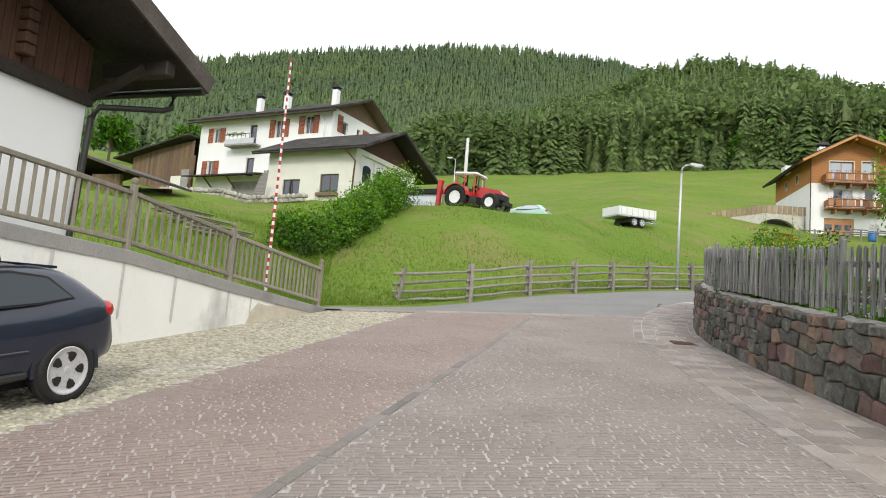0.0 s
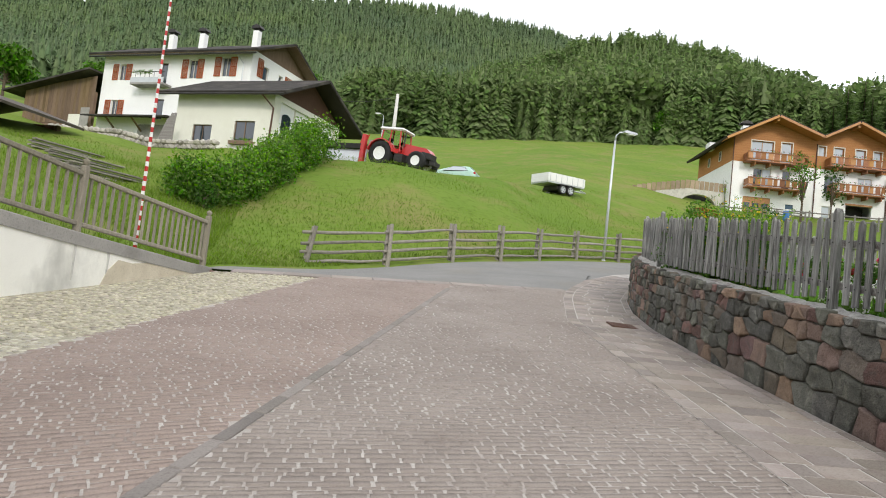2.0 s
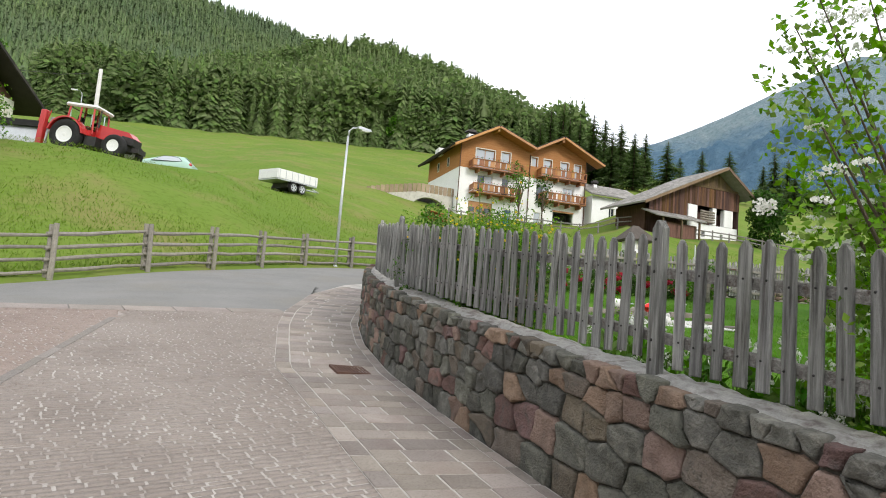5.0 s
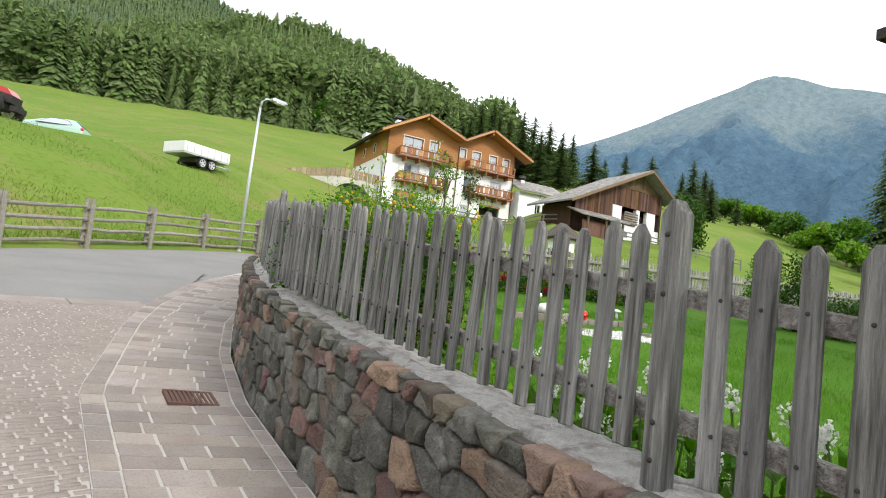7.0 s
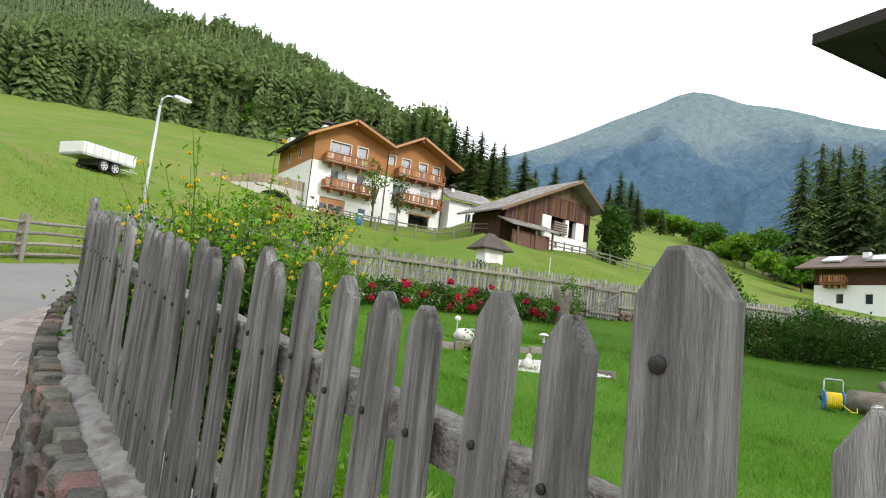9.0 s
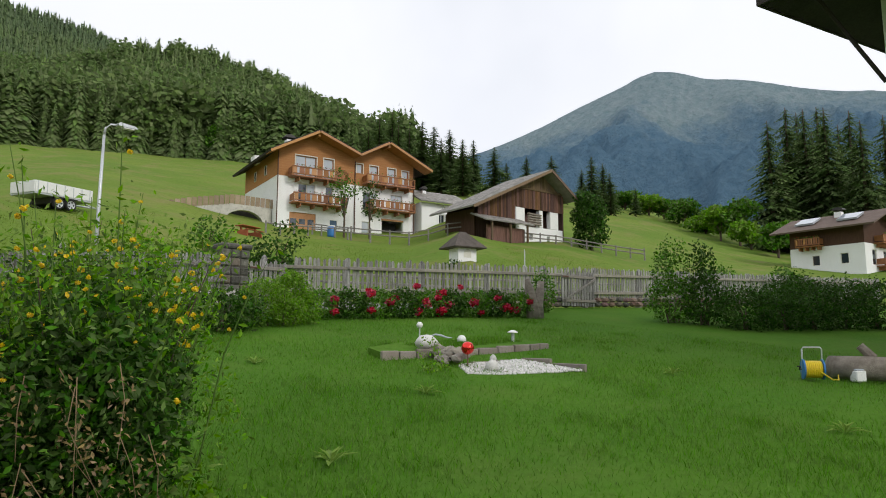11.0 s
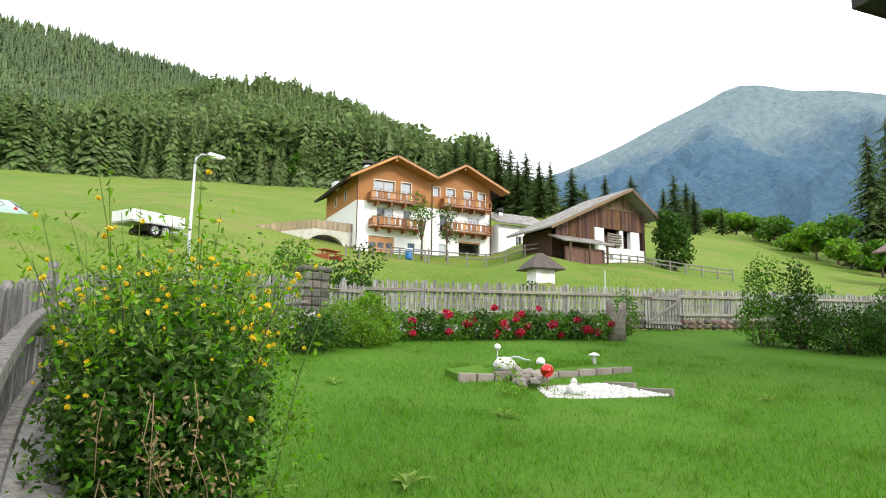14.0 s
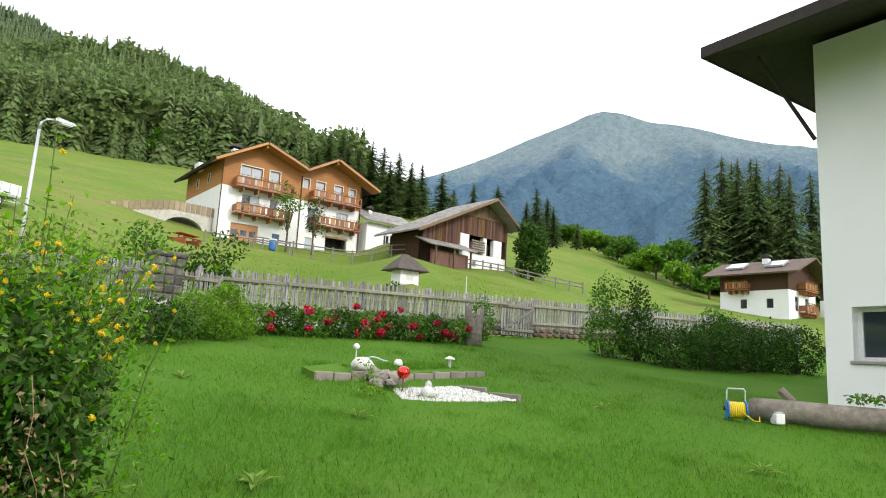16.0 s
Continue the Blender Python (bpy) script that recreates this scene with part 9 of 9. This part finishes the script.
def solar(x, y, kind):
    t = thing("solar_light", "small white solar garden light", "garden lamp", pose(x, y, lawn_z(x, y)), "solar lights by the pond")
    if kind == 0:
        part("ball", Geo().lathe([(0.052 * math.sin(q * math.pi / 10) + 0.0005, 0.4 - 0.052 * math.cos(q * math.pi / 10)) for q in range(11)], 16), M_WHITEPAINT, t, smooth=True)
        part("stake", Geo().tube([(0, 0, -0.1), (0, 0, 0.35)], 0.012, 6), M_STEEL, t)
    elif kind == 1:
        part("dome", Geo().lathe([(0.075, 0.14), (0.072, 0.19), (0.05, 0.23), (0.01, 0.245)], 18), M_WHITEPAINT, t, smooth=True)
    else:
        part("cap", Geo().lathe([(0.02, 0.25), (0.095, 0.235), (0.09, 0.255), (0.03, 0.285), (0.001, 0.29)], 18), M_WHITEPAINT, t, smooth=True)
        part("stem", Geo().tube([(0, 0, 0), (0, 0, 0.24)], 0.03, 8), M_STEEL, t)


solar(11.75, 15.6, 0)
solar(12.4, 15.3, 1)
solar(13.55, 15.2, 2)
part("spring_toy", Geo().tube([(12.1 + 0.08 * k, 15.75 - 0.05 * k, lawn_z(12.2, 15.6) + 0.2 + 0.03 * math.sin(k * 1.3)) for k in range(5)], [0.006, 0.014, 0.018, 0.014, 0.006], 6), M_PALE_GLASS, thing("bird_ornament", "pale blue and red ornament lying on the bed", "ornament"))
bush("reedy_plant", "wispy grass plant beside the pond", "plant", 10.45, 13.9, lawn_z(10.45, 13.9), [((0, 0, 0.2), (0.17, 0.17, 0.28), 150), ((0.22, 0.1, 0.08), (0.2, 0.14, 0.1), 120)], 0.05, M_LEAF_LIGHT, 97, 0)

# hose reel trolley, log trough and bits
reel = thing("hose_reel", "blue hose reel trolley wound with yellow hose", "hose reel", pose(14.9, 10.85, lawn_z(14.9, 10.85), 0, 0, -58) @ Matrix.Scale(0.66, 4))
part("frame", Geo().tube([(-0.19, 0.14, 0.02), (-0.19, 0.05, 0.3), (-0.19, 0, 0.66), (-0.16, 0, 0.7), (0.16, 0, 0.7), (0.19, 0, 0.66), (0.19, 0.05, 0.3), (0.19, 0.14, 0.02)], 0.016, 8), M_STEEL, reel, "grey tubular frame", True)
for x in (-0.2, 0.17):
    part("side_disc", Geo().lathe([(0.001, 0), (0.21, 0), (0.21, 0.03), (0.001, 0.03)], 24, pose(x, 0, 0.24, 0, 90, 0)), M_BLUE, reel, "blue plastic side disc")
for k in range(9):
    a = -0.155 + k * 0.037
    part("hose_coil", Geo().tube([(a, 0.165 * math.cos(q * math.tau / 14), 0.24 + 0.165 * math.sin(q * math.tau / 14)) for q in range(15)], 0.02, 6, cap=False), M_HOSE, reel, "yellow garden hose" if k == 0 else "", True)
part("drum", Geo().tube([(-0.17, 0, 0.24), (0.17, 0, 0.24)], 0.13, 14), M_BLUE, reel)
part("crank", Geo().tube([(-0.21, 0, 0.24), (-0.26, 0, 0.24), (-0.26, -0.1, 0.3), (-0.32, -0.1, 0.3)], 0.014, 6), M_BLACK, reel)
part("loose_hose", Geo().tube([(0.1, -0.17, 0.2), (0.3, -0.25, 0.04), (0.45, -0.1, 0.03), (0.5, 0.1, 0.12)], 0.013, 6), M_HOSE, reel, smooth=True)
log = thing("log_trough", "long weathered grey log trough planted with flowers", "log")
la, lb = Vector((15.35, 10.75, lawn_z(15.35, 10.75) + 0.17)), Vector((18.3, 7.2, lawn_z(18.3, 7.2) + 0.24))
pts = [la + (lb - la) * (k / 8) + Vector((0.02 * math.sin(k * 2), 0.02 * math.cos(k), 0.015 * math.sin(k * 3))) for k in range(9)]
part("trunk", Geo().tube(pts, [0.16, 0.172, 0.176, 0.172, 0.18, 0.182, 0.178, 0.185, 0.18], 14), M_LOG, log, smooth=True)
part("stub", Geo().tube([la + Vector((0.5, -0.4, 0.12)), la + Vector((0.45, -0.25, 0.3))], [0.07, 0.06], 8), M_LOG, log)
v, f = leaves(420, lambda q: np.array(la)[None] + (np.array(lb) - np.array(la))[None] * (0.3 + 0.7 * q[:, :1]) + np.stack([0.25 * (q[:, 1] - 0.5), 0.25 * (q[:, 2] - 0.5), 0.22 + 0.14 * q[:, 1]], -1), 0.09, 98)
part("plants", arrays("plants", v, f, M_LEAF), None, log)
v, f = leaves(60, lambda q: np.array(la)[None] + (np.array(lb) - np.array(la))[None] * (0.35 + 0.65 * q[:, :1]) + np.stack([0.25 * (q[:, 1] - 0.5), 0.25 * (q[:, 2] - 0.5), 0.3 + 0.12 * q[:, 1]], -1), 0.05, 99)
part("blossoms", arrays("blossoms", v, f, M_CRIMSON), None, log)
box = thing("plastic_box", "small white and red plastic garden box by the log", "box", pose(15.45, 10.45, lawn_z(15.45, 10.45), 0, 0, -30) @ Matrix.Scale(0.65, 4))
part("body", Geo().cbox(-0.13, -0.1, 0, 0.13, 0.1, 0.24, 0.02), M_WHITEPAINT, box)
part("lid", Geo().cbox(-0.12, -0.09, 0.24, 0.12, 0.09, 0.28, 0.02), M_PALE_GLASS, box)
toy = thing("garden_tool", "small red and black hand tool standing by the log", "tool", pose(15.85, 10.15, lawn_z(15.85, 10.15), 0, 0, 10))
part("head", Geo().cbox(-0.08, -0.05, 0.1, 0.08, 0.05, 0.2, 0.02), M_RED, toy)
part("handle", Geo().tube([(0, 0, 0), (0.02, 0, 0.26)], 0.02, 6), M_BLACK, toy)

# wayside shrine, meadow fences and bits below the chalet
shr = thing("wayside_shrine", "small white plastered shrine with steep shingle roof", "shrine", pose(27.1, 30.2, gz(27.1, 30.2) + 1.35, 0, 0, -12) @ Matrix.Scale(0.7, 4))
part("wall", Geo().cbox(-0.75, -0.6, -1.2, 0.75, 0.6, 0.85, 0.02), M_WHITE, shr)
part("grassy_mound", Geo().rock((0, 0, -2.6), (3.4, 2.6, 2.35), 4, 0.12, 3), M_GRASS, shr, "grass mound under the shrine", True)
part("roof", Geo().add([(-1.3, -1.1, 0.7), (1.3, -1.1, 0.7), (1.3, 1.1, 0.7), (-1.3, 1.1, 0.7), (-0.25, 0, 1.85), (0.25, 0, 1.85), (-1.26, -1.06, 0.64), (1.26, -1.06, 0.64), (1.26, 1.06, 0.64), (-1.26, 1.06, 0.64)], [(0, 1, 5, 4), (1, 2, 5), (2, 3, 4, 5), (3, 0, 4), (6, 9, 8, 7), (0, 6, 7, 1), (1, 7, 8, 2), (2, 8, 9, 3), (3, 9, 6, 0)]), M_VERGE, shr, "dark shingle roof")
part("niche", Geo().prism([(-0.3, 0.0), (0.3, 0.0), (0.3, 0.4), (0.0, 0.62), (-0.3, 0.4)], -0.62, -0.601), M_CREAM, shr)
bush("shrine_bush", "dark leafy bush growing against the shrine", "shrub", 26.1, 29.8, gz(26.1, 29.8), [((0, 0, 0.6), (0.6, 0.5, 0.75), 900)], 0.14, M_LEAF_DARK, 101)


def rough_fence(label, p, q, n, h=1.0, rails=2):
    t = thing("meadow_fence", label, "fence")
    prev = None
    for k in range(n):
        u = k / (n - 1)
        x, y = p[0] + (q[0] - p[0]) * u, p[1] + (q[1] - p[1]) * u
        z = gz(x, y)
        part("post", Geo().tube([(x, y, z - 0.3), (x, y, z + h + r.uniform(-0.05, 0.1))], [0.09, 0.07], 6), M_LICHEN_WOOD, t)
        if prev:
            for i in range(rails):
                zz = h * (0.9 - 0.4 * i)
                part("rail", Geo().tube([(prev[0], prev[1], prev[2] + zz), (x, y, z + zz)], 0.055, 6), M_LICHEN_WOOD, t)
        prev = (x, y, z)


rough_fence("pale rail fence in front of the chalet and barn", (35.5, 57.5), (49.5, 45.2), 12, 1.0)
rough_fence("pale rail fence running past the barn", (49.5, 45.2), (61.5, 40.5), 9, 0.9)
rough_fence("wooden fence on the chalet terrace", (30.5, 56.5), (37.5, 55.0), 7, 0.9, 1)
lone("white_post", Geo().tube([(0, 0, -0.3), (0, 0, 1.9)], 0.03, 8), M_STEEL, "thin white marker post in the meadow", "post", pose(30.4, 29.1, gz(30.4, 29.1)))
barrel = thing("water_barrel", "blue plastic barrel with pale lid", "barrel", pose(36.2, 55.6, gz(36.2, 55.6)))
part("body", Geo().lathe([(0.3, 0), (0.34, 0.2), (0.35, 0.5), (0.33, 0.9)], 14), M_BLUE, barrel, smooth=True)
part("lid", Geo().lathe([(0.34, 0.9), (0.34, 1.0), (0.1, 1.05)], 14), M_WHITEPAINT, barrel)
tab = thing("picnic_table", "red garden table with benches on the slope", "table", pose(26.5, 51.5, gz(26.5, 51.5), 0, 0, 20))
part("tabletop", Geo().cbox(-0.9, -0.4, 0.72, 0.9, 0.4, 0.78, 0.01), M_SHUTTER, tab)
for y in (-0.75, 0.55):
    part("bench", Geo().cbox(-0.9, y, 0.42, 0.9, y + 0.22, 0.47, 0.01), M_SHUTTER, tab)
for x in (-0.7, 0.7):
    part("leg", Geo().cbox(x - 0.05, -0.65, -0.2, x + 0.05, 0.65, 0.44, 0.01), M_SHUTTER, tab)
    part("leg", Geo().cbox(x - 0.05, -0.06, 0.44, x + 0.05, 0.06, 0.72, 0.01), M_SHUTTER, tab)
for k in range(3):
    lx_, ly_ = -9.0 - k * 1.6, 27 + k * 2.0
    w = thing("timber_stack", "low stack of grey weathered boards in the tall grass", "timber", pose(lx_, ly_, gz(lx_, ly_), 0, 0, 60))
    for q in range(5):
        part("board", Geo().cbox(-1.6, -0.1 + (q % 2) * 0.25, 0.08 * q, 1.6, 0.12 + (q % 2) * 0.25, 0.08 * q + 0.06, 0.008), M_FENCE_WOOD, w)
yf = thing("yard_fence", "grey upright board fence below the farmhouse", "fence")
for k in range(46):
    x, y = -20.5 + k * 0.28, 54.5 - k * 0.14
    part("board", Geo().box(-0.12, -0.02, -0.4, 0.12, 0.02, 1.15 + r.uniform(-0.05, 0.05)), M_FENCE_WOOD, yf, at=pose(x, y, gz(x, y), 0, 0, -27))

# dry stone wall under the board fence
M_YARD_STONE = surface("pale_field_stone", (0.3, 0.28, 0.235), (0.44, 0.415, 0.36), 3.0, 20.0, 0.9, 0.8, vary=0.25)
yw = thing("yard_wall", "low pale dry stone wall below the farmhouse", "stone wall")
for k in range(60):
    u, lev = (k // 2) / 29, k % 2
    x, y = -19.0 + 9.5 * u, 43.6 - 0.6 * u
    part("stone", Geo().rock((0, 0, 0), (0.24 + 0.05 * (k % 3), 0.22, 0.2), k, 0.35, 1), M_YARD_STONE, yw, at=pose(x + 0.12 * lev, y, gz(x, y) + 0.12 + 0.3 * lev, 0, 0, k * 25))

# board fence and leaning planks in front of the farmhouse
yard = thing("board_fence", "weathered grey vertical board fence below the farmhouse", "fence")
for k in range(36):
    u = k / 35
    x, y = -18.5 + 6.0 * u, 45.5 - 0.1 * u
    z = 7.95 + 0.42 * u
    part("board", Geo().cbox(-0.075, -0.012, -0.5, 0.075, 0.012, 1.05 + r.uniform(-0.06, 0.06), 0.004), M_PICKET, yard, at=pose(x, y, z, r.uniform(-1, 1), r.uniform(-1.5, 1.5), 0))
for up in (0.25, 0.8):
    part("rail", Geo().tube([(-18.55, 45.56, 7.95 + up), (-12.45, 45.46, 8.37 + up)], 0.04, 6), M_OLD_WOOD, yard)
planks = thing("leaning_planks", "grey planks leaning against the garage wall", "planks", pose(-13.2, 46.6, 8.4))
for k in range(6):
    part("plank", Geo().cbox(-0.08, -0.02, -0.5, 0.08, 0.02, 2.9 + 0.2 * (k % 3), 0.005), M_LICHEN_WOOD, planks, at=pose(-0.9 + k * 0.2, 0, 0, -8, 14 - k * 2.5, 0))
